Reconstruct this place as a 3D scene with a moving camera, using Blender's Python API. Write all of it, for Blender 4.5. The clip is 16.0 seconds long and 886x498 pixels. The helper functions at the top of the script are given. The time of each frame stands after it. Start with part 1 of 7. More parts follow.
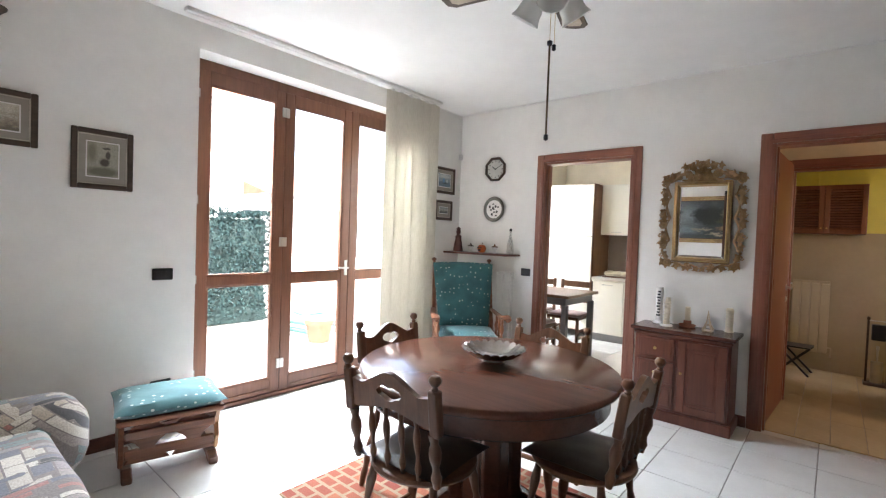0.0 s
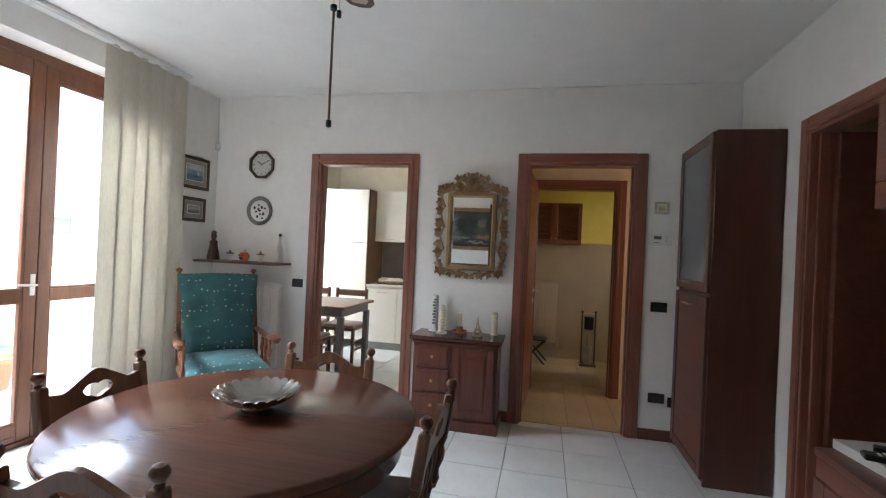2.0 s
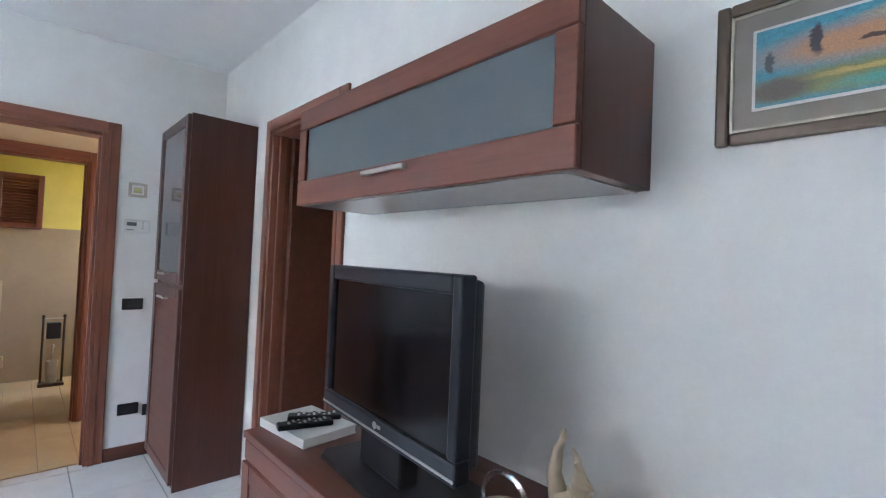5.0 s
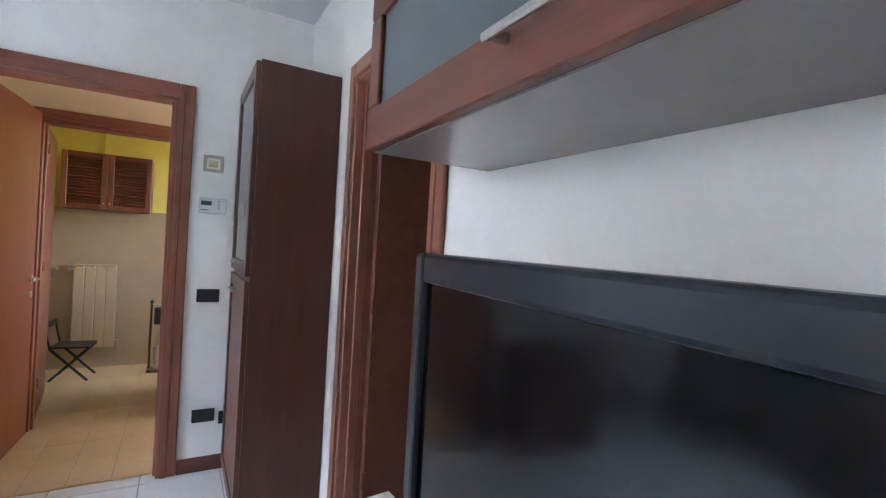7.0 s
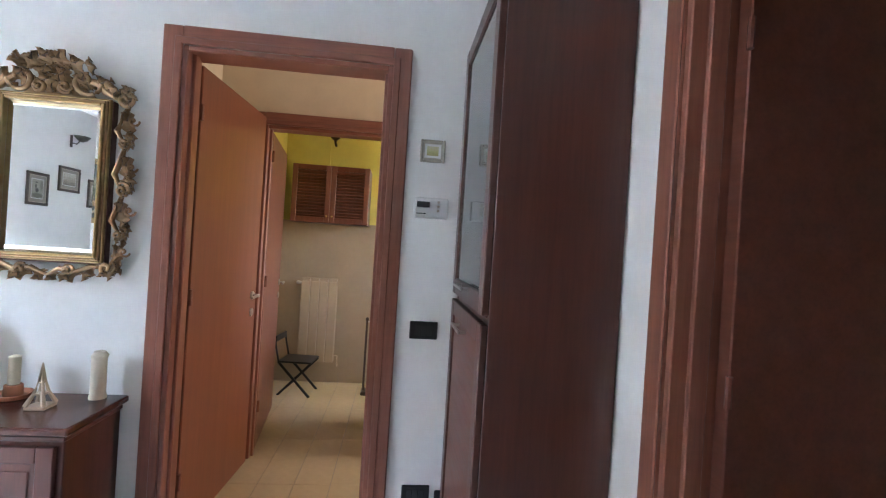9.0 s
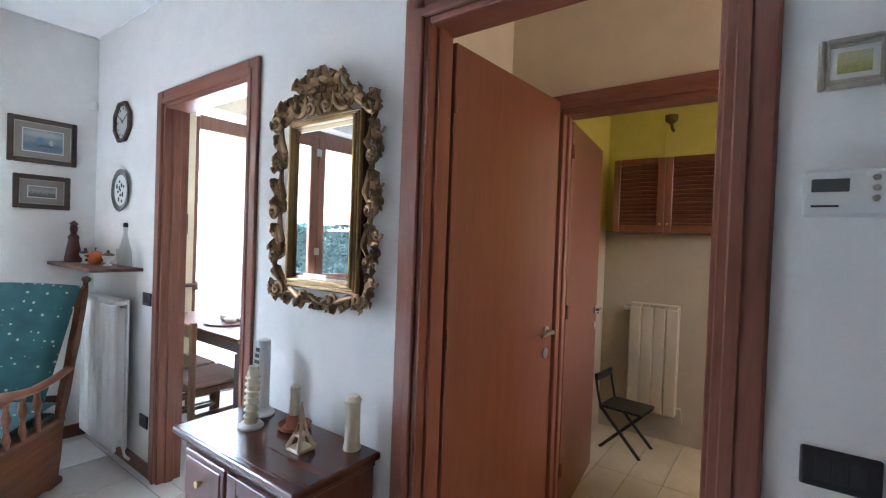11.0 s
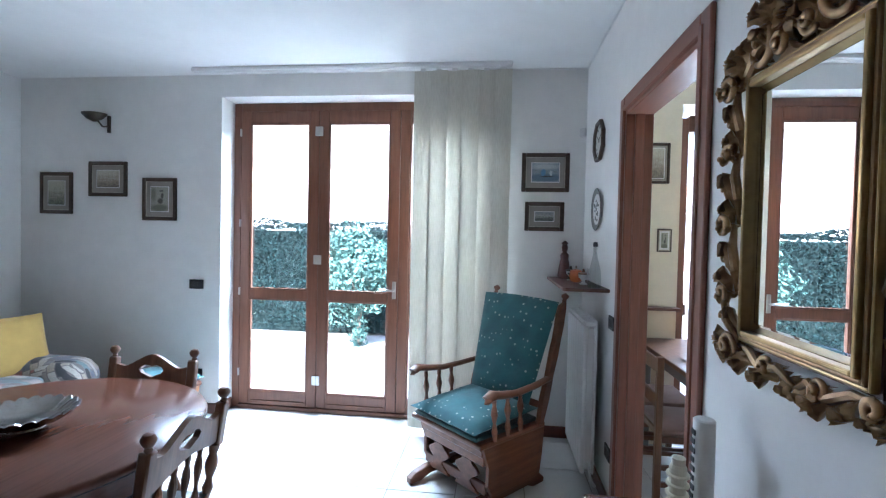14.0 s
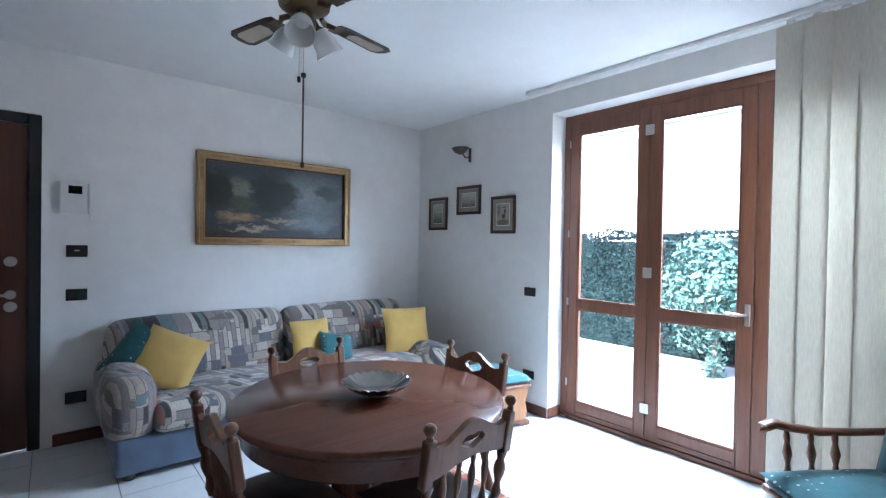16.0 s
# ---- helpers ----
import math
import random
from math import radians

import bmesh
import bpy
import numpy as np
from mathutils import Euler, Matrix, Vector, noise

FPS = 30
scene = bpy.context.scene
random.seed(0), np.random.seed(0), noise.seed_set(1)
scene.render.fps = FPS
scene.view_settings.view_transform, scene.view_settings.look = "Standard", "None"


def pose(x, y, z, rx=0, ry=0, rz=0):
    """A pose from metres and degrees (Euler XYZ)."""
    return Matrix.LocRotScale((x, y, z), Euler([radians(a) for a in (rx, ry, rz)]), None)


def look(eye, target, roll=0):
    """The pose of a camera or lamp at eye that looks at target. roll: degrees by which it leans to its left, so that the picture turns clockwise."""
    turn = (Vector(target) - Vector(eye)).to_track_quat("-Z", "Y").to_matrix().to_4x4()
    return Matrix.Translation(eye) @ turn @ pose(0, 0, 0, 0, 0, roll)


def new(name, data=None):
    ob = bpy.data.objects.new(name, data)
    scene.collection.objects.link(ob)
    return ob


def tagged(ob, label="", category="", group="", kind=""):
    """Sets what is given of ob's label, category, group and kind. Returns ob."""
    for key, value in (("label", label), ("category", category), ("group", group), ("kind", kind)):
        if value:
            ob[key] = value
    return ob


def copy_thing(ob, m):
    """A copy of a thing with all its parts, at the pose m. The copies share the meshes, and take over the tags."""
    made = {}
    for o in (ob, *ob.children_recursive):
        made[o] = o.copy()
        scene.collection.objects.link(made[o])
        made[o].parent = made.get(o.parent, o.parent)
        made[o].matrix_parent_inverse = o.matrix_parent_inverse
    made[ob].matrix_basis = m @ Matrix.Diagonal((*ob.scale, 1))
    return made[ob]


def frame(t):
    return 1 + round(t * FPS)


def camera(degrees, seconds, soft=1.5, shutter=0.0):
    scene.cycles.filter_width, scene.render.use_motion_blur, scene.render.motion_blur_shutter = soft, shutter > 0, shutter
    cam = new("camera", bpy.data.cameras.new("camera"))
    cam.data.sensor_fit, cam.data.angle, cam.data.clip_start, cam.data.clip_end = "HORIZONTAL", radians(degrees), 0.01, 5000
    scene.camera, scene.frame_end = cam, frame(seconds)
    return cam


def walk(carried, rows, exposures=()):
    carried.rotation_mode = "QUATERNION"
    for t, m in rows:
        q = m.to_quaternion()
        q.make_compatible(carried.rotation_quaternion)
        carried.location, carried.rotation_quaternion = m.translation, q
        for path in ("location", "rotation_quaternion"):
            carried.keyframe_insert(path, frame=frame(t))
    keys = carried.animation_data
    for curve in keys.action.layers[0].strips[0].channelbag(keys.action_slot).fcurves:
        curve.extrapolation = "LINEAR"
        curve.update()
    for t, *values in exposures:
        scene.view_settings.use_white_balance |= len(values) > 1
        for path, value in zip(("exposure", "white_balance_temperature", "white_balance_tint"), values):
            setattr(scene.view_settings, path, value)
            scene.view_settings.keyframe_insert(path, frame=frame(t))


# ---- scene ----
cam = camera(87.9, 16.0, soft=1.2)
PATH = [
    (0, (-1.175, -4.105, 1.353), (-2.472, -2.583, 1.298), 2.1),
    (0.5, (-1.23, -4.045, 1.352), (-2.525, -2.521, 1.31), 2.0),
    (1, (-1.351, -3.989, 1.375), (-2.524, -2.37, 1.333), 2.3),
    (1.5, (-1.388, -3.925, 1.363), (-2.261, -2.125, 1.346), 2.8),
    (2, (-1.387, -3.788, 1.374), (-1.818, -1.835, 1.38), 2.6),
    (2.5, (-1.378, -3.719, 1.384), (-1.281, -1.721, 1.408), 2.6),
    (3, (-1.315, -3.71, 1.375), (-0.757, -1.79, 1.422), 2.8),
    (3.5, (-1.31, -3.732, 1.385), (-0.319, -1.996, 1.44), 2.6),
    (4, (-1.236, -3.742, 1.391), (0.056, -2.217, 1.451), 2.4),
    (4.2, (-1.202, -3.744, 1.394), (0.164, -2.284, 1.451), 2.2),
    (6.5, (-0.801, -3.156, 1.376), (0.366, -1.532, 1.382), 3.4),
    (7, (-0.672, -2.962, 1.374), (0.322, -1.225, 1.364), 3.3),
    (7.5, (-0.633, -2.706, 1.374), (0.118, -0.853, 1.358), 3.4),
    (8, (-0.679, -2.466, 1.344), (-0.078, -0.558, 1.351), 3.2),
    (8.2, (-0.695, -2.357, 1.345), (-0.147, -0.434, 1.354), 3.4),
    (10.3, (-0.558, -1.373, 1.395), (-1.234, 0.509, 1.384), 2.5),
    (10.5, (-0.563, -1.293, 1.388), (-1.382, 0.532, 1.394), 2.5),
    (11, (-0.62, -1.131, 1.415), (-1.806, 0.479, 1.383), 2.1),
    (11.5, (-0.704, -1.01, 1.437), (-2.145, 0.376, 1.39), 1.9),
    (12, (-0.736, -0.885, 1.449), (-2.388, 0.242, 1.401), 1.6),
    (12.5, (-0.795, -0.805, 1.456), (-2.64, -0.036, 1.399), 1.2),
    (13, (-0.916, -0.744, 1.444), (-2.878, -0.36, 1.384), 1.3),
    (13.5, (-0.967, -0.722, 1.444), (-2.964, -0.637, 1.39), 1.5),
    (14, (-0.988, -0.644, 1.457), (-2.975, -0.868, 1.412), 1.3),
    (14.5, (-0.985, -0.572, 1.457), (-2.902, -1.141, 1.426), 1.2),
    (15, (-1.075, -0.494, 1.474), (-2.847, -1.419, 1.43), 1.1),
    (15.5, (-1.194, -0.528, 1.456), (-2.761, -1.769, 1.419), 1.0),
    (16, (-1.281, -0.5, 1.448), (-2.581, -2.02, 1.425), 1.0),
]
EXPOSURES = [(0.0, 3.5, 6650, 16), (2.0, 2.98, 6400, 14), (3.0, 3.3, 6100, 12), (4.0, 4.0, 5550, 11), (6.5, 4.32, 5600, 13), (8.2, 4.3, 5650, 13), (10.3, 4.1, 5550, 12), (11.5, 3.6, 5550, 13), (13.5, 3.1, 5250, 10), (16.0, 3.1, 5300, 12)]
walk(cam, [(t, look(eye, target, roll)) for t, eye, target, roll in PATH], EXPOSURES)

# ---- world and sun ----
world = bpy.data.worlds.new("sky")
scene.world = world
world.use_nodes = True
wn = world.node_tree
sky = wn.nodes.new("ShaderNodeTexSky")
sky.sky_type = "NISHITA"
sky.sun_disc = False
sky.sun_elevation = radians(50)
sky.sun_rotation = radians(105)
sky.air_density, sky.dust_density, sky.ozone_density = 1.0, 2.5, 1.0
wn.nodes["Background"].inputs["Strength"].default_value = 0.15
wn.links.new(sky.outputs["Color"], wn.nodes["Background"].inputs["Color"])
sun = new("sun", bpy.data.lights.new("sun", "SUN"))
sun.data.energy, sun.data.angle, sun.data.color = 5.0, radians(0.6), (1.0, 0.95, 0.87)
sun.matrix_world = look((6, -5, 13), (6 - 0.62, -5 + 0.17, 13 - 0.765))

# added area lamps, out of view, for more sky light: just above the head of the garden door and of the kitchen window
def sky_light(name, y, z, wide, deep, watts):
    lamp = new(name, bpy.data.lights.new(name, "AREA"))
    lamp.data.shape, lamp.data.size, lamp.data.size_y = "RECTANGLE", wide, deep
    lamp.data.energy, lamp.data.color = watts, (0.80, 0.91, 1.0)
    lamp.matrix_world = look((-5.75, y, z), (-2.2, y, 0.5))
    return lamp


sky_light("terrace_sky_fill", -1.8, 3.55, 2.6, 1.6, 230.0)
sky_light("kitchen_sky_fill", 1.34, 3.4, 1.4, 1.2, 110.0)

# ---- materials ----
def material(name):
    m = bpy.data.materials.new(name)
    m.use_nodes = True
    return m, m.node_tree, m.node_tree.nodes["Principled BSDF"]


def node(tree, kind, **inputs):
    n = tree.nodes.new(kind)
    for key, value in inputs.items():
        n.inputs[key.replace("_", " ")].default_value = value
    return n


def ramp(tree, source, stops, constant=False):
    r = tree.nodes.new("ShaderNodeValToRGB")
    if constant:
        r.color_ramp.interpolation = "CONSTANT"
    while len(r.color_ramp.elements) < len(stops):
        r.color_ramp.elements.new(0.5)
    for e, (p, c) in zip(r.color_ramp.elements, stops):
        e.position, e.color = p, (*c, 1.0)
    tree.links.new(source, r.inputs["Fac"])
    return r.outputs["Color"]


def mix(tree, a, b, fac, blend="MIX"):
    n = tree.nodes.new("ShaderNodeMix")
    n.data_type, n.blend_type = "RGBA", blend
    for sock, value in ((n.inputs[0], fac), (n.inputs[6], a), (n.inputs[7], b)):
        if isinstance(value, bpy.types.NodeSocket):
            tree.links.new(value, sock)
        else:
            sock.default_value = value if isinstance(value, (int, float)) else (*value, 1.0)
    return n.outputs[2]


def coords(tree, scale=(1, 1, 1), rot=(0, 0, 0), kind="Object"):
    t = tree.nodes.new("ShaderNodeTexCoord")
    m = tree.nodes.new("ShaderNodeMapping")
    m.inputs["Scale"].default_value = scale
    m.inputs["Rotation"].default_value = rot
    tree.links.new(t.outputs[kind], m.inputs["Vector"])
    return m.outputs["Vector"]


def noise_tex(tree, vector, scale, detail=4.0, rough=0.55):
    n = node(tree, "ShaderNodeTexNoise", Scale=scale, Detail=detail, Roughness=rough)
    tree.links.new(vector, n.inputs["Vector"])
    return n.outputs["Fac"]


def bump(tree, shader, height, strength, distance=0.002):
    b = node(tree, "ShaderNodeBump", Strength=strength, Distance=distance)
    tree.links.new(height, b.inputs["Height"])
    tree.links.new(b.outputs["Normal"], shader.inputs["Normal"])


def plain(name, color, rough=0.5, metal=0.0, vary=0.12, grain=30.0, relief=0.15, coat=0.0):
    """Paint, plastic, metal, stone: a base colour with two scales of variation."""
    m, t, s = material(name)
    v = coords(t)
    big, small = noise_tex(t, v, grain * 0.12), noise_tex(t, v, grain, 6.0)
    dark = tuple(c * (1 - vary) for c in color)
    light = tuple(min(1.0, c * (1 + vary * 0.6)) for c in color)
    c1 = ramp(t, big, [(0.3, dark), (0.7, light)])
    c2 = ramp(t, small, [(0.3, (1 - vary * 0.6,) * 3), (0.7, (1, 1, 1))])
    t.links.new(mix(t, c1, c2, 1.0, "MULTIPLY"), s.inputs["Base Color"])
    s.inputs["Roughness"].default_value, s.inputs["Metallic"].default_value = rough, metal
    s.inputs["Coat Weight"].default_value = coat
    if relief:
        bump(t, s, small, relief)
    return m


def wood(name, dark, light, axis=2, rough=0.35, scale=1.0, coat=0.0):
    """Wood with long grain along one object axis."""
    m, t, s = material(name)
    sc = [14.0 * scale] * 3
    sc[axis] = 0.9 * scale
    v = coords(t, sc)
    g = noise_tex(t, v, 1.6, 7.0, 0.62)
    f = noise_tex(t, coords(t, [c * 5 for c in sc]), 1.5, 3.0)
    col = ramp(t, g, [(0.28, dark), (0.5, tuple((a + b) / 2 for a, b in zip(dark, light))), (0.72, light)])
    pores = ramp(t, f, [(0.35, (0.86, 0.85, 0.84)), (0.55, (1, 1, 1))])
    info = t.nodes.new("ShaderNodeObjectInfo")
    tone = ramp(t, info.outputs["Random"], [(0.0, (0.88, 0.88, 0.88)), (1.0, (1.08, 1.06, 1.04))])
    t.links.new(mix(t, mix(t, col, pores, 1.0, "MULTIPLY"), tone, 1.0, "MULTIPLY"), s.inputs["Base Color"])
    rr = t.nodes.new("ShaderNodeMapRange")
    rr.inputs["To Min"].default_value, rr.inputs["To Max"].default_value = rough * 0.85, rough * 1.25
    t.links.new(f, rr.inputs["Value"])
    t.links.new(rr.outputs["Result"], s.inputs["Roughness"])
    s.inputs["Coat Weight"].default_value, s.inputs["Coat Roughness"].default_value = coat, 0.12
    bump(t, s, g, 0.06)
    return m


def cloth(name, color, rough=0.9, weave=420.0, vary=0.2):
    m, t, s = material(name)
    v = coords(t)
    w = node(t, "ShaderNodeTexWave", Scale=weave, Distortion=1.5)
    t.links.new(v, w.inputs["Vector"])
    big = noise_tex(t, v, 7.0, 5.0)
    col = ramp(t, big, [(0.3, tuple(c * (1 - vary) for c in color)), (0.7, tuple(min(1, c * (1 + vary * 0.5)) for c in color))])
    t.links.new(col, s.inputs["Base Color"])
    s.inputs["Roughness"].default_value = rough
    s.inputs["Sheen Weight"].default_value = 0.25
    bump(t, s, mix(t, w.outputs["Color"], big, 0.6), 0.25, 0.003)
    return m


def dotted_cloth(name, ground, spot):
    """Cotton print: small pale sprigs in rows on a coloured ground."""
    m, t, s = material(name)
    v = coords(t)
    vo = node(t, "ShaderNodeTexVoronoi", Scale=25.0, Randomness=0.5)
    t.links.new(v, vo.inputs["Vector"])
    st = coords(t, (1, 1, 0.55), (0.5, 0.4, 0.6))
    vs = node(t, "ShaderNodeTexVoronoi", Scale=17.0, Randomness=0.45)
    t.links.new(st, vs.inputs["Vector"])
    big = noise_tex(t, v, 9.0, 5.0)
    base = ramp(t, big, [(0.3, tuple(c * 0.72 for c in ground)), (0.7, tuple(c * 1.15 for c in ground))])
    fac = ramp(t, vo.outputs["Distance"], [(0.14, (1, 1, 1)), (0.20, (0, 0, 0))])
    t.links.new(mix(t, base, spot, fac), s.inputs["Base Color"])
    s.inputs["Roughness"].default_value, s.inputs["Sheen Weight"].default_value = 0.9, 0.2
    bump(t, s, big, 0.5, 0.01)
    return m


def patchwork_cloth(name):
    """Woven upholstery of small offset blocks in grey, sand, blue, rust and cream."""
    m, t, s = material(name)
    tc = t.nodes.new("ShaderNodeTexCoord")
    sep = t.nodes.new("ShaderNodeSeparateXYZ")
    t.links.new(tc.outputs["Object"], sep.inputs["Vector"])

    def calc(op, a, b):
        n = t.nodes.new("ShaderNodeMath")
        n.operation = op
        for sock, value in zip(n.inputs, (a, b)):
            if isinstance(value, bpy.types.NodeSocket):
                t.links.new(value, sock)
            else:
                sock.default_value = value
        return n.outputs[0]

    u = calc("ADD", sep.outputs["X"], calc("MULTIPLY", sep.outputs["Y"], 0.35))
    w = calc("ADD", sep.outputs["Z"], calc("MULTIPLY", sep.outputs["Y"], 0.9))
    com = t.nodes.new("ShaderNodeCombineXYZ")
    t.links.new(u, com.inputs["X"])
    t.links.new(w, com.inputs["Y"])
    com2 = t.nodes.new("ShaderNodeCombineXYZ")
    t.links.new(w, com2.inputs["X"])
    t.links.new(u, com2.inputs["Y"])
    cols = [(0.0, (0.075, 0.07, 0.07)), (0.12, (0.40, 0.35, 0.31)), (0.24, (0.52, 0.44, 0.34)), (0.36, (0.20, 0.20, 0.23)),
            (0.47, (0.74, 0.68, 0.58)), (0.56, (0.25, 0.21, 0.19)), (0.68, (0.44, 0.20, 0.17)), (0.76, (0.36, 0.32, 0.31)), (0.85, (0.62, 0.55, 0.46)), (0.94, (0.22, 0.29, 0.28))]
    layers = []
    for wide, high, off, way in ((0.098, 0.056, 0.37, com), (0.110, 0.034, 0.61, com2)):
        b = node(t, "ShaderNodeTexBrick", Scale=1.0)
        b.inputs["Color1"].default_value, b.inputs["Color2"].default_value = (0, 0, 0, 1), (1, 1, 1, 1)
        b.inputs["Mortar"].default_value = (0.6, 0.6, 0.6, 1)
        b.inputs["Brick Width"].default_value, b.inputs["Row Height"].default_value = wide, high
        b.inputs["Mortar Size"].default_value, b.offset, b.squash, b.squash_frequency = 0.003, off, 1.7, 3
        t.links.new(way.outputs["Vector"], b.inputs["Vector"])
        layers.append(ramp(t, b.outputs["Color"], cols, True))
    pick = node(t, "ShaderNodeTexVoronoi", Scale=9.0)
    pick.distance = "CHEBYCHEV"
    t.links.new(com.outputs["Vector"], pick.inputs["Vector"])
    fac = ramp(t, pick.outputs["Color"], [(0.0, (0, 0, 0)), (0.5, (1, 1, 1))], True)
    fine = noise_tex(t, coords(t), 160.0, 3.0)
    body = mix(t, layers[0], layers[1], fac)
    t.links.new(mix(t, body, ramp(t, fine, [(0.35, (0.50,) * 3), (0.65, (0.80,) * 3)]), 1.0, "MULTIPLY"), s.inputs["Base Color"])
    s.inputs["Roughness"].default_value, s.inputs["Sheen Weight"].default_value = 0.95, 0.2
    bump(t, s, fine, 0.3)
    return m


def picture(name, stops, scale=6.0, rough=0.35, tilt=1.4):
    """A print or a painting: soft bands of colour broken up by brushwork."""
    m, t, s = material(name)
    v = coords(t, kind="Generated")
    sep = t.nodes.new("ShaderNodeSeparateXYZ")
    t.links.new(v, sep.inputs["Vector"])
    n1 = noise_tex(t, v, scale, 6.0, 0.6)
    add = t.nodes.new("ShaderNodeMath")
    add.operation = "MULTIPLY_ADD"
    t.links.new(n1, add.inputs[0])
    add.inputs[1].default_value = tilt
    sub = t.nodes.new("ShaderNodeMath")
    sub.operation = "SUBTRACT"
    t.links.new(sep.outputs["Z"], sub.inputs[0])
    sub.inputs[1].default_value = tilt * 0.5
    t.links.new(sub.outputs[0], add.inputs[2])
    n2 = noise_tex(t, v, scale * 5, 4.0)
    t.links.new(mix(t, ramp(t, add.outputs[0], stops), ramp(t, n2, [(0.3, (0.6,) * 3), (0.7, (1.15,) * 3)]), 1.0, "MULTIPLY"), s.inputs["Base Color"])
    s.inputs["Roughness"].default_value = rough
    return m


def landscape(name, ground, blots, rough=0.25, ragged=0.16, scale=7.0):
    """A painted view: soft ragged blots (across, up, half width, half height, colour, softness) laid over a ground colour."""
    m, t, s = material(name)
    v = coords(t, kind="Generated")
    n1 = node(t, "ShaderNodeTexNoise", Scale=scale, Detail=6.0, Roughness=0.62)
    t.links.new(v, n1.inputs["Vector"])
    wob = t.nodes.new("ShaderNodeVectorMath")
    wob.operation = "MULTIPLY_ADD"
    t.links.new(n1.outputs["Color"], wob.inputs[0])
    wob.inputs[1].default_value = (ragged * 2, 0, ragged * 2)
    t.links.new(v, wob.inputs[2])
    col = ramp(t, noise_tex(t, v, scale * 1.5), [(0.3, tuple(c * 0.7 for c in ground)), (0.7, ground)])
    for across, up, hw, hh, paint, soft in blots:
        mp = node(t, "ShaderNodeMapping")
        mp.vector_type = "TEXTURE"
        mp.inputs["Location"].default_value = (across + ragged, 0.5, up + ragged)
        mp.inputs["Scale"].default_value = (hw, 1000.0, hh)
        t.links.new(wob.outputs[0], mp.inputs["Vector"])
        ln = t.nodes.new("ShaderNodeVectorMath")
        ln.operation = "LENGTH"
        t.links.new(mp.outputs[0], ln.inputs[0])
        col = mix(t, col, paint, ramp(t, ln.outputs["Value"], [(max(0.0, 1 - soft), (1, 1, 1)), (1.0, (0, 0, 0))]))
    strokes = noise_tex(t, v, scale * 6, 4.0)
    t.links.new(mix(t, col, ramp(t, strokes, [(0.3, (0.72,) * 3), (0.7, (1.12,) * 3)]), 1.0, "MULTIPLY"), s.inputs["Base Color"])
    s.inputs["Roughness"].default_value = rough
    bump(t, s, strokes, 0.15)
    return m


def glass(name, tint=(1, 1, 1), gloss=0.06, rough=0.0):
    m, t, s = material(name)
    out = t.nodes["Material Output"]
    tr, gl = node(t, "ShaderNodeBsdfTransparent"), node(t, "ShaderNodeBsdfGlossy", Roughness=rough)
    tr.inputs["Color"].default_value = (*tint, 1)
    mx = node(t, "ShaderNodeMixShader", Fac=gloss)
    t.links.new(tr.outputs[0], mx.inputs[1])
    t.links.new(gl.outputs[0], mx.inputs[2])
    t.links.new(mx.outputs[0], out.inputs["Surface"])
    return m


def leafy(name, a, b, rough=0.55):
    m, t, s = material(name)
    g = t.nodes.new("ShaderNodeNewGeometry")
    t.links.new(ramp(t, g.outputs["Random Per Island"], [(0.0, a), (0.6, b), (1.0, tuple(c * 1.4 for c in b))]), s.inputs["Base Color"])
    s.inputs["Roughness"].default_value, s.inputs["Specular IOR Level"].default_value = rough, 0.15
    return m


M_WALL = plain("wall_paint", (0.80, 0.785, 0.75), 0.9, vary=0.035, grain=60, relief=0.06)
M_CEIL = plain("ceiling_paint", (0.82, 0.815, 0.79), 0.95, vary=0.025, grain=50, relief=0.05)
M_CREAM = plain("cream_wall", (0.78, 0.70, 0.55), 0.9, vary=0.05, grain=60, relief=0.06)
M_HALL = plain("hall_wall", (0.74, 0.62, 0.46), 0.9, vary=0.05, grain=60, relief=0.06)
M_YELLOW = plain("yellow_wall", (0.76, 0.66, 0.16), 0.9, vary=0.05, grain=60, relief=0.06)
M_TILE = plain("floor_tile", (0.70, 0.69, 0.66), 0.17, vary=0.05, grain=40, relief=0.02)
M_GROUT = plain("grout", (0.36, 0.34, 0.31), 0.9, vary=0.2, grain=80)
M_BTILE = plain("beige_floor_tile", (0.56, 0.45, 0.29), 0.25, vary=0.08, grain=25, relief=0.03)
M_WTILE = plain("beige_wall_tile", (0.42, 0.33, 0.22), 0.3, vary=0.08, grain=25, relief=0.03)
M_TRIM = wood("cherry_trim", (0.20, 0.072, 0.044), (0.29, 0.11, 0.068), 2, 0.33)
M_TRIMX = wood("cherry_trim_x", (0.20, 0.072, 0.044), (0.29, 0.11, 0.068), 0, 0.33)
M_TRIMY = wood("cherry_trim_y", (0.17, 0.055, 0.030), (0.30, 0.105, 0.056), 1, 0.33)
M_LEAF = wood("cherry_door", (0.165, 0.056, 0.029), (0.205, 0.072, 0.038), 2, 0.4)
M_BASE = wood("baseboard_wood", (0.09, 0.035, 0.022), (0.17, 0.062, 0.038), 0, 0.4)
M_WIN = wood("window_wood", (0.13, 0.052, 0.028), (0.20, 0.082, 0.044), 2, 0.4)
M_TABLE = wood("table_mahogany", (0.092, 0.034, 0.019), (0.125, 0.048, 0.027), 0, 0.21, 0.9)
M_TABLE.node_tree.nodes["Bump"].inputs["Strength"].default_value = 0.015
M_CHAIR = wood("chair_walnut", (0.115, 0.050, 0.024), (0.23, 0.108, 0.055), 2, 0.34, 1.5)
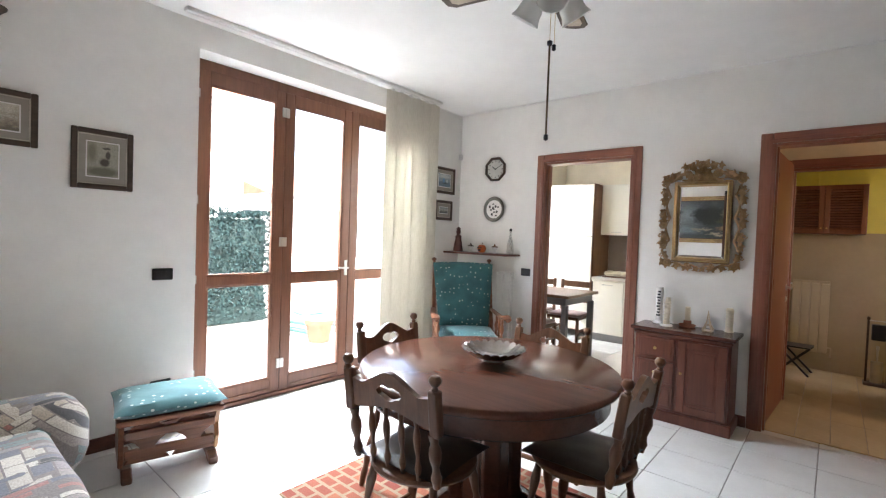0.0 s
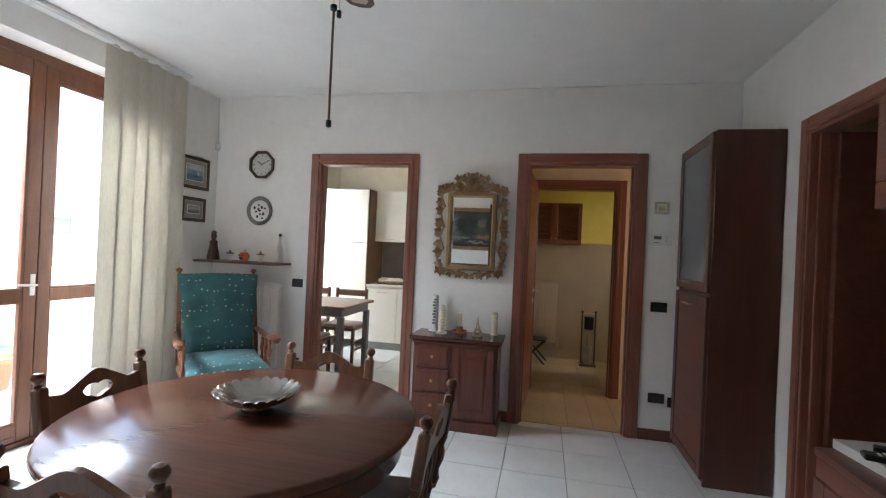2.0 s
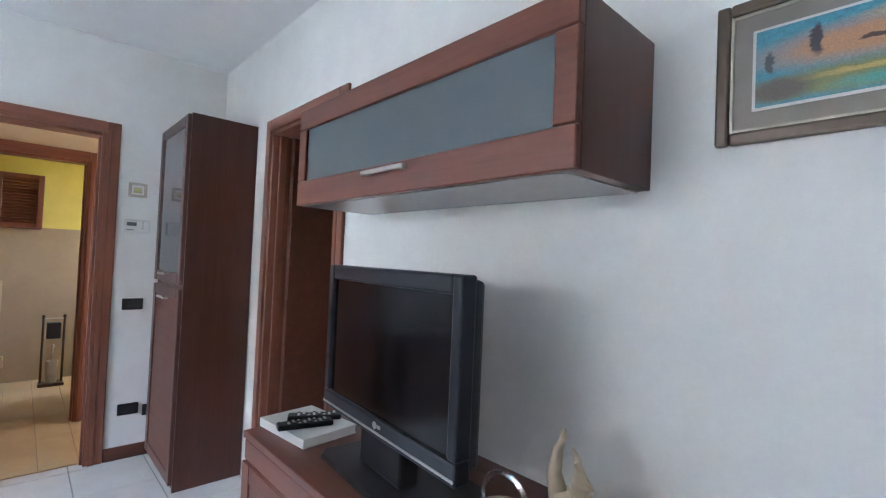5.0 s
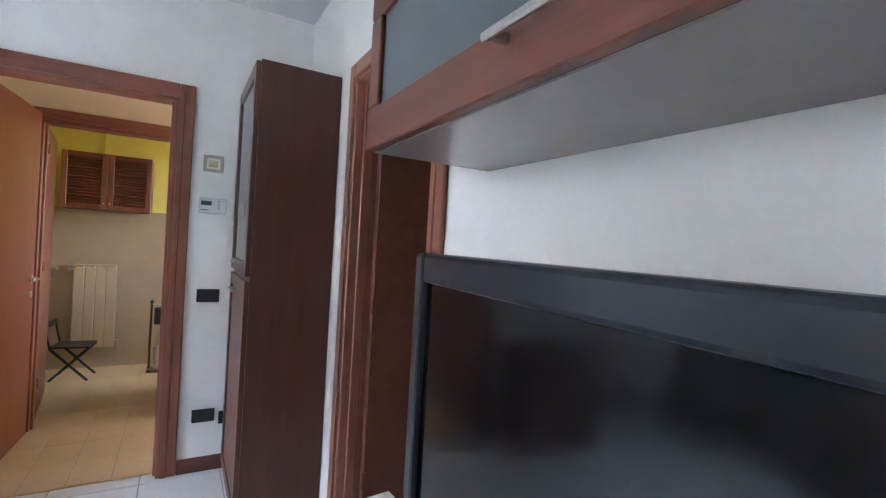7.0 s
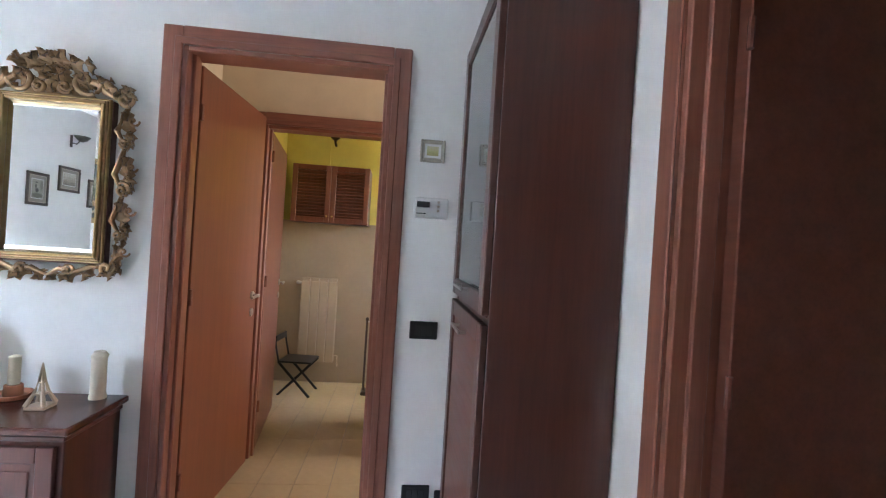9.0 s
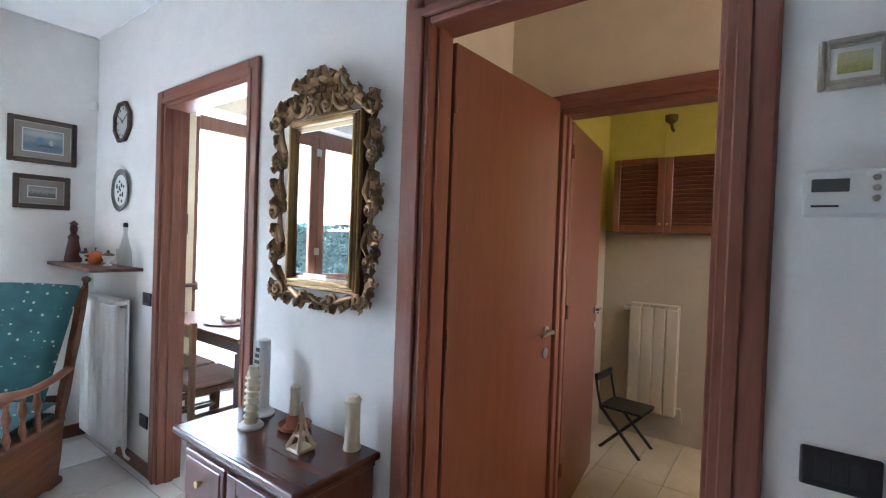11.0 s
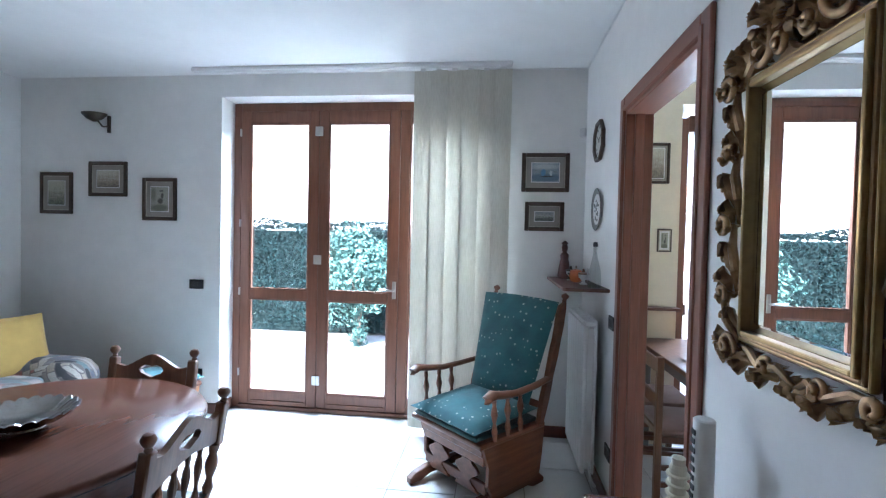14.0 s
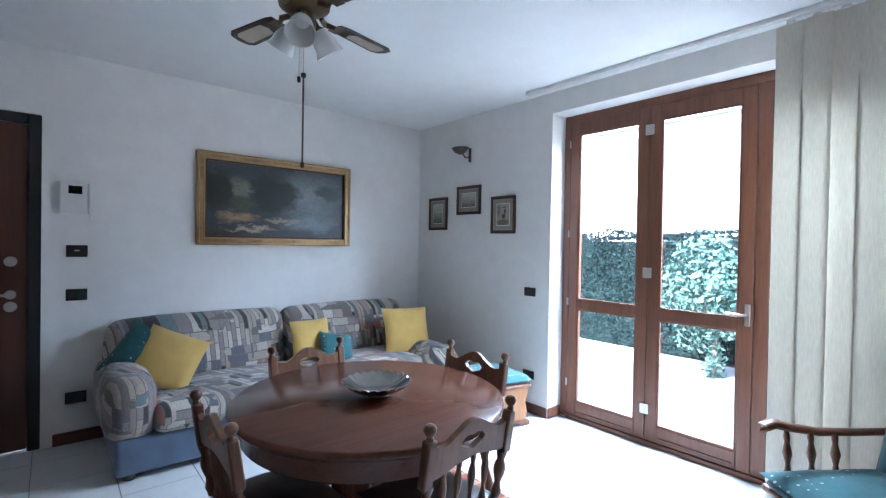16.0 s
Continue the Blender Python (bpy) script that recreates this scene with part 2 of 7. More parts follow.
M_HONEY = wood("honey_wood", (0.30, 0.13, 0.045), (0.46, 0.22, 0.085), 2, 0.36, 1.5)
M_ROCK = wood("maple_brown", (0.13, 0.048, 0.022), (0.25, 0.10, 0.048), 1, 0.34, 1.2)
M_CAB = wood("cabinet_mahogany", (0.075, 0.025, 0.016), (0.115, 0.040, 0.026), 2, 0.3, 0.8)
M_CABF = wood("cabinet_cherry", (0.125, 0.038, 0.022), (0.19, 0.062, 0.036), 1, 0.36, 0.8)
M_CABT = wood("cabinet_top", (0.13, 0.042, 0.026), (0.20, 0.07, 0.042), 1, 0.3, 0.8)
M_SIDE = wood("sideboard_wood", (0.085, 0.026, 0.016), (0.17, 0.052, 0.030), 2, 0.32, 1.0)
M_SIDET = wood("sideboard_top_wood", (0.055, 0.020, 0.014), (0.10, 0.036, 0.024), 0, 0.22, 1.0)
M_ENTRY = wood("entry_door_wood", (0.055, 0.018, 0.010), (0.10, 0.034, 0.020), 2, 0.4)
M_LEATHER = plain("brown_leather", (0.075, 0.064, 0.055), 0.38, vary=0.25, grain=90, relief=0.25)
M_TEAL = dotted_cloth("teal_cotton", (0.035, 0.125, 0.13), (0.42, 0.48, 0.42))
M_TEALD = cloth("dark_teal_cotton", (0.012, 0.05, 0.05))
M_SOFA = patchwork_cloth("patchwork_upholstery")
M_SKIRT = cloth("slate_upholstery", (0.10, 0.13, 0.18))
M_YPIL = cloth("yellow_cotton", (0.60, 0.40, 0.11), vary=0.12)
M_GOLD = plain("old_gilt", (0.43, 0.275, 0.145), 0.31, 0.8, vary=0.45, grain=45, relief=0.3)
M_GILT = plain("bright_gilt", (0.44, 0.30, 0.13), 0.3, 0.75, vary=0.25, grain=60, relief=0.2)
M_BLACK = plain("black_plastic", (0.012, 0.012, 0.014), 0.35, vary=0.2, relief=0)
M_TVB = plain("tv_plastic", (0.022, 0.025, 0.032), 0.3, vary=0.1, relief=0.02)
M_SCREEN = plain("tv_screen", (0.006, 0.006, 0.008), 0.13, vary=0.05, relief=0)
for gl in (M_TVB, M_SCREEN):
    gl.node_tree.nodes["Principled BSDF"].inputs["Specular IOR Level"].default_value = 0.25
M_WHITE = plain("white_plastic", (0.72, 0.71, 0.68), 0.4, vary=0.05)
M_RAD = plain("white_enamel", (0.74, 0.73, 0.70), 0.3, vary=0.06, relief=0.03)
M_CREAMLAM = plain("cream_laminate", (0.74, 0.70, 0.60), 0.35, vary=0.03, relief=0.02)
M_STEEL = plain("brushed_steel", (0.55, 0.53, 0.50), 0.3, 1.0, vary=0.1, grain=120)
M_BRASS = plain("brass", (0.55, 0.38, 0.16), 0.3, 1.0, vary=0.2, grain=70)
M_MIRROR = plain("mirror_silver", (0.9, 0.91, 0.91), 0.0, 1.0, vary=0.0, relief=0)
M_GLASS = glass("clear_glass")
M_FROST = plain("frosted_glass", (0.10, 0.122, 0.130), 0.28, vary=0.05, grain=15, relief=0.01)
M_CGLASS = plain("smoked_cabinet_glass", (0.12, 0.135, 0.145), 0.06, vary=0.05, grain=12, relief=0)
M_PAPER = plain("white_paper", (0.75, 0.73, 0.70), 0.8, vary=0.08)
M_MAT = plain("grey_mount", (0.30, 0.27, 0.23), 0.8, vary=0.1)
M_PFRAME = wood("dark_frame", (0.040, 0.024, 0.016), (0.085, 0.052, 0.034), 0, 0.4, 2.0)
M_SILV = plain("silver_fillet", (0.50, 0.45, 0.36), 0.35, 0.6, vary=0.2, grain=80)
M_WAX = plain("ivory_wax", (0.74, 0.66, 0.50), 0.5, vary=0.12, grain=60)
M_TERRA = plain("terracotta", (0.42, 0.17, 0.09), 0.8, vary=0.2, grain=40)
M_PUMPKIN = plain("orange_glaze", (0.62, 0.15, 0.03), 0.4, vary=0.2, grain=40)
M_DARKRED = plain("dark_red_ceramic", (0.085, 0.022, 0.016), 0.5, vary=0.3, grain=50)
M_SHELL = plain("onyx", (0.66, 0.52, 0.36), 0.3, vary=0.3, grain=20)
M_PAVE = plain("pale_paving", (0.40, 0.385, 0.36), 0.85, vary=0.14, grain=14, relief=0.3)
M_RENDER = plain("white_render", (0.82, 0.81, 0.78), 0.9, vary=0.08, grain=20, relief=0.3)
M_ROOF = plain("roof_tile", (0.34, 0.17, 0.11), 0.85, vary=0.25, grain=20, relief=0.3)
M_GREEN = plain("green_slab", (0.10, 0.26, 0.20), 0.7, vary=0.2, grain=30)
M_SHUT = plain("green_shutter", (0.07, 0.20, 0.17), 0.6, vary=0.1)
# the hedge's shade and bluish haze are put into these very dark leaf colours
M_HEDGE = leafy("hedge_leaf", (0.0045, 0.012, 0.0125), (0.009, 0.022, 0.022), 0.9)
M_BUSH = leafy("bush_leaf", (0.035, 0.075, 0.065), (0.085, 0.15, 0.125), 0.6)
# dark core colour stands in for shade deep among the leaves
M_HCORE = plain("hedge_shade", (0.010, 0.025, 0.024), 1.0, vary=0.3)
M_BARK = plain("bark", (0.22, 0.18, 0.14), 0.95, vary=0.3, grain=40, relief=0.6)
M_MILK = plain("frosted_bulb_glass", (0.80, 0.80, 0.78), 0.25, vary=0.04)
M_CANE = plain("cane", (0.50, 0.42, 0.33), 0.7, vary=0.15, grain=140, relief=0.4)
M_PINK = cloth("rose_seat_cloth", (0.34, 0.22, 0.19))

m_c, t_c, s_c = material("curtain_cloth")
vc = coords(t_c)
wv = noise_tex(t_c, coords(t_c, (60, 60, 6)), 3.0, 4.0)
colc = ramp(t_c, wv, [(0.3, (0.61, 0.575, 0.49)), (0.7, (0.71, 0.675, 0.59))])
t_c.links.new(colc, s_c.inputs["Base Color"])
s_c.inputs["Roughness"].default_value = 0.9
tl_c = node(t_c, "ShaderNodeBsdfTranslucent")
t_c.links.new(colc, tl_c.inputs["Color"])
mx_c = node(t_c, "ShaderNodeMixShader", Fac=0.33)
t_c.links.new(s_c.outputs[0], mx_c.inputs[1])
t_c.links.new(tl_c.outputs[0], mx_c.inputs[2])
t_c.links.new(mx_c.outputs[0], t_c.nodes["Material Output"].inputs["Surface"])
bump(t_c, s_c, wv, 0.2)
M_CURTAIN = m_c

m_r, t_r, s_r = material("rug_wool")
br = node(t_r, "ShaderNodeTexBrick", Scale=1.0)
br.inputs["Brick Width"].default_value, br.inputs["Row Height"].default_value, br.inputs["Mortar Size"].default_value = 0.11, 0.07, 0.01
br.inputs["Color1"].default_value, br.inputs["Color2"].default_value, br.inputs["Mortar"].default_value = (0.20, 0.04, 0.025, 1), (0.30, 0.10, 0.05, 1), (0.27, 0.19, 0.12, 1)
t_r.links.new(coords(t_r), br.inputs["Vector"])
fz = noise_tex(t_r, coords(t_r), 220.0, 3.0)
t_r.links.new(mix(t_r, br.outputs["Color"], ramp(t_r, fz, [(0.3, (0.7,) * 3), (0.7, (1.1,) * 3)]), 1.0, "MULTIPLY"), s_r.inputs["Base Color"])
s_r.inputs["Roughness"].default_value = 1.0
bump(t_r, s_r, fz, 0.6, 0.004)
M_RUG = m_r

# ---- mesh helpers ----
def part(name, bm, mat, parent=None, label="", smooth=False):
    """Links a bmesh as one mesh object."""
    me = bpy.data.meshes.new(name)
    bm.to_mesh(me)
    bm.free()
    me.materials.append(mat)
    if smooth:
        for p in me.polygons:
            p.use_smooth = True
        me.set_sharp_from_angle(angle=radians(40))
    ob = new(name, me)
    if parent:
        ob.parent = parent
    if label:
        ob["label"] = label
    return ob


def thing(name, m, label, category, group="", kind=""):
    """An Empty at the base of a thing, which parents its parts."""
    ob = new(name)
    ob.matrix_world = m
    return tagged(ob, label, category, group, kind)


def B():
    return bmesh.new()


def box(bm, a, b, bev=0.0, seg=1, m=None):
    """Adds a box from corner a to corner b, with bevelled edges."""
    c = [(p + q) / 2 for p, q in zip(a, b)]
    s = [abs(q - p) for p, q in zip(a, b)]
    mat = Matrix.Translation(c) @ Matrix.Diagonal((*s, 1))
    vs = bmesh.ops.create_cube(bm, size=1.0, matrix=mat if m is None else m @ mat)["verts"]
    if bev:
        es = list({e for v in vs for e in v.link_edges})
        bmesh.ops.bevel(bm, geom=es, offset=min(bev, min(s) * 0.45), segments=seg, affect="EDGES", profile=0.5)
    return bm


def lathe(bm, prof, m=None, seg=14, sx=1.0, sy=1.0):
    """Turns a profile of (radius, height) round the z axis."""
    m = m or Matrix()
    rings = []
    for r, z in prof:
        rings.append([bm.verts.new(m @ Vector((r * sx * math.cos(2 * math.pi * k / seg), r * sy * math.sin(2 * math.pi * k / seg), z))) for k in range(seg)])
    for a, b in zip(rings, rings[1:]):
        for k in range(seg):
            bm.faces.new((a[k], a[(k + 1) % seg], b[(k + 1) % seg], b[k]))
    bm.faces.new(rings[0][::-1])
    bm.faces.new(rings[-1])
    return bm


def tube(bm, pts, radii, seg=8, flat=1.0):
    """A tapered tube along points."""
    pts = [Vector(p) for p in pts]
    if isinstance(radii, (int, float)):
        radii = [radii] * len(pts)
    rings, up = [], Vector((0, 0, 1))
    for i, (p, r) in enumerate(zip(pts, radii)):
        d = (pts[min(i + 1, len(pts) - 1)] - pts[max(i - 1, 0)]).normalized()
        u = up if abs(d.dot(up)) < 0.95 else Vector((1, 0, 0))
        x = d.cross(u).normalized()
        y = x.cross(d)
        rings.append([bm.verts.new(p + r * (math.cos(2 * math.pi * k / seg) * x + flat * math.sin(2 * math.pi * k / seg) * y)) for k in range(seg)])
    for a, b in zip(rings, rings[1:]):
        for k in range(seg):
            bm.faces.new((a[k], a[(k + 1) % seg], b[(k + 1) % seg], b[k]))
    bm.faces.new(rings[0][::-1])
    bm.faces.new(rings[-1])
    return bm


def prism(bm, poly, h, m=None, bev=0.0):
    """A polygon in x and y, raised by h along z."""
    m = m or Matrix()
    lo = [bm.verts.new(m @ Vector((x, y, 0))) for x, y in poly]
    hi = [bm.verts.new(m @ Vector((x, y, h))) for x, y in poly]
    n = len(poly)
    fs = [bm.faces.new(lo[::-1]), bm.faces.new(hi)]
    fs += [bm.faces.new((lo[k], lo[(k + 1) % n], hi[(k + 1) % n], hi[k])) for k in range(n)]
    if bev:
        es = list({e for f in fs[:2] for e in f.edges})
        bmesh.ops.bevel(bm, geom=es, offset=bev, segments=1, affect="EDGES")
    return bm


def pillow(bm, w, d, h, m=None, n=10, pinch=0.35):
    """A stuffed cushion, w by d, h thick, lying flat."""
    m = m or Matrix()
    grid = {}
    for side in (1, -1):
        for i in range(n + 1):
            for j in range(n + 1):
                u, v = 2 * i / n - 1, 2 * j / n - 1
                edge = (1 - u * u) * (1 - v * v)
                if edge < 1e-6 and side < 0:
                    grid[side, i, j] = grid[1, i, j]
                    continue
                z = side * h / 2 * max(edge, 0.0) ** pinch
                s = 1 - 0.06 * (abs(u) ** 2 * (1 - v * v) + abs(v) ** 2 * (1 - u * u)) * 0.6
                wob = 0.006 * noise.noise(Vector((u * 2.1 + w, v * 2.3, side * 1.7)))
                grid[side, i, j] = bm.verts.new(m @ Vector((u * w / 2 * s, v * d / 2 * s, z + (wob if edge > 1e-6 else 0))))
    for side in (1, -1):
        for i in range(n):
            for j in range(n):
                q = [grid[side, i, j], grid[side, i + 1, j], grid[side, i + 1, j + 1], grid[side, i, j + 1]]
                try:
                    bm.faces.new(q if side > 0 else q[::-1])
                except ValueError:
                    pass
    return bm


def strip_panel(bm, spans, y0, y1, m=None):
    """A board in x and z with holes: spans is a list of (x, [(z_low, z_high), ...]) with like counts side by side."""
    m = m or Matrix()

    def quad(*ps):
        bm.faces.new([bm.verts.new(m @ Vector(p)) for p in ps])

    for (xa, sa), (xb, sb) in zip(spans, spans[1:]):
        for (la, ha), (lb, hb) in zip(sa, sb):
            quad((xa, y0, la), (xb, y0, lb), (xb, y0, hb), (xa, y0, ha))
            quad((xa, y1, ha), (xb, y1, hb), (xb, y1, lb), (xa, y1, la))
            quad((xa, y0, ha), (xb, y0, hb), (xb, y1, hb), (xa, y1, ha))
            quad((xa, y1, la), (xb, y1, lb), (xb, y0, lb), (xa, y0, la))
    for x, s, flip in ((spans[0][0], spans[0][1], 1), (spans[-1][0], spans[-1][1], 0)):
        for l, h in s:
            quad((x, y1 if flip else y0, l), (x, y0 if flip else y1, l), (x, y0 if flip else y1, h), (x, y1 if flip else y0, h))
    bmesh.ops.remove_doubles(bm, verts=bm.verts, dist=1e-5)
    return bm


# ---- the room ----
XW, YS, H = -4.45, -4.63, 2.72          # window wall, sofa wall, ceiling height
T = 0.12                                 # thickness of inner walls


def wall(name, boxes, mat, label, parent=None):
    bm = B()
    for a, b in boxes:
        box(bm, a, b)
    return tagged(part(name, bm, mat, parent), label, "wall", kind="structure")


# wall with the two inner doors and the mirror
wall("wall_north", [((XW, 0, 0), (-3.39, T, H)), ((-2.535, 0, 0), (-1.55, T, H)), ((-0.710, 0, 0), (0.0, T, H)),
                    ((-3.39, 0, 2.115), (-2.535, T, H)), ((-1.55, 0, 2.115), (-0.710, T, H))], M_WALL, "warm white plastered wall with two door openings")
# wall behind the television, with a third door
wall("wall_east", [((0, YS, 0), (T, -1.725, H)), ((0, -0.927, 0), (T, T, H)), ((0, -1.725, 2.115), (T, -0.927, H))], M_WALL, "warm white plastered wall behind the television")
# sofa wall with the entrance door
wall("wall_south", [((XW, YS - 0.25, 0), (-1.235, YS, H)), ((-0.25, YS - 0.25, 0), (T, YS, H)), ((-1.235, YS - 0.25, 2.27), (-0.25, YS, H))], M_WALL, "warm white plastered wall above the sofa")
# outer wall with garden door and kitchen window
WY0, WY1, WZ = -2.83, -0.77, 2.545
wall("wall_west", [((XW - 0.36, YS - 0.25, -0.1), (XW, WY0, H + 0.2)), ((XW - 0.36, WY1, -0.1), (XW, 0.66, H + 0.2)), ((XW - 0.36, 2.02, -0.1), (XW, 2.9, H + 0.2)),
                   ((XW - 0.36, WY0, WZ), (XW, WY1, H + 0.2)), ((XW - 0.36, 0.66, 2.45), (XW, 2.02, H + 0.2)), ((XW - 0.36, WY0, -0.1), (XW - 0.17, WY1, 0.0)), ((XW - 0.36, 0.66, -0.1), (XW - 0.17, 2.02, 0.0))], M_WALL, "thick outer wall with a deep garden door opening")
tagged(part("ceiling", box(B(), (XW - 0.3, YS - 0.25, H), (2.0, 2.9, H + 0.2)), M_CEIL), "matt white plaster ceiling", "ceiling", kind="structure")
floor = tagged(part("floor", box(B(), (XW - 0.17, YS - 0.25, -0.15), (2.0, 2.9, -0.006)), M_GROUT), "floor of large glossy off-white tiles with grey joints", "floor", kind="structure")
# ceiling cove line: a slim curved cornice
tagged(part("cornice", box(box(B(), (XW, -0.008, H - 0.010), (0, 0, H), 0.003), (XW, -0.72, H - 0.010), (XW + 0.008, -0.008, H), 0.003), M_CEIL), "slim white plaster cornice", "cornice", kind="structure")

# rooms beyond the doors
wall("wall_kitchen", [((XW, 2.66, 0), (-1.9, 2.8, H)), ((-1.9, T, 0), (-1.78, 2.8, H))], M_CREAM, "cream painted kitchen wall")
wall("kitchen_wall_face", [((XW, T, 0), (-3.39, T + 0.006, H)), ((-2.535, T, 0), (-1.9, T + 0.006, H)), ((XW - 0.0, T + 0.006, 0), (XW + 0.006, 0.66, H)), ((XW, 2.02, 0), (XW + 0.006, 2.66, H)), ((XW, 0.66, 2.45), (XW + 0.006, 2.02, H))], M_CREAM, "cream painted kitchen wall by the window")
wall("wall_hall", [((-1.78, 0.98, 0), (-1.545, 1.08, H)), ((-0.70, 0.98, 0), (1.5, 1.08, H)), ((-1.545, 0.98, 2.06), (-0.70, 1.08, H)), ((-1.78, T, 0), (-1.772, 0.98, H)), ((1.5, T, 0), (1.62, 1.08, H)), ((-0.710, T, 0), (1.5, T + 0.006, H))], M_HALL, "beige painted lobby wall with an inner door opening")
wall("wall_bath_back", [((-1.78, 2.62, 0), (1.5, 2.74, H)), ((-1.772, 1.08, 0), (-1.764, 2.62, H)), ((0.55, 1.08, 0), (0.67, 1.25, H)), ((0.55, 2.2, 0), (0.67, 2.62, H)), ((0.55, 1.25, 0), (0.67, 2.2, 1.1)), ((0.55, 1.25, 2.3), (0.67, 2.2, H))], M_YELLOW, "yellow painted bathroom wall above the tiles")

# closet behind the third door
wall("wall_side_room", [((T, -1.9, 0), (2.0, -1.78, H)), ((2.0, -1.9, 0), (2.1, 0.1, H)), ((T, 0.0, 0), (2.0, T, H))], M_HALL, "plain wall of the side passage")

# ---- door casings and leaves ----
def casing(name, m, w, h, depth, mat=M_TRIM, top=None):
    """Moulded casing round an opening w by h in the plane y = 0, with a lining depth deep towards +y."""
    c = thing(name, m, "moulded reddish cherry wood door casing", "door casing", kind="structure")
    k = 0.075
    for s, n in ((-1, "jamb"), (1, "jamb")):
        bm = B()
        x0, x1 = (s * (w / 2 + k), s * w / 2)
        box(bm, (min(x0, x1), -0.018, 0), (max(x0, x1), 0.0, h + k - 0.001), 0.007, 2)
        xi = s * (w / 2 - 0.002)
        box(bm, (min(xi, xi + s * 0.03), -0.024, 0), (max(xi, xi + s * 0.03), -0.016, h + 0.03), 0.004)
        box(bm, (min(s * (w / 2 - 0.022), s * w / 2), -0.010, 0), (max(s * (w / 2 - 0.022), s * w / 2), depth, h), 0.003)
        box(bm, (min(s * (w / 2 - 0.036), s * (w / 2 - 0.02)), 0.03, 0), (max(s * (w / 2 - 0.036), s * (w / 2 - 0.02)), depth - 0.045, h - 0.01), 0.003)
        part(n, bm, M_TRIM, c)
    bm = B()
    box(bm, (-w / 2 + 0.0005, -0.0175, h), (w / 2 - 0.0005, 0.0, h + k), 0.006, 2)
    box(bm, (-w / 2 - 0.02, -0.0235, h), (w / 2 + 0.02, -0.015, h + 0.028), 0.004)
    box(bm, (-w / 2 + 0.022, -0.009, h - 0.022), (w / 2 - 0.022, depth, h - 0.0005), 0.003)
    part("head", bm, M_TRIMX, c)
    return c


def lever(parent, m, side=1):
    """A lever handle on a rose with a keyhole rose below; the lever runs along +x, out of the face along -y."""
    bm = B()
    lathe(bm, [(0.0, 0.0), (0.025, 0.0), (0.025, 0.008), (0.010, 0.010), (0.010, 0.042), (0.0, 0.044)], m @ pose(0, 0, 0, 90), 14)
    tube(bm, [m @ Vector(p) for p in ((0, -0.04, 0), (side * 0.05, -0.045, 0.002), (side * 0.11, -0.043, -0.004))], [0.009, 0.008, 0.007], 8)
    part("handle", bm, M_STEEL, parent, "satin nickel lever handle", True)
    bm = lathe(B(), [(0.0, 0.0), (0.024, 0.0), (0.024, 0.007), (0.006, 0.009), (0.0, 0.009)], m @ pose(0, 0, -0.10, 90), 14)
    part("keyhole_rose", bm, M_STEEL, parent, smooth=True)


def door_leaf(name, m, w, h, label, handle_z=1.02, mat=M_LEAF, side=-1):
    """A flush leaf hinged at the origin, running along +x, 4 cm thick towards +y."""
    d = thing(name, m, label, "door", kind="structure")
    part("leaf", box(B(), (0.004, 0, 0.008), (w, 0.042, h), 0.003), mat, d)
    lever(d, pose(w - 0.065, 0, handle_z), side)
    lever(d, pose(w - 0.065, 0.042, handle_z, 0, 0, 180), -side)
    for z in (0.25, 1.05, 1.85):
        part("hinge", lathe(B(), [(0.0, z), (0.008, z), (0.008, z + 0.07), (0.0, z + 0.07)], pose(0, -0.006, 0), 8), mat, d, smooth=True)
    return d


casing("door_casing", pose(-2.9625, 0, 0), 0.855, 2.115, T)
casing("door_casing", pose(-1.13, 0, 0), 0.84, 2.115, T)
casing("door_casing", pose(0, -1.326, 0, 0, 0, -90), 0.798, 2.115, T)
casing("door_casing", pose(-1.10, 0.98, 0), 0.80, 2.06, 0.10)
door_leaf("door_1", pose(-1.528, 0.135, 0, 0, 0, 86.5), 0.79, 2.09, "open flush cherry wood door of the lobby", 1.02)
door_leaf("door_2", pose(-1.478, 1.09, 0, 0, 0, 97), 0.78, 2.04, "open flush cherry wood bathroom door", 1.02)
door_leaf("door_3", pose(0.10, -0.99, 0, 0, 0, 0), 0.75, 2.09, "half-open flush dark brown door beside the cabinet", 1.02, M_CABF, 1)

# baseboards
def baseboard(a, b, name="baseboard"):
    tagged(part(name, box(B(), a, b, 0.004), M_BASE), "low dark cherry wood baseboard", "baseboard", kind="structure")


baseboard((XW, -0.014, 0), (-3.467, 0, 0.085))
baseboard((-2.458, -0.014, 0), (-1.627, 0, 0.085))
baseboard((-0.633, -0.014, 0), (0, 0, 0.085))
baseboard((-0.014, YS, 0), (0, -1.802, 0.085))
baseboard((XW, YS, 0), (XW + 0.014, WY0, 0.085))
baseboard((XW, WY1, 0), (XW + 0.014, -0.014, 0.085))
baseboard((XW + 0.014, YS, 0), (-1.30, YS + 0.014, 0.085))
baseboard((XW - 0.165, WY0, 0), (XW, WY0 + 0.014, 0.085))

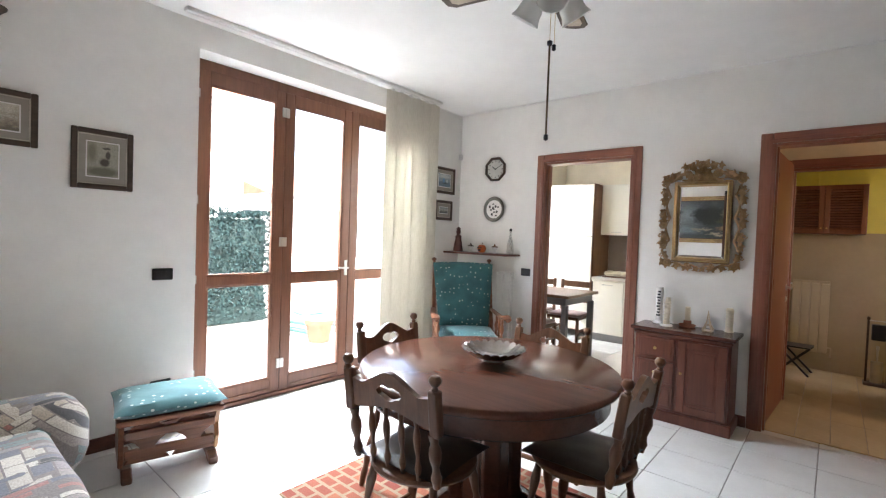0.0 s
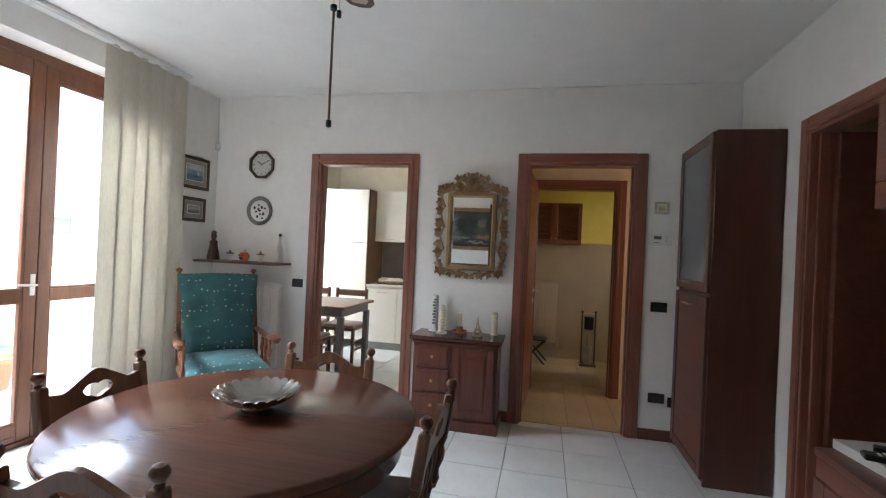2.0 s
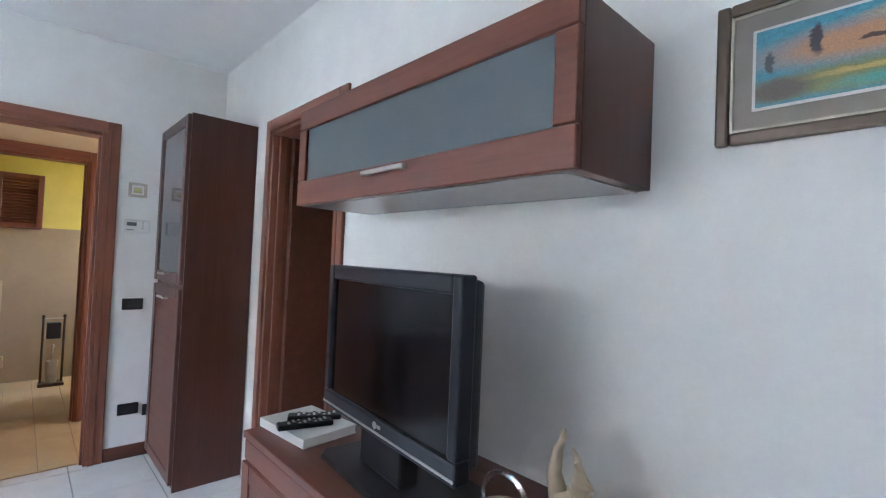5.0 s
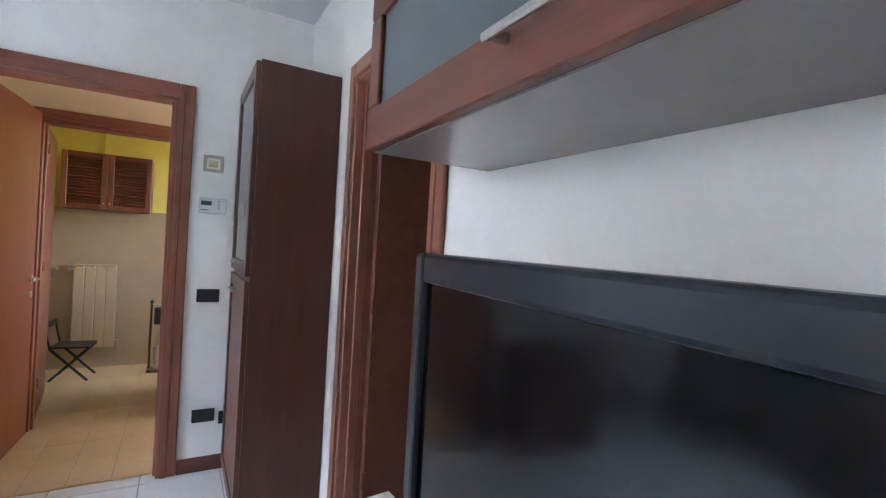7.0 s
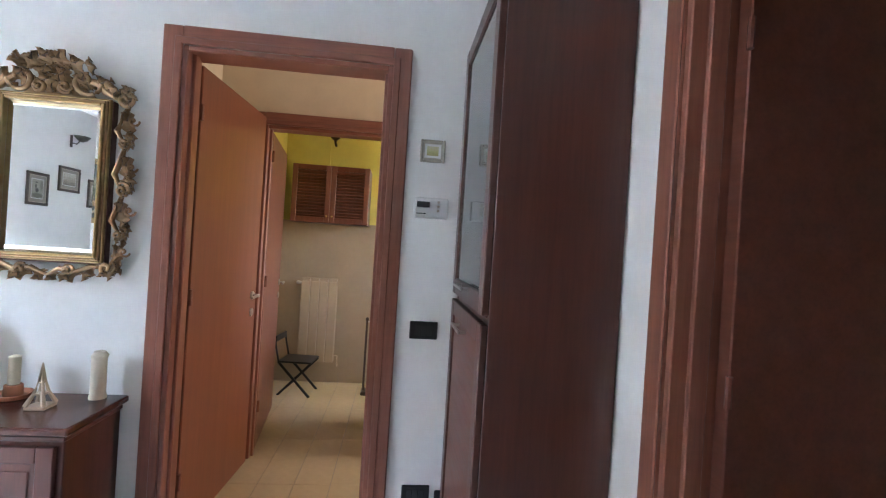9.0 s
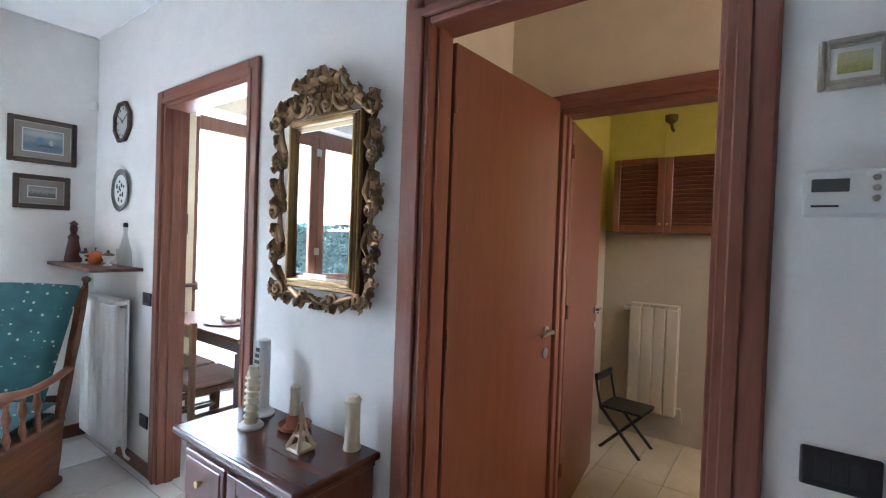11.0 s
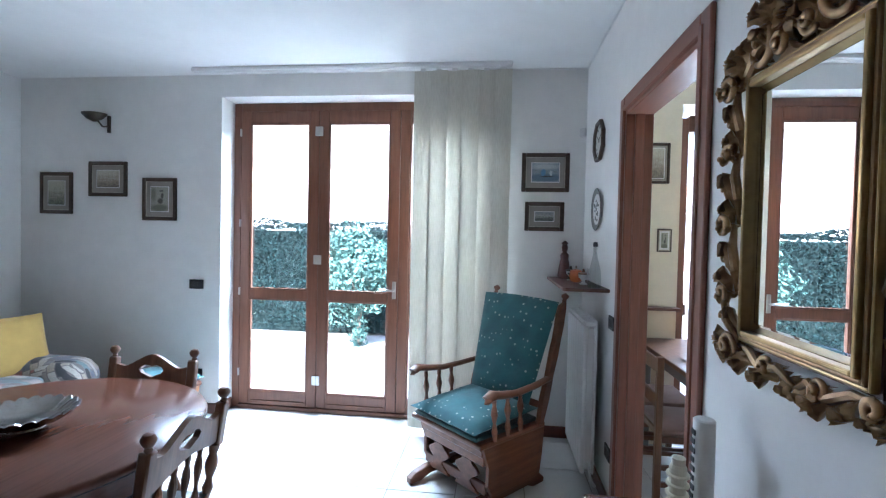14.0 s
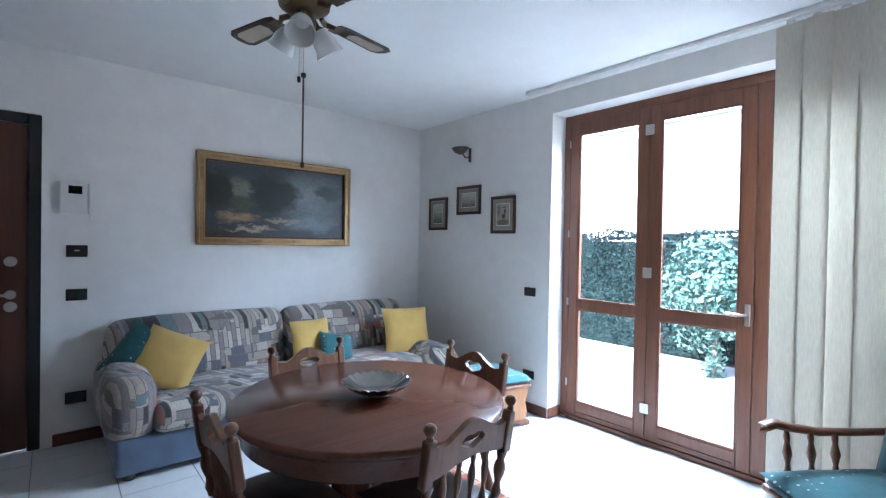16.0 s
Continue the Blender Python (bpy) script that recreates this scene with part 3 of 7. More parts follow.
# ---- garden door: three glazed leaves ----
def glazed_leaf(name, parent_m, w, h, label, knob=None, fold=False):
    """A wooden window leaf with a low middle rail; runs along +y from the origin, its inner face at x = 0."""
    d = thing(name, parent_m, label, "glazed door", kind="structure")
    k, t = 0.082, 0.06
    for y in (0.0015, w - k):
        part("stile", box(B(), (-t, y, 0.03), (0, y + k - 0.0015, h), 0.006, 2), M_WIN, d)
    for z0, z1, nm in ((0.03, 0.145, "bottom_rail"), (0.925, 1.0, "middle_rail"), (h - 0.10, h, "top_rail")):
        bm = box(B(), (-t, k + 0.0005, z0), (-0.001, w - k - 0.0005, z1), 0.005, 2)
        if nm == "bottom_rail":
            box(bm, (-0.004, k + 0.02, z0 + 0.028), (0.006, w - k - 0.02, z0 + 0.042), 0.004)
        part(nm, bm, M_WIN, d)
    for z0, z1 in ((0.145, 0.925), (1.0, h - 0.10)):
        bm = B()
        for a, b in (((-0.012, k - 0.002, z0), (-0.004, k + 0.014, z1)), ((-0.012, w - k - 0.014, z0), (-0.004, w - k + 0.002, z1)), ((-0.012, k, z1 - 0.014), (-0.0045, w - k, z1 + 0.002)), ((-0.012, k, z0 - 0.002), (-0.0045, w - k, z0 + 0.014))):
            box(bm, a, b, 0.003)
        part("glazing_bead", bm, M_WIN, d)
        g = part("pane", box(B(), (-0.034, k - 0.008, z0 - 0.008), (-0.029, w - k + 0.008, z1 + 0.008)), M_GLASS, d)
        g.visible_shadow = False
    if knob is not None:
        bm = B()
        box(bm, (0, knob - 0.016, 0.96), (0.008, knob + 0.016, 1.10), 0.004)
        tube(bm, [(0.0, knob, 1.03), (0.04, knob, 1.03), (0.048, knob - 0.03, 1.03), (0.046, knob - 0.11, 1.035)], 0.008, 8)
        part("handle", bm, M_STEEL, d, "satin steel lever handle", True)
    if fold:
        for z in (0.26, 1.26, 2.31):
            bm = B()
            box(bm, (0, w - 0.032, z - 0.038), (0.012, w + 0.032, z + 0.038), 0.003)
            box(bm, (0.011, w - 0.006, z - 0.034), (0.018, w + 0.006, z + 0.034), 0.003)
            part("folding_hinge", bm, M_STEEL, d, "bright square folding hinge")
    return d


XG = -4.625
fr = thing("window_1", pose(XG, 0, 0), "brown wooden frame of the folding garden door", "window frame", kind="structure")
part("window_frame", box(B(), (-0.10, WY0, 0.0), (-0.004, WY0 + 0.065, WZ), 0.005), M_WIN, fr)
part("window_frame", box(B(), (-0.10, WY1 - 0.03, 0.0), (-0.004, WY1, WZ), 0.005), M_WIN, fr)
part("window_head", box(B(), (-0.10, WY0 + 0.065, 2.475), (-0.004, WY1 - 0.03, WZ), 0.005), M_WIN, fr)
part("window_sill", box(B(), (-0.16, WY0 + 0.065, -0.005), (0.012, WY1 - 0.03, 0.028), 0.004), M_WIN, fr)
for z in (0.3, 0.98, 1.55, 2.3):
    part("pin_hinge", lathe(B(), [(0.0, z - 0.03), (0.008, z - 0.03), (0.008, z + 0.03), (0.0, z + 0.03)], pose(0.008, WY0 + 0.066, 0), 8), M_STEEL, fr, smooth=True)
LW = 0.675
glazed_leaf("window_leaf", pose(XG, -2.765, 0), LW, 2.478, "closed brown wooden glazed leaf with a low middle rail", fold=True)
glazed_leaf("window_leaf", pose(XG, -2.765 + LW, 0), LW, 2.478, "closed brown wooden glazed leaf with a steel lever handle", knob=LW - 0.03)
glazed_leaf("window_leaf", pose(XG, -2.765 + 2 * LW, 0), 0.61, 2.478, "closed brown wooden glazed leaf half behind the blind")
# outer roller shutter guide, seen through the glass
tagged(part("shutter_guide", box(box(B(), (XG - 0.16, WY0 + 0.0, 0.0), (XG - 0.12, WY0 + 0.035, WZ), 0.003), (XG - 0.16, WY0, WZ - 0.06), (XG - 0.12, WY1, WZ), 0.003), M_WHITE), "pale aluminium shutter guide outside the glass", "shutter guide", kind="structure")

# kitchen window with a net curtain
kf = thing("window_2", pose(XG, 0.70, 0), "brown wooden kitchen window door", "window", kind="structure")
for y0, y1 in ((0.0, 0.08), (0.55, 0.68), (1.2, 1.28)):
    part("window_frame", box(B(), (-0.08, y0, 0.0), (-0.004, y1, 2.40), 0.005), M_WIN, kf)
for z0, z1 in ((0.0, 0.12), (0.92, 1.0), (2.30, 2.42)):
    part("window_rail", box(B(), (-0.078, 0.08, z0), (-0.006, 0.55, z1), 0.005), M_WIN, kf)
    part("window_rail", box(B(), (-0.078, 0.68, z0), (-0.006, 1.2, z1), 0.005), M_WIN, kf)
for y0, y1 in ((0.08, 0.55), (0.68, 1.2)):
    g = part("pane", box(B(), (-0.045, y0, 0.12), (-0.04, y1, 2.30)), M_GLASS, kf)
    g.visible_shadow = False
m_n, t_n, s_n = material("net_curtain")
tr_n, tl_n = node(t_n, "ShaderNodeBsdfTransparent"), node(t_n, "ShaderNodeBsdfTranslucent")
tl_n.inputs["Color"].default_value = (0.85, 0.84, 0.82, 1)
mx_n = node(t_n, "ShaderNodeMixShader")
t_n.links.new(ramp(t_n, noise_tex(t_n, coords(t_n, (1, 1, 1)), 260.0, 2.0), [(0.4, (0.45,) * 3), (0.6, (0.75,) * 3)]), mx_n.inputs[0])
t_n.links.new(tr_n.outputs[0], mx_n.inputs[1])
t_n.links.new(tl_n.outputs[0], mx_n.inputs[2])
t_n.links.new(mx_n.outputs[0], t_n.nodes["Material Output"].inputs["Surface"])


def folds(bm, y0, y1, z0, z1, x, amp, n, step, thick=0.002, seed=0.0, waves=1.0):
    """A hanging cloth in folds along y."""
    cols = []
    for i in range(n + 1):
        y = y0 + (y1 - y0) * i / n
        dx = amp * math.sin(i * step) + amp * 0.5 * noise.noise(Vector((y * 9, seed, 0)))
        cols.append((x + dx, y))
    for off, rev in ((0.0, False), (thick, True)):
        vs = []
        for cx, y in cols:
            vs.append([bm.verts.new((cx + off + 0.006 * noise.noise(Vector((y * 6, z * 1.5, seed))), y, z)) for z in (z0, z0 + (z1 - z0) * 0.33, z0 + (z1 - z0) * 0.66, z1)])
        for a, b in zip(vs, vs[1:]):
            for k in range(3):
                q = (a[k], b[k], b[k + 1], a[k + 1])
                bm.faces.new(q[::-1] if rev else q)
    return bm


for y0, y1 in ((0.785, 1.245), (1.385, 1.895)):
    tagged(part("net_curtain", folds(B(), y0, y1, 0.14, 2.29, XG + 0.02, 0.006, 60, 0.9, seed=y0), m_n, smooth=True), "sheer white net curtain on the kitchen window", "curtain", "kitchen net curtains")

# vertical blind: rail and parked fabric vanes
rail = thing("blind_rail", pose(-4.30, 0, H), "white ceiling rail of the vertical blind", "curtain rail")
part("track", box(box(B(), (-0.025, -2.98, -0.030), (0.025, -0.55, 0.0), 0.006), (-0.004, -2.97, -0.034), (0.004, -0.56, -0.029)), M_WHITE, rail)
blind = thing("vertical_blind", pose(-4.33, 0, 0), "cream fabric vertical blind gathered beside the garden door", "blind")
NV = 6
for k in range(NV):
    bm = B()
    yc, wv_ = -1.25 + 0.69 * (k + 0.5) / NV, 0.135
    n = 10
    cols = [[], []]
    for i in range(n + 1):
        s = i / n - 0.5
        y = yc + wv_ * s
        x = 0.009 * math.cos(s * 3.0) + (0.006 if k % 2 else -0.004) + s * 0.012
        for side in (0, 1):
            cols[side].append([bm.verts.new((x + side * 0.0016 + 0.004 * noise.noise(Vector((y * 7, z, k))), y, z)) for z in (0.05, 0.7, 1.4, 2.1, 2.675)])
    for side in (0, 1):
        for a, b in zip(cols[side], cols[side][1:]):
            for j in range(4):
                q = (a[j], b[j], b[j + 1], a[j + 1])
                bm.faces.new(q if side else q[::-1])
    part("vane", bm, M_CURTAIN, blind, smooth=True)
    part("vane_clip", box(B(), (-0.008, yc - 0.02, 2.67), (0.012, yc + 0.02, 2.69), 0.003), M_WHITE, blind)

# ---- entrance door ----
ed = thing("door_4", pose(-0.743, YS - 0.06, 0), "closed dark brown armoured entrance door in a black frame", "door", kind="structure")
for x0, x1 in ((-0.492, -0.425), (0.425, 0.492)):
    part("frame", box(B(), (x0, -0.05, 0), (x1, 0.05, 2.268), 0.006), M_BLACK, ed)
part("frame_head", box(B(), (-0.425, -0.05, 2.20), (0.425, 0.049, 2.268), 0.006), M_BLACK, ed)
part("leaf", box(B(), (-0.424, -0.04, 0.01), (0.424, 0.022, 2.199), 0.006), M_ENTRY, ed)
bm = B()
lathe(bm, [(0, 0), (0.030, 0), (0.030, 0.010), (0.012, 0.012), (0.012, 0.045), (0, 0.047)], pose(-0.34, 0.022, 1.06, -90), 14)
tube(bm, [(-0.34, 0.065, 1.06), (-0.28, 0.07, 1.06), (-0.22, 0.068, 1.058)], 0.009, 8)
part("handle", bm, M_STEEL, ed, "bright steel lever handle", True)
for z in (1.28, 0.98):
    part("lock_rose", lathe(B(), [(0, 0), (0.034, 0), (0.034, 0.012), (0.018, 0.018), (0, 0.018)], pose(-0.34, 0.022, z, -90), 14), M_STEEL, ed, smooth=True)

# ---- dining table, bowl, rug ----
TX, TY, TH = -2.405, -2.30, 0.757
tb = thing("round_table", pose(TX, TY, 0), "dark polished mahogany round pedestal dining table on a rug", "table")
lathe_top = lathe(B(), [(0.0, 0.712), (0.575, 0.712), (0.590, 0.718), (0.600, 0.728), (0.604, 0.740), (0.600, 0.751), (0.592, TH), (0.0, TH)], None, 72)
part("tabletop", lathe_top, M_TABLE, tb, "glossy dark mahogany top", True)
part("apron", lathe(B(), [(0.50, 0.625), (0.548, 0.625), (0.556, 0.632), (0.556, 0.70), (0.562, 0.7115), (0.50, 0.7115)], None, 64), M_TABLE, tb, smooth=True)
col = B()
prism(col, [(0.115 * math.cos(a), 0.115 * math.sin(a)) for a in [math.pi / 8 + k * math.pi / 4 for k in range(8)]], 0.56, pose(0, 0, 0.09), 0.006)
part("column", col, M_TABLE, tb)
for k in range(4):
    a = 45 + 90 * k
    part("pilaster", box(B(), (0.112, -0.042, 0.13), (0.172, 0.042, 0.63), 0.012, 2, pose(0, 0, 0, 0, 0, a)), M_TABLE, tb)
    bm = B()
    m = pose(0, 0, 0, 0, 0, a) @ pose(0, 0.04, 0, 90)
    prism(bm, [(0.05, 0.05), (0.10, 0.18), (0.18, 0.16), (0.28, 0.085), (0.36, 0.065), (0.40, 0.04), (0.40, 0.006), (0.34, 0.006), (0.30, 0.03), (0.15, 0.04)], 0.08, m, 0.008)
    part("foot", bm, M_TABLE, tb)
rug = tagged(part("rug", box(B(), (-0.80, -0.56, 0.0), (0.80, 0.56, 0.010), 0.004), M_RUG), "rust red patterned wool rug under the table", "rug")
rug.matrix_world = pose(-2.48, -2.30, 0.001)

bw = thing("fluted_bowl", pose(-2.405, -2.257, TH) @ Matrix.Diagonal((1.05, 1.05, 1.2, 1)), "fluted silver metal bowl standing on the table", "bowl")
bm = B()
prof = [(0.045, 0.0), (0.055, 0.006), (0.050, 0.014), (0.095, 0.026), (0.128, 0.042), (0.142, 0.052), (0.138, 0.054), (0.125, 0.047), (0.09, 0.031), (0.04, 0.021), (0.0, 0.020)]
seg = 72
rings = []
for r, z in prof:
    ring = []
    for k in range(seg):
        a = 2 * math.pi * k / seg
        f = 1 + 0.06 * abs(math.sin(a * 12)) * min(1.0, max(0.0, (r - 0.06) / 0.05))
        ring.append(bm.verts.new((r * f * math.cos(a), r * f * math.sin(a), z + (0.009 * abs(math.sin(a * 12)) if r > 0.1 else 0))))
    rings.append(ring)
for a, b in zip(rings, rings[1:]):
    for k in range(seg):
        bm.faces.new((a[k], a[(k + 1) % seg], b[(k + 1) % seg], b[k]))
bmesh.ops.remove_doubles(bm, verts=bm.verts, dist=1e-5)
part("bowl_body", bm, plain("pewter", (0.40, 0.38, 0.36), 0.2, 1.0, vary=0.2, grain=40), bw, smooth=True)

# ---- dining chairs ----
def turned(bm, x, y0, z0, y1, z1, rs, seg=10):
    """A turned bar from (x, y0, z0) to (x, y1, z1) with radii rs at even steps."""
    n = len(rs)
    tube(bm, [(x, y0 + (y1 - y0) * k / (n - 1), z0 + (z1 - z0) * k / (n - 1)) for k in range(n)], rs, seg)


def dining_chair(m, mat, label):
    ch = thing("dining_chair", m, label, "chair", "dining chairs")
    # turned back posts with ball finials
    for s in (-1, 1):
        bm = B()
        turned(bm, s * 0.195, -0.165, 0.455, -0.197, 0.66, [0.013, 0.016, 0.021, 0.015, 0.012, 0.017, 0.022, 0.024, 0.021, 0.014, 0.019, 0.022])
        box(bm, (-0.021, -0.019, -0.085), (0.021, 0.019, 0.085), 0.006, 1, pose(s * 0.2065, -0.207, 0.735, 8))
        lathe(bm, [(0.011, -0.012), (0.013, 0.0), (0.009, 0.006), (0.016, 0.012), (0.0225, 0.024), (0.0225, 0.032), (0.015, 0.044), (0.0, 0.048)], pose(s * 0.2105, -0.222, 0.826), 12)
        part("back_post", bm, mat, ch, smooth=True)
    # shaped top rail with a heart-like hole
    spans = []
    N = 30
    for k in range(N + 1):
        x = -0.192 + 0.384 * k / N
        u = x / 0.192
        top = 0.775 + 0.052 * math.exp(-(u / 0.42) ** 2) - 0.012 * math.exp(-((abs(u) - 0.72) / 0.18) ** 2)
        low = 0.675 + 0.018 * math.cos(u * math.pi) * 0.8
        hw = 0.062
        if abs(x) < hw:
            q = 1 - (x / hw) ** 2
            zl, zh = 0.752 - 0.030 * q ** 0.5 - 0.004 * math.cos(x * 90), 0.752 + 0.026 * q ** 0.5 * (1 - 0.35 * math.exp(-(x / 0.014) ** 2))
            spans.append((x, [(low, zl), (zh, top)]))
        else:
            spans.append((x, [(low, 0.752), (0.752, top)]))
    part("top_rail", strip_panel(B(), spans, -0.011, 0.011, pose(0, -0.105, 0.02, 8)), mat, ch)
    for k in range(4):
        bm = B()
        x = (k - 1.5) * 0.078
        turned(bm, x * 0.95, -0.165, 0.455, -0.192, 0.70, [0.008, 0.010, 0.014, 0.009, 0.007, 0.010, 0.013, 0.015, 0.013, 0.008, 0.011, 0.009], 8)
        part("spindle", bm, mat, ch, smooth=True)
    bm = lathe(B(), [(0.19, 0.425), (0.215, 0.428), (0.222, 0.440), (0.218, 0.452), (0.205, 0.458), (0.0, 0.458)], pose(0, 0.01, 0), 28, 1.0, 0.97)
    part("seat", bm, mat, ch, smooth=True)
    bm = pillow(B(), 0.40, 0.385, 0.055, pose(0, 0.012, 0.473), 12, 0.28)
    part("seat_cushion", bm, M_LEATHER, ch, "worn dark brown leather pad", True)
    legs = [0.014, 0.016, 0.021, 0.017, 0.013, 0.018, 0.023, 0.024, 0.020, 0.014, 0.019, 0.017, 0.012]
    for sx, sy in ((-1, -1), (1, -1), (-1, 1), (1, 1)):
        n = len(legs)
        bm = tube(B(), [(sx * (0.205 - 0.06 * k / (n - 1)), 0.01 + sy * (0.185 - 0.055 * k / (n - 1)), 0.43 * k / (n - 1)) for k in range(n)], legs[::-1], 10)
        part("leg", bm, mat, ch, smooth=True)
    for s in (-1, 1):
        bm = tube(B(), [(s * 0.185, 0.01 - 0.165, 0.155), (s * 0.187, 0.01, 0.155), (s * 0.185, 0.01 + 0.165, 0.155)], [0.009, 0.015, 0.009], 8)
        part("stretcher", bm, mat, ch, smooth=True)
    part("stretcher", tube(B(), [(-0.185, 0.01, 0.157), (0, 0.01, 0.157), (0.185, 0.01, 0.157)], [0.009, 0.015, 0.009], 8), mat, ch, smooth=True)
    return ch


ch0 = dining_chair(pose(-2.41, -2.737, 0.011, 0, 0, 5), M_CHAIR, "walnut-stained spindle-back dining chair drawn up to the table")
copy_thing(ch0, pose(-1.935, -2.235, 0.0, 0, 0, 91))
copy_thing(ch0, pose(-2.40, -1.864, 0.0, 0, 0, 184))
copy_thing(ch0, pose(-2.868, -2.31, 0.011, 0, 0, -89))
tagged(dining_chair(pose(-0.245, -3.43, 0, 0, 0, 90), M_HONEY, "honey-coloured spindle-back dining chair standing against the wall"), group="chairs by the wall")

# ---- glider rocking chair and its footstool ----
def scroll_bracket(bm, m, h, t):
    """A fretted glider bracket: a waisted board with rounded lobes."""
    pts = []
    for k in range(25):
        u = k / 24
        pts.append((0.055 + 0.030 * math.cos(u * 2 * math.pi * 1.5), u * h))
    poly = [(x, z) for x, z in pts] + [(-x, z) for x, z in reversed(pts)]
    prism(bm, poly, t, m @ pose(0, t / 2, 0, 90), 0.004)


rk = thing("glider_chair", pose(-3.74, -0.715, 0, 0, 0, -133) @ Matrix.Diagonal((1.08, 1, 1, 1)), "brown wooden glider rocking chair with teal sprigged cushions", "rocking chair")
for s in (-1, 1):
    bm = B()
    prism(bm, [(-0.31, 0.0), (-0.22, 0.0), (-0.16, 0.035), (0.20, 0.035), (0.26, 0.0), (0.34, 0.0), (0.345, 0.035), (0.30, 0.06), (0.22, 0.075), (-0.20, 0.075), (-0.28, 0.06), (-0.315, 0.03)], 0.045, pose(s * 0.215 - 0.0225, 0, 0, 90, 0, 90), 0.006)
    part("runner", bm, M_ROCK, rk)
    bm = B()
    prism(bm, [(-0.24, 0.075), (0.16, 0.075), (0.20, 0.14), (0.19, 0.24), (0.24, 0.36), (-0.28, 0.36), (-0.26, 0.20)], 0.022, pose(s * 0.245 - 0.011, 0, 0, 90, 0, 90), 0.004)
    part("side_panel", bm, M_ROCK, rk)
for y, z in ((0.19, 0.12), (-0.2, 0.12), (0.10, 0.24), (0.20, 0.275), (0.215, 0.328)):
    part("cross_rail", box(B(), (-0.234, y - 0.012, z - 0.03), (0.234, y + 0.012, z + 0.03), 0.005), M_ROCK, rk)
for s in (-1, 1):
    bm = B()
    scroll_bracket(bm, pose(s * 0.11, 0.202, 0.08), 0.17, 0.02)
    part("glider_bracket", bm, M_ROCK, rk)
bm = box(B(), (-0.275, -0.26, 0.362), (0.275, 0.285, 0.395), 0.012, 2)
part("seat_frame", bm, M_ROCK, rk)
part("seat_pad", box(B(), (-0.245, -0.22, 0.396), (0.245, 0.285, 0.425), 0.014, 2), M_TEALD, rk, "dark teal seat pad", True)
part("seat_cushion", pillow(B(), 0.51, 0.53, 0.095, pose(0, 0.045, 0.462, -3), 14, 0.3), M_TEAL, rk, "teal cotton seat cushion with pale sprigs", True)
for s in (-1, 1):
    bm = B()
    m = pose(s * 0.262, -0.215, 0.38, 17)
    prism(bm, [(-0.022, 0), (0.022, 0), (0.030, 0.15), (0.024, 0.30), (0.036, 0.42), (0.026, 0.50), (0.030, 0.58), (0.046, 0.655), (0.034, 0.71), (-0.006, 0.745), (-0.02, 0.70), (-0.024, 0.6), (-0.018, 0.5), (-0.028, 0.42), (-0.022, 0.30), (-0.028, 0.15)], 0.03, m @ pose(-0.015, 0, 0, 90, 0, 90), 0.006)
    part("back_post", bm, M_ROCK, rk)
    part("finial", lathe(B(), [(0.008, 0.0), (0.014, 0.01), (0.010, 0.018), (0.022, 0.034), (0.022, 0.046), (0.0, 0.060)], m @ pose(0, 0.0, 0.735), 12), M_ROCK, rk, smooth=True)
    bm = tube(B(), [(s * 0.272, -0.275, 0.645), (s * 0.283, -0.14, 0.632), (s * 0.29, 0.03, 0.625), (s * 0.295, 0.15, 0.640), (s * 0.295, 0.225, 0.655), (s * 0.294, 0.262, 0.638), (s * 0.294, 0.266, 0.615)], [0.022, 0.024, 0.027, 0.032, 0.036, 0.033, 0.018], 12, 0.62)
    part("armrest", bm, M_ROCK, rk, smooth=True)
    for y in (-0.04, 0.065, 0.17):
        bm = B()
        turned(bm, s * 0.268, y, 0.39, y + 0.012, 0.63, [0.011, 0.012, 0.017, 0.012, 0.009, 0.014, 0.019, 0.015, 0.010, 0.013, 0.010])
        part("arm_spindle", bm, M_ROCK, rk, smooth=True)
part("crest_rail", box(B(), (-0.25, -0.016, 0.64), (0.25, 0.012, 0.715), 0.008, 2, pose(0, -0.215, 0.38, 17)), M_ROCK, rk)
part("lower_rail", box(B(), (-0.25, -0.012, 0.08), (0.25, 0.010, 0.13), 0.008, 2, pose(0, -0.215, 0.38, 17)), M_ROCK, rk)
# back cushion, wider at the top, with stitched folds
bm = B()
mb = pose(0, -0.165, 0.49, 17)
n = 16
g = {}
for side in (1, -1):
    for i in range(n + 1):
        for j in range(n + 1):
            u, v = 2 * i / n - 1, 2 * j / n - 1
            e = max(0.0, (1 - u * u) * (1 - v ** 4))
            if e < 1e-6 and side < 0:
                g[side, i, j] = g[1, i, j]
                continue
            wd = 0.222 + 0.058 * (v + 1) / 2
            dent = 0.016 * sum(math.exp(-((u - a) ** 2 + (v - b) ** 2) / 0.02) for a in (-0.4, 0.4) for b in (-0.35, 0.3)) if side > 0 else 0
            y = side * 0.045 * e ** 0.3 + 0.008 * noise.noise(Vector((u * 2.4, v * 2.4, side))) * (e > 1e-6) - dent
            g[side, i, j] = bm.verts.new(mb @ Vector((u * wd, y, 0.315 + 0.315 * v + 0.012 * (1 - u * u) * (v > 0.99))))
for side in (1, -1):
    for i in range(n):
        for j in range(n):
            q = [g[side, i, j], g[side, i, j + 1], g[side, i + 1, j + 1], g[side, i + 1, j]]
            bm.faces.new(q if side > 0 else q[::-1])
part("back_cushion", bm, M_TEAL, rk, "teal cotton back cushion with pale sprigs", True)

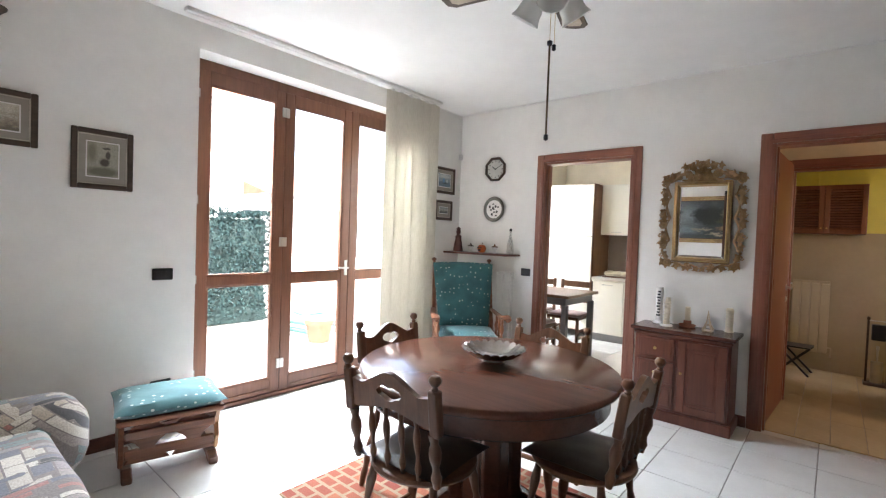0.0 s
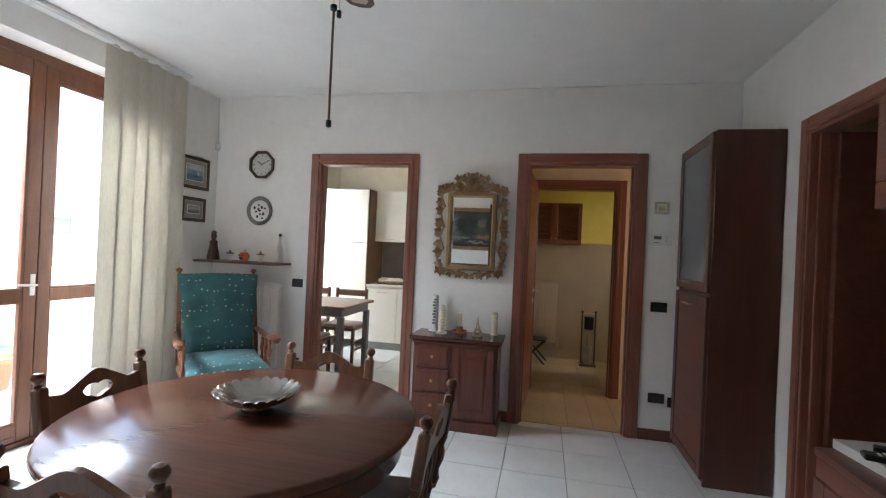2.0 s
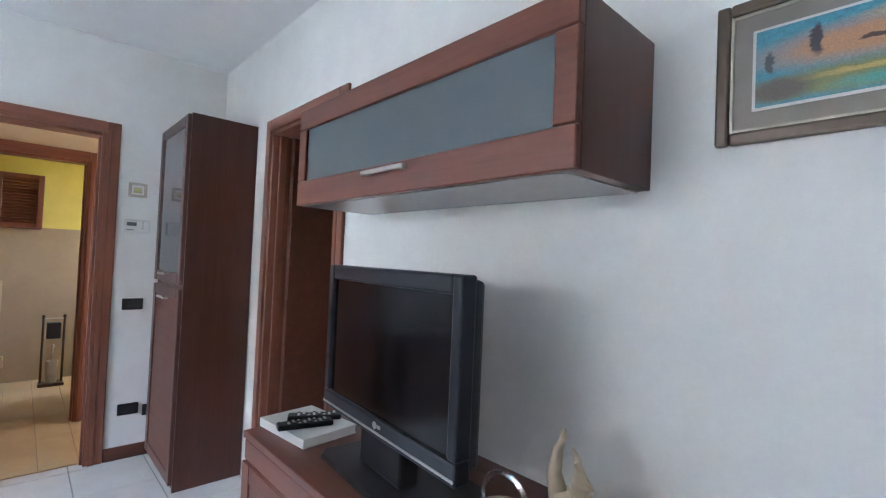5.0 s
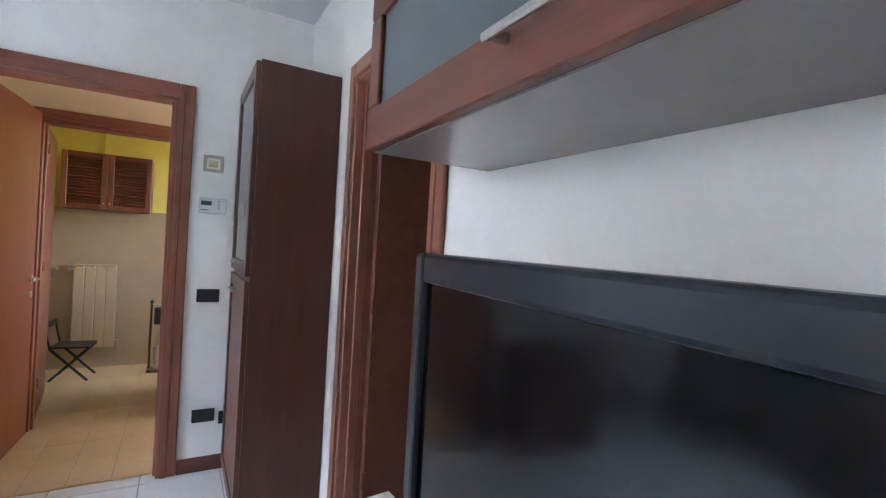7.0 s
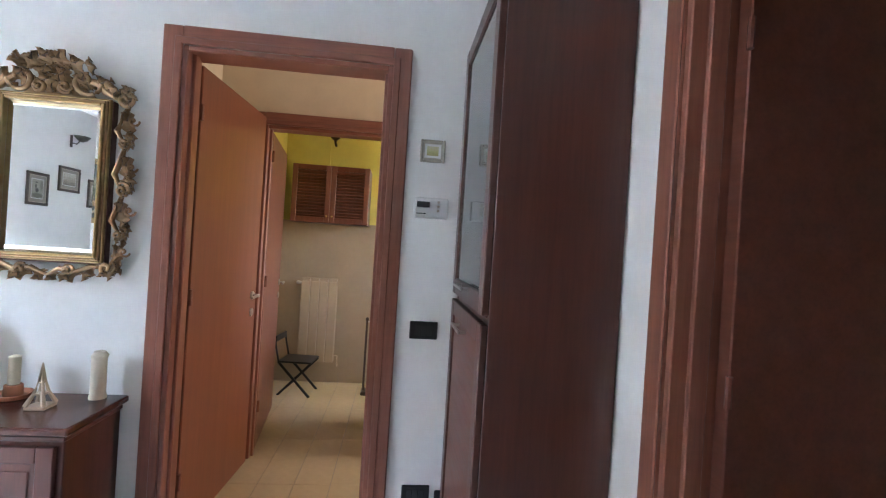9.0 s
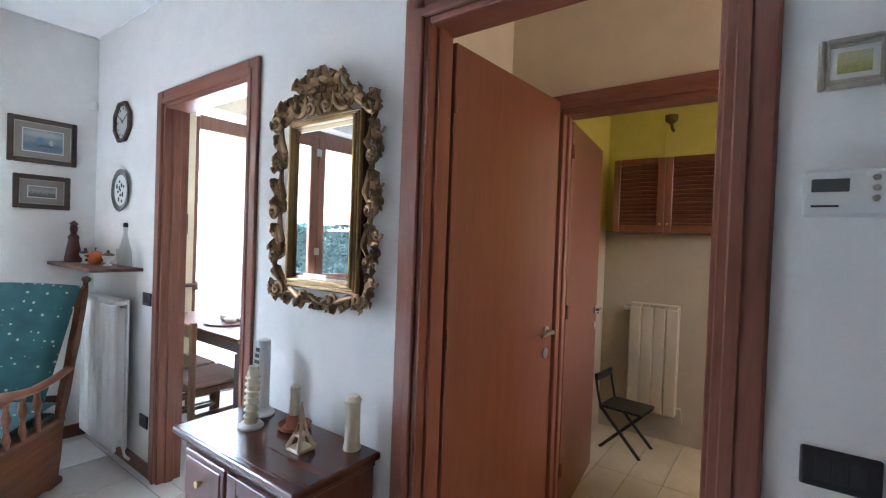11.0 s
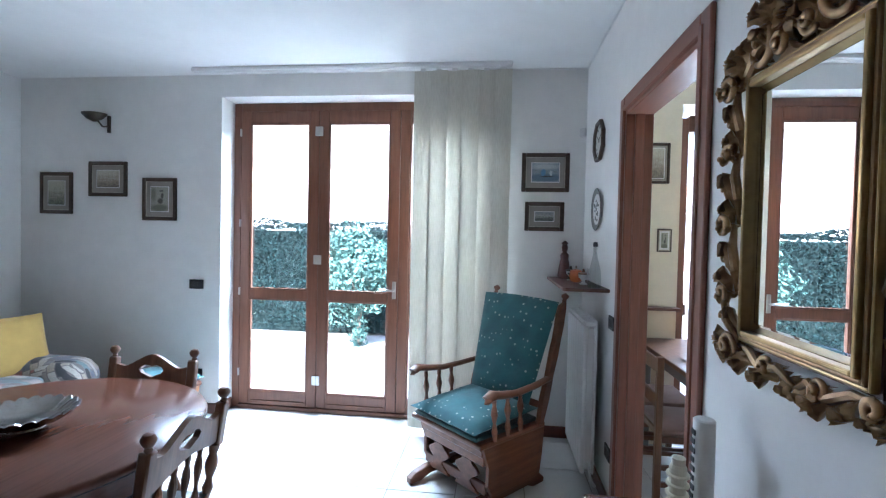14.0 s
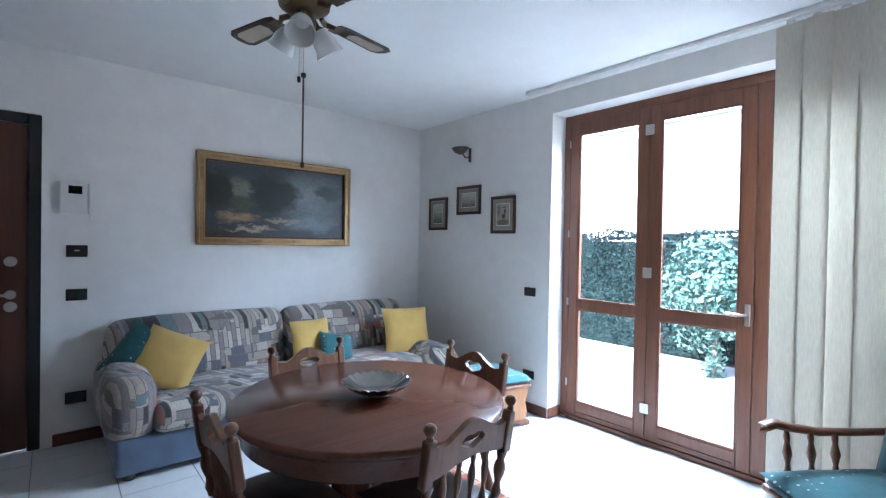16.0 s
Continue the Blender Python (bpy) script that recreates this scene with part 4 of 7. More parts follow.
st = thing("footstool", pose(-4.06, -3.11, 0, 0, 0, -12) @ Matrix.Diagonal((1, 1.25, 1, 1)), "wooden glider footstool with a teal sprigged cushion", "footstool")
for s in (-1, 1):
    bm = B()
    prism(bm, [(-0.21, 0.0), (-0.14, 0.0), (-0.10, 0.03), (0.10, 0.03), (0.14, 0.0), (0.21, 0.0), (0.21, 0.035), (0.15, 0.06), (-0.15, 0.06), (-0.21, 0.035)], 0.04, pose(-0.02 + s * 0.0, s * 0.165 + 0.0, 0, 90) @ pose(0, 0, -0.02), 0.005)
    part("runner", bm, M_ROCK, st)
    bm = B()
    prism(bm, [(-0.15, 0.06), (0.13, 0.06), (0.16, 0.14), (0.13, 0.21), (0.19, 0.31), (-0.19, 0.31), (-0.14, 0.20), (-0.17, 0.12)], 0.02, pose(-0.02, s * 0.185, 0, 90) @ pose(0, 0, -0.01), 0.004)
    # lit +y panel gets paler wood, shaded -y panel darker: light put into colour
    part("side_panel", bm, M_HONEY if s > 0 else M_ROCK, st)
part("cross_rail", box(B(), (0.10, -0.174, 0.10), (0.125, 0.174, 0.15), 0.005), M_ROCK, st)
part("cross_rail", box(B(), (0.13, -0.174, 0.215), (0.155, 0.174, 0.26), 0.005), M_ROCK, st)
for s in (-1, 1):
    bm = B()
    scroll_bracket(bm, pose(0.115, s * 0.09, 0.075, 0, 0, 90), 0.23, 0.018)
    part("glider_bracket", bm, M_ROCK, st)
part("top_frame", box(B(), (-0.215, -0.205, 0.31), (0.215, 0.205, 0.345), 0.012, 2), M_ROCK, st)
part("cushion", pillow(B(), 0.45, 0.43, 0.10, pose(0, 0, 0.375), 14, 0.25), M_TEAL, st, "turquoise sprigged cushion", True)

# ---- sofa ----
so = thing("sofa", pose(-2.83, -4.18, 0), "two-seat sofa in patchwork woven cover with a slate skirt", "sofa")


def puffy(bm, a, b, r, bulge=0.0, n=7):
    """A soft upholstered block with well-rounded edges."""
    tmp = bmesh.new()
    box(tmp, a, b, r, 4)
    bmesh.ops.subdivide_edges(tmp, edges=[e for e in tmp.edges if e.calc_length() > 0.16], cuts=4, use_grid_fill=True)
    c = Vector([(p + q) / 2 for p, q in zip(a, b)])
    h = Vector([abs(q - p) / 2 for p, q in zip(a, b)])
    for v in tmp.verts:
        d = v.co - c
        k = [1 - min(1.0, abs(d[i]) / h[i]) ** 2 for i in range(3)]
        for i in range(3):
            j, l = (i + 1) % 3, (i + 2) % 3
            if abs(d[i]) > h[i] * 0.8:
                v.co[i] += math.copysign(bulge * (k[j] * k[l]) ** 0.5, d[i])
        v.co += Vector((1, 1, 1)) * 0.007 * noise.noise(v.co * 5.5)
    me = bpy.data.meshes.new("tmp")
    tmp.to_mesh(me)
    tmp.free()
    bm.from_mesh(me)
    bpy.data.meshes.remove(me)
    return bm


SW = 1.30
part("base", puffy(B(), (-SW + 0.04, -0.40, 0.045), (SW - 0.04, 0.46, 0.27), 0.03), M_SKIRT, so, "plain slate blue skirt", True)
for x in (-SW + 0.12, SW - 0.12):
    for y in (-0.34, 0.38):
        part("foot", lathe(B(), [(0.03, 0.0), (0.035, 0.02), (0.035, 0.05), (0.0, 0.05)], pose(x, y, 0), 12), M_BLACK, so, smooth=True)
for s in (-1, 1):
    part("seat_cushion", puffy(B(), (min(0.005 * s, s * (SW - 0.24)), -0.17, 0.265), (max(0.005 * s, s * (SW - 0.24)), 0.49, 0.435), 0.055, 0.02), M_SOFA, so, smooth=True)
    bm = puffy(B(), (min(0.008 * s, s * (SW - 0.06)), -0.10, 0.0), (max(0.008 * s, s * (SW - 0.06)), 0.10, 0.50), 0.085, 0.025)
    bmesh.ops.transform(bm, matrix=pose(0, -0.245, 0.36, 12), verts=bm.verts)
    part("back_cushion", bm, M_SOFA, so, smooth=True)
    if s > 0:
        bm = puffy(B(), (SW - 0.25, -0.38, 0.25), (SW, 0.46, 0.60), 0.085, 0.025)
    else:
        bm = puffy(B(), (-SW, -0.38, 0.16), (-SW + 0.32, 0.64, 0.51), 0.11, 0.03)
    part("armrest", bm, M_SOFA, so, smooth=True)


def throw_pillow(m, mat, label, w=0.42):
    p = tagged(part("throw_pillow", pillow(B(), w, w * 0.97, 0.13, None, 14, 0.42), mat, smooth=True), label, "pillow", "pillows on the sofa")
    p.matrix_world = m
    return p


throw_pillow(pose(-1.90, -4.10, 0.62, 112, 0, -22) @ pose(0, 0, 0, 0, 0, 22), M_YPIL, "square yellow cotton pillow leaning on the sofa arm", 0.40)
throw_pillow(pose(-1.77, -4.19, 0.63, 110, 0, -24) @ pose(0, 0, 0, 0, 0, 32), M_TEAL, "teal sprigged pillow behind a yellow one", 0.40)
throw_pillow(pose(-3.00, -4.24, 0.60, 106, 0, 4), M_YPIL, "square yellow cotton pillow against the sofa back", 0.36)
throw_pillow(pose(-3.16, -4.08, 0.53, 125, 0, 4) @ pose(0, 0, 0, 0, 0, 15), M_TEAL, "small teal sprigged pillow on the sofa seat", 0.30)
throw_pillow(pose(-3.84, -4.00, 0.63, 108, 0, -14), M_YPIL, "square yellow cotton pillow in the sofa corner", 0.44)

# ---- television cabinet, television and what stands on it ----
CT = 0.79
tc = thing("tv_cabinet", pose(0, -2.66, 0), "low cherry veneer television cabinet with steel bar handles", "cabinet")
part("body", box(B(), (-0.475, -0.60, 0.07), (-0.002, 0.60, CT - 0.026), 0.002), M_CABF, tc)
part("plinth", box(B(), (-0.44, -0.58, 0.0), (-0.02, 0.58, 0.07)), M_CAB, tc)
part("top", box(B(), (-0.50, -0.61, CT - 0.025), (-0.002, 0.61, CT), 0.003), M_CABT, tc)
for k in range(2):
    y1 = 0.60 - k * 0.603
    y0 = y1 - 0.597
    ya, yb = (y0 + 0.03, y0 + 0.22) if k == 0 else (y1 - 0.22, y1 - 0.03)
    dr = part("door", box(B(), (-0.496, y0, 0.09), (-0.476, y1, CT - 0.095), 0.003), M_CABF, tc)
    bm = B()
    for a, b in (((-0.503, y0 + 0.0, 0.09), (-0.4955, y0 + 0.06, CT - 0.095)), ((-0.503, y1 - 0.06, 0.09), (-0.4955, y1, CT - 0.095)), ((-0.5025, y0 + 0.06, CT - 0.155), (-0.4955, y1 - 0.06, CT - 0.095)), ((-0.5025, y0 + 0.06, 0.09), (-0.4955, y1 - 0.06, 0.15))):
        box(bm, a, b, 0.003)
    part("door_frame", bm, M_CABF, dr)
    h = box(B(), (-0.533, ya, CT - 0.165), (-0.524, yb, CT - 0.153), 0.003)
    for y in (ya + 0.02, yb - 0.02):
        box(h, (-0.527, y - 0.005, CT - 0.164), (-0.5025, y + 0.005, CT - 0.154))
    part("handle", h, M_STEEL, dr, "brushed steel bar handle")
part("fascia", box(B(), (-0.496, -0.60, CT - 0.092), (-0.476, 0.60, CT - 0.027), 0.002), M_CABF, tc)

tv = thing("television", pose(-0.325, -2.632, CT, 0, 0, -5.0), "black flat-screen television on a dark glossy foot", "television")
TW, TT, TB0 = 0.336, 0.572, 0.122
bm = B()
for a, b in (((-0.045, -TW, TB0 + 0.052), (0.0, -TW + 0.034, TT)), ((-0.045, TW - 0.034, TB0 + 0.052), (0.0, TW, TT)), ((-0.045, -TW + 0.033, TT - 0.045), (-0.001, TW - 0.033, TT)), ((-0.045, -TW, TB0), (0.0, TW, TB0 + 0.052))):
    box(bm, a, b, 0.007, 2)
part("bezel", bm, M_TVB, tv)
part("screen", box(B(), (-0.034, -TW + 0.033, TB0 + 0.051), (-0.01, TW - 0.033, TT - 0.044)), M_SCREEN, tv, "dark glossy screen")
part("back_shell", box(box(B(), (0.0005, -TW + 0.01, TB0 + 0.02), (0.035, TW - 0.01, TT - 0.012), 0.012, 2), (0.034, -0.22, 0.20), (0.085, 0.22, 0.48), 0.02, 2), M_BLACK, tv)
part("silver_strip", box(B(), (-0.0475, -TW + 0.004, TB0 + 0.012), (-0.0445, TW - 0.004, TB0 + 0.019), 0.001), M_STEEL, tv)
lg = lathe(B(), [(0.0, 0.0), (0.010, 0.0), (0.010, 0.002), (0.0, 0.002)], pose(-0.0455, 0, TB0 + 0.034, 0, -90, 0), 14)
box(lg, (-0.0475, -0.030, TB0 + 0.030), (-0.0455, -0.014, TB0 + 0.039))
part("badge", lg, M_STEEL, tv, "small silver round mark")
part("neck", box(B(), (-0.03, -0.11, 0.02), (0.03, 0.11, TB0 + 0.02), 0.01, 2), M_BLACK, tv)
bm = prism(B(), [(-0.10, -0.21), (-0.08, -0.24), (0.14, -0.24), (0.17, -0.20), (0.17, 0.20), (0.14, 0.24), (-0.08, 0.24), (-0.10, 0.21)], 0.020, None, 0.006)
part("foot", bm, M_BLACK, tv)

bk = thing("magazine", pose(-0.325, -2.17, CT, 0, 0, 6), "thick white magazine lying on the television cabinet", "book")
part("pages", box(B(), (-0.10, -0.135, 0.003), (0.098, 0.133, 0.026), 0.001), M_PAPER, bk)
part("cover", box(box(box(B(), (-0.104, -0.137, 0.026), (0.1, 0.137, 0.029)), (-0.104, -0.137, 0.0), (0.1, 0.137, 0.003)), (-0.1045, -0.137, 0.0), (-0.1015, 0.137, 0.029)), M_WHITE, bk)


def remote(m, label):
    r = thing("remote_control", m, label, "remote control", "remote controls")
    part("case", box(B(), (-0.024, -0.09, 0.0), (0.024, 0.09, 0.018), 0.006, 2), M_BLACK, r)
    for i in range(3):
        for j in range(8):
            part("button", box(B(), (-0.017 + i * 0.013, -0.07 + j * 0.017, 0.0185), (-0.008 + i * 0.013, -0.061 + j * 0.017, 0.021), 0.001), M_WHITE if (i + j) % 3 else M_BLACK, r)
    return r


remote(pose(-0.30, -2.165, CT + 0.0295, 0, 0, 62), "black remote control with pale buttons on the magazine")
remote(pose(-0.36, -2.215, CT + 0.0295, 0, 0, 74), "black remote control lying beside another one")

sh = thing("onyx_ornament", pose(-0.20, -3.11, CT) @ Matrix.Diagonal((0.72, 0.72, 1.0, 1)), "pale onyx swan-shaped ornament on the cabinet", "ornament")
bm = lathe(B(), [(0.045, 0.0), (0.05, 0.012), (0.035, 0.022), (0.05, 0.05), (0.062, 0.085), (0.05, 0.11), (0.0, 0.12)], None, 12, 1.0, 1.2)
for v in bm.verts:
    v.co *= 1 + 0.22 * noise.noise(v.co * 28)
part("rock_base", bm, M_SHELL, sh)
bm = B()
tube(bm, [(0, 0.03, 0.09), (-0.01, 0.045, 0.15), (-0.01, 0.035, 0.20), (-0.005, 0.02, 0.235), (-0.01, 0.012, 0.25)], [0.032, 0.022, 0.016, 0.013, 0.004], 10)
part("neck", bm, M_SHELL, sh, smooth=True)
part("wing", tube(B(), [(0.0, -0.02, 0.08), (0.01, -0.04, 0.14), (0.0, -0.025, 0.19), (0.0, -0.01, 0.215)], [0.04, 0.036, 0.020, 0.004], 10, 0.6), M_SHELL, sh, smooth=True)
vs_ = thing("glass_dish", pose(-0.315, -3.03, CT), "clear glass dish with a white rim standing on the cabinet", "glass dish")
bm = lathe(B(), [(0.03, 0.0), (0.032, 0.006), (0.012, 0.012), (0.014, 0.03), (0.045, 0.055), (0.06, 0.085), (0.057, 0.085), (0.042, 0.058), (0.0, 0.036)], None, 20)
part("dish_body", bm, M_SHELL, vs_, smooth=True)
bm = B()
tube(bm, [(0, 0.06 * math.cos(a), 0.10 + 0.06 * math.sin(a)) for a in [k * math.pi / 12 for k in range(25)]], 0.006, 8)
part("ring_handle", bm, glass("ornament_glass", (0.95, 0.97, 0.97), 0.25, 0.02), vs_, smooth=True)

# ---- wall unit above the television ----
wu = thing("wall_cabinet", pose(0, -2.59, 1.575), "cherry veneer wall cabinet with a frosted glass flap", "wall cabinet")
W2, D2, H2 = 0.588, 0.31, 0.352
part("body", box(B(), (-D2, -W2, 0.0), (-0.002, W2, H2), 0.002), M_CAB, wu)
part("underside", box(B(), (-D2 + 0.001, -W2 + 0.03, -0.004), (-0.003, W2 - 0.001, -0.0005)), plain("grey_brown_underside", (0.30, 0.275, 0.265), 0.22, vary=0.05), wu)
fl = B()
for a, b in (((-D2 - 0.0215, -W2, 0.087), (-D2 - 0.001, -W2 + 0.055, H2 - 0.077)), ((-D2 - 0.0215, W2 - 0.055, 0.087), (-D2 - 0.001, W2, H2 - 0.077)), ((-D2 - 0.022, -W2, H2 - 0.075), (-D2 - 0.0005, W2, H2)), ((-D2 - 0.022, -W2, -0.002), (-D2 - 0.0005, W2, 0.085))):
    box(fl, a, b, 0.003)
flap = part("flap", fl, M_CABF, wu, "cherry frame of the flap")
part("pane", box(B(), (-D2 - 0.012, -W2 + 0.051, 0.081), (-D2 - 0.006, W2 - 0.051, H2 - 0.071)), M_FROST, flap, "grey frosted glass")
h = box(B(), (-D2 - 0.052, -0.09, 0.055), (-D2 - 0.042, 0.11, 0.068), 0.003)
for y in (-0.075, 0.095):
    box(h, (-D2 - 0.045, y - 0.005, 0.056), (-D2 - 0.0215, y + 0.005, 0.067))
part("handle", h, M_STEEL, flap, "brushed steel bar handle")

# ---- tall display cabinet in the corner ----
tl = thing("tall_cabinet", pose(0, 0, 0), "tall dark mahogany display cabinet with a glazed upper door", "cabinet")
TX0 = -0.385
part("side_panel", box(B(), (TX0, -0.690, 0.0), (-0.006, -0.668, 2.19), 0.002), M_CAB, tl)
part("side_panel", box(B(), (TX0, -0.045, 0.0), (-0.006, -0.023, 2.19), 0.002), M_CAB, tl)
part("back_panel", box(B(), (-0.012, -0.668, 0.0), (-0.006, -0.045, 2.19)), M_CAB, tl)
for z in (0.04, 1.17, 2.166):
    part("shelf", box(B(), (TX0 + 0.002, -0.668, z - 0.02), (-0.012, -0.045, z + 0.004)), M_CAB, tl)
for z0, z1, nm, mt in ((0.045, 1.16, "lower_door", M_CABF), (1.185, 2.18, "upper_door", M_CGLASS)):
    bm = B()
    y0, y1 = -0.688, -0.025
    for a, b in (((TX0 - 0.022, y0, z0), (TX0 - 0.0005, y0 + 0.062, z1)), ((TX0 - 0.022, y1 - 0.062, z0), (TX0 - 0.0005, y1, z1)), ((TX0 - 0.0215, y0 + 0.062, z1 - 0.062), (TX0 - 0.001, y1 - 0.062, z1)), ((TX0 - 0.0215, y0 + 0.062, z0), (TX0 - 0.001, y1 - 0.062, z0 + 0.062))):
        box(bm, a, b, 0.003)
    dr = part(nm, bm, M_CAB, tl)
    part("pane" if nm == "upper_door" else "panel", box(B(), (TX0 - 0.014, y0 + 0.058, z0 + 0.058), (TX0 - 0.008, y1 - 0.058, z1 - 0.058)), mt, dr, "dusky glass pane" if nm == "upper_door" else "cherry panel")
    hz = z1 - 0.075 if nm == "lower_door" else z0 + 0.045
    h = box(B(), (TX0 - 0.052, -0.45, hz), (TX0 - 0.042, -0.26, hz + 0.012), 0.003)
    for y in (-0.43, -0.28):
        box(h, (TX0 - 0.045, y - 0.005, hz), (TX0 - 0.0215, y + 0.005, hz + 0.011))
    part("handle", h, M_STEEL, dr, "brushed steel bar handle")

# ---- sideboard under the mirror ----
sb = thing("sideboard", pose(-2.025, 0, 0), "small dark cherry sideboard with drawers and a panelled door", "sideboard")
part("top", box(B(), (-0.355, -0.365, 0.683), (0.36, -0.016, 0.71), 0.008, 3), M_SIDET, sb, "glossy dark brown top")
part("body", box(box(B(), (-0.325, -0.325, 0.055), (0.33, -0.017, 0.682), 0.003), (-0.335, -0.338, 0.655), (0.34, -0.018, 0.676), 0.005), M_SIDE, sb)
part("plinth", box(B(), (-0.345, -0.345, 0.0), (0.35, -0.018, 0.085), 0.01, 2), M_SIDE, sb)
for k in range(3):
    z0 = 0.105 + k * 0.185
    d = part("drawer", box(box(B(), (-0.300, -0.340, z0), (-0.035, -0.324, z0 + 0.165), 0.004), (-0.28, -0.345, z0 + 0.02), (-0.055, -0.339, z0 + 0.145), 0.004), M_SIDE, sb)
    part("knob", lathe(B(), [(0.006, 0.0), (0.006, 0.010), (0.013, 0.016), (0.012, 0.022), (0.0, 0.025)], pose(-0.1675, -0.344, z0 + 0.083, 90), 12), M_BRASS, d, "small brass knob", True)
bm = B()
for a, b in (((-0.010, -0.344, 0.105), (0.045, -0.324, 0.64)), ((0.255, -0.344, 0.105), (0.310, -0.324, 0.64)), ((0.045, -0.3435, 0.585), (0.255, -0.324, 0.64)), ((0.045, -0.3435, 0.105), (0.255, -0.324, 0.16))):
    box(bm, a, b, 0.003)
d = part("door", bm, M_SIDE, sb)
part("door_panel", box(box(B(), (0.04, -0.334, 0.155), (0.26, -0.325, 0.59)), (0.065, -0.340, 0.185), (0.235, -0.333, 0.56), 0.006), M_SIDE, d)
part("knob", lathe(B(), [(0.005, 0.0), (0.005, 0.010), (0.011, 0.016), (0.010, 0.021), (0.0, 0.024)], pose(0.018, -0.343, 0.40, 90), 12), M_BRASS, d, "small brass knob", True)

ST = 0.71
cs = thing("pillar_candle", pose(-2.245, -0.09, ST), "tall black and white printed pillar candle on a white foot", "candle")
part("foot", lathe(B(), [(0.048, 0.0), (0.050, 0.006), (0.044, 0.014), (0.034, 0.020), (0.032, 0.030), (0.0, 0.030)], None, 20), M_WHITE, cs, smooth=True)
part("candle", lathe(B(), [(0.027, 0.0305), (0.027, 0.29), (0.022, 0.294), (0.0, 0.290)], None, 18), M_PAPER, cs, smooth=True)
for k in range(9):
    part("printed_band", box(B(), (-0.016 + 0.004 * (k % 3), -0.0285, 0.06 + k * 0.024), (0.012 - 0.003 * (k % 2), -0.0255, 0.074 + k * 0.024)), M_BLACK, cs, "black printed bar")
tw = thing("tower_model", pose(-2.165, -0.185, ST), "small pale leaning tower model on a round foot", "ornament")
part("foot", lathe(B(), [(0.045, 0.0), (0.046, 0.008), (0.038, 0.016), (0.0, 0.016)], None, 20), M_WHITE, tw, smooth=True)
bm = B()
pr = [(0.024, 0.0)]
for k in range(7):
    z = 0.02 + k * 0.024
    pr += [(0.024, z), (0.027, z + 0.002), (0.027, z + 0.006), (0.020, z + 0.008), (0.020, z + 0.022)]
pr += [(0.016, 0.195), (0.016, 0.21), (0.0, 0.212)]
part("tower", lathe(bm, pr, pose(0, 0, 0.016, 0, 2), 16), M_WAX, tw)
cd = thing("candle_holder", pose(-2.035, -0.09, ST), "ivory candle in a terracotta saucer holder", "candle")
part("saucer", lathe(B(), [(0.035, 0.0), (0.055, 0.004), (0.062, 0.020), (0.057, 0.020), (0.045, 0.008), (0.03, 0.010), (0.028, 0.05), (0.020, 0.052), (0.0, 0.052)], None, 20), M_TERRA, cd, smooth=True)
part("candle", lathe(B(), [(0.019, 0.0525), (0.019, 0.155), (0.010, 0.160), (0.0, 0.157)], None, 14), M_WAX, cd, smooth=True)
tm = thing("steeple_model", pose(-1.875, -0.18, ST), "small gilt lattice tower souvenir", "ornament")
bm = box(B(), (-0.034, -0.034, 0.0), (0.034, 0.034, 0.012), 0.003)
for sx in (-1, 1):
    for sy in (-1, 1):
        tube(bm, [(sx * 0.030, sy * 0.030, 0.012), (sx * 0.014, sy * 0.014, 0.055), (sx * 0.006, sy * 0.006, 0.10), (0, 0, 0.16)], [0.009, 0.006, 0.004, 0.002], 6)
box(bm, (-0.020, -0.020, 0.048), (0.020, 0.020, 0.056), 0.002)
box(bm, (-0.010, -0.010, 0.088), (0.010, 0.010, 0.094), 0.002)
part("lattice", bm, plain("pale_bronze", (0.52, 0.42, 0.30), 0.4, 0.4, vary=0.2), tm)
wc = thing("carved_candle", pose(-1.755, -0.065, ST), "short ivory carved candle at the edge of the sideboard", "candle")
bm = lathe(B(), [(0.030, 0.0), (0.030, 0.01), (0.026, 0.02), (0.026, 0.15), (0.030, 0.165), (0.020, 0.18), (0.0, 0.178)], None, 16)
for v in bm.verts:
    if v.co.z > 0.04:
        v.co.x *= 1 + 0.15 * noise.noise(v.co * 40)
        v.co.y *= 1 + 0.15 * noise.noise(v.co * 40)
part("candle", bm, M_WAX, wc, smooth=True)

# ---- carved gilt mirror ----
mi = thing("mirror", pose(-1.986, 0, 1.542), "wall mirror in an ornate dark gold baroque frame", "mirror")
GX, GZ = 0.172, 0.288
part("backboard", box(B(), (-0.205, -0.030, -0.325), (0.205, -0.002, 0.315)), M_CAB, mi)
part("glass", box(B(), (-GX + 0.02, -0.0355, -GZ + 0.02), (GX - 0.02, -0.0305, GZ - 0.02)), M_MIRROR, mi, "silvered glass")
bm = B()
o = [(-GX, -GZ), (GX, -GZ), (GX, GZ), (-GX, GZ)]
i_ = [(-GX + 0.021, -GZ + 0.021), (GX - 0.021, -GZ + 0.021), (GX - 0.021, GZ - 0.021), (-GX + 0.021, GZ - 0.021)]
vo_, vi_ = [bm.verts.new((x, -0.032, z)) for x, z in o], [bm.verts.new((x, -0.0362, z)) for x, z in i_]
for k in range(4):
    bm.faces.new((vo_[k], vo_[(k + 1) % 4], vi_[(k + 1) % 4], vi_[k]))
part("bevel", bm, M_MIRROR, mi, "bevelled glass edge")
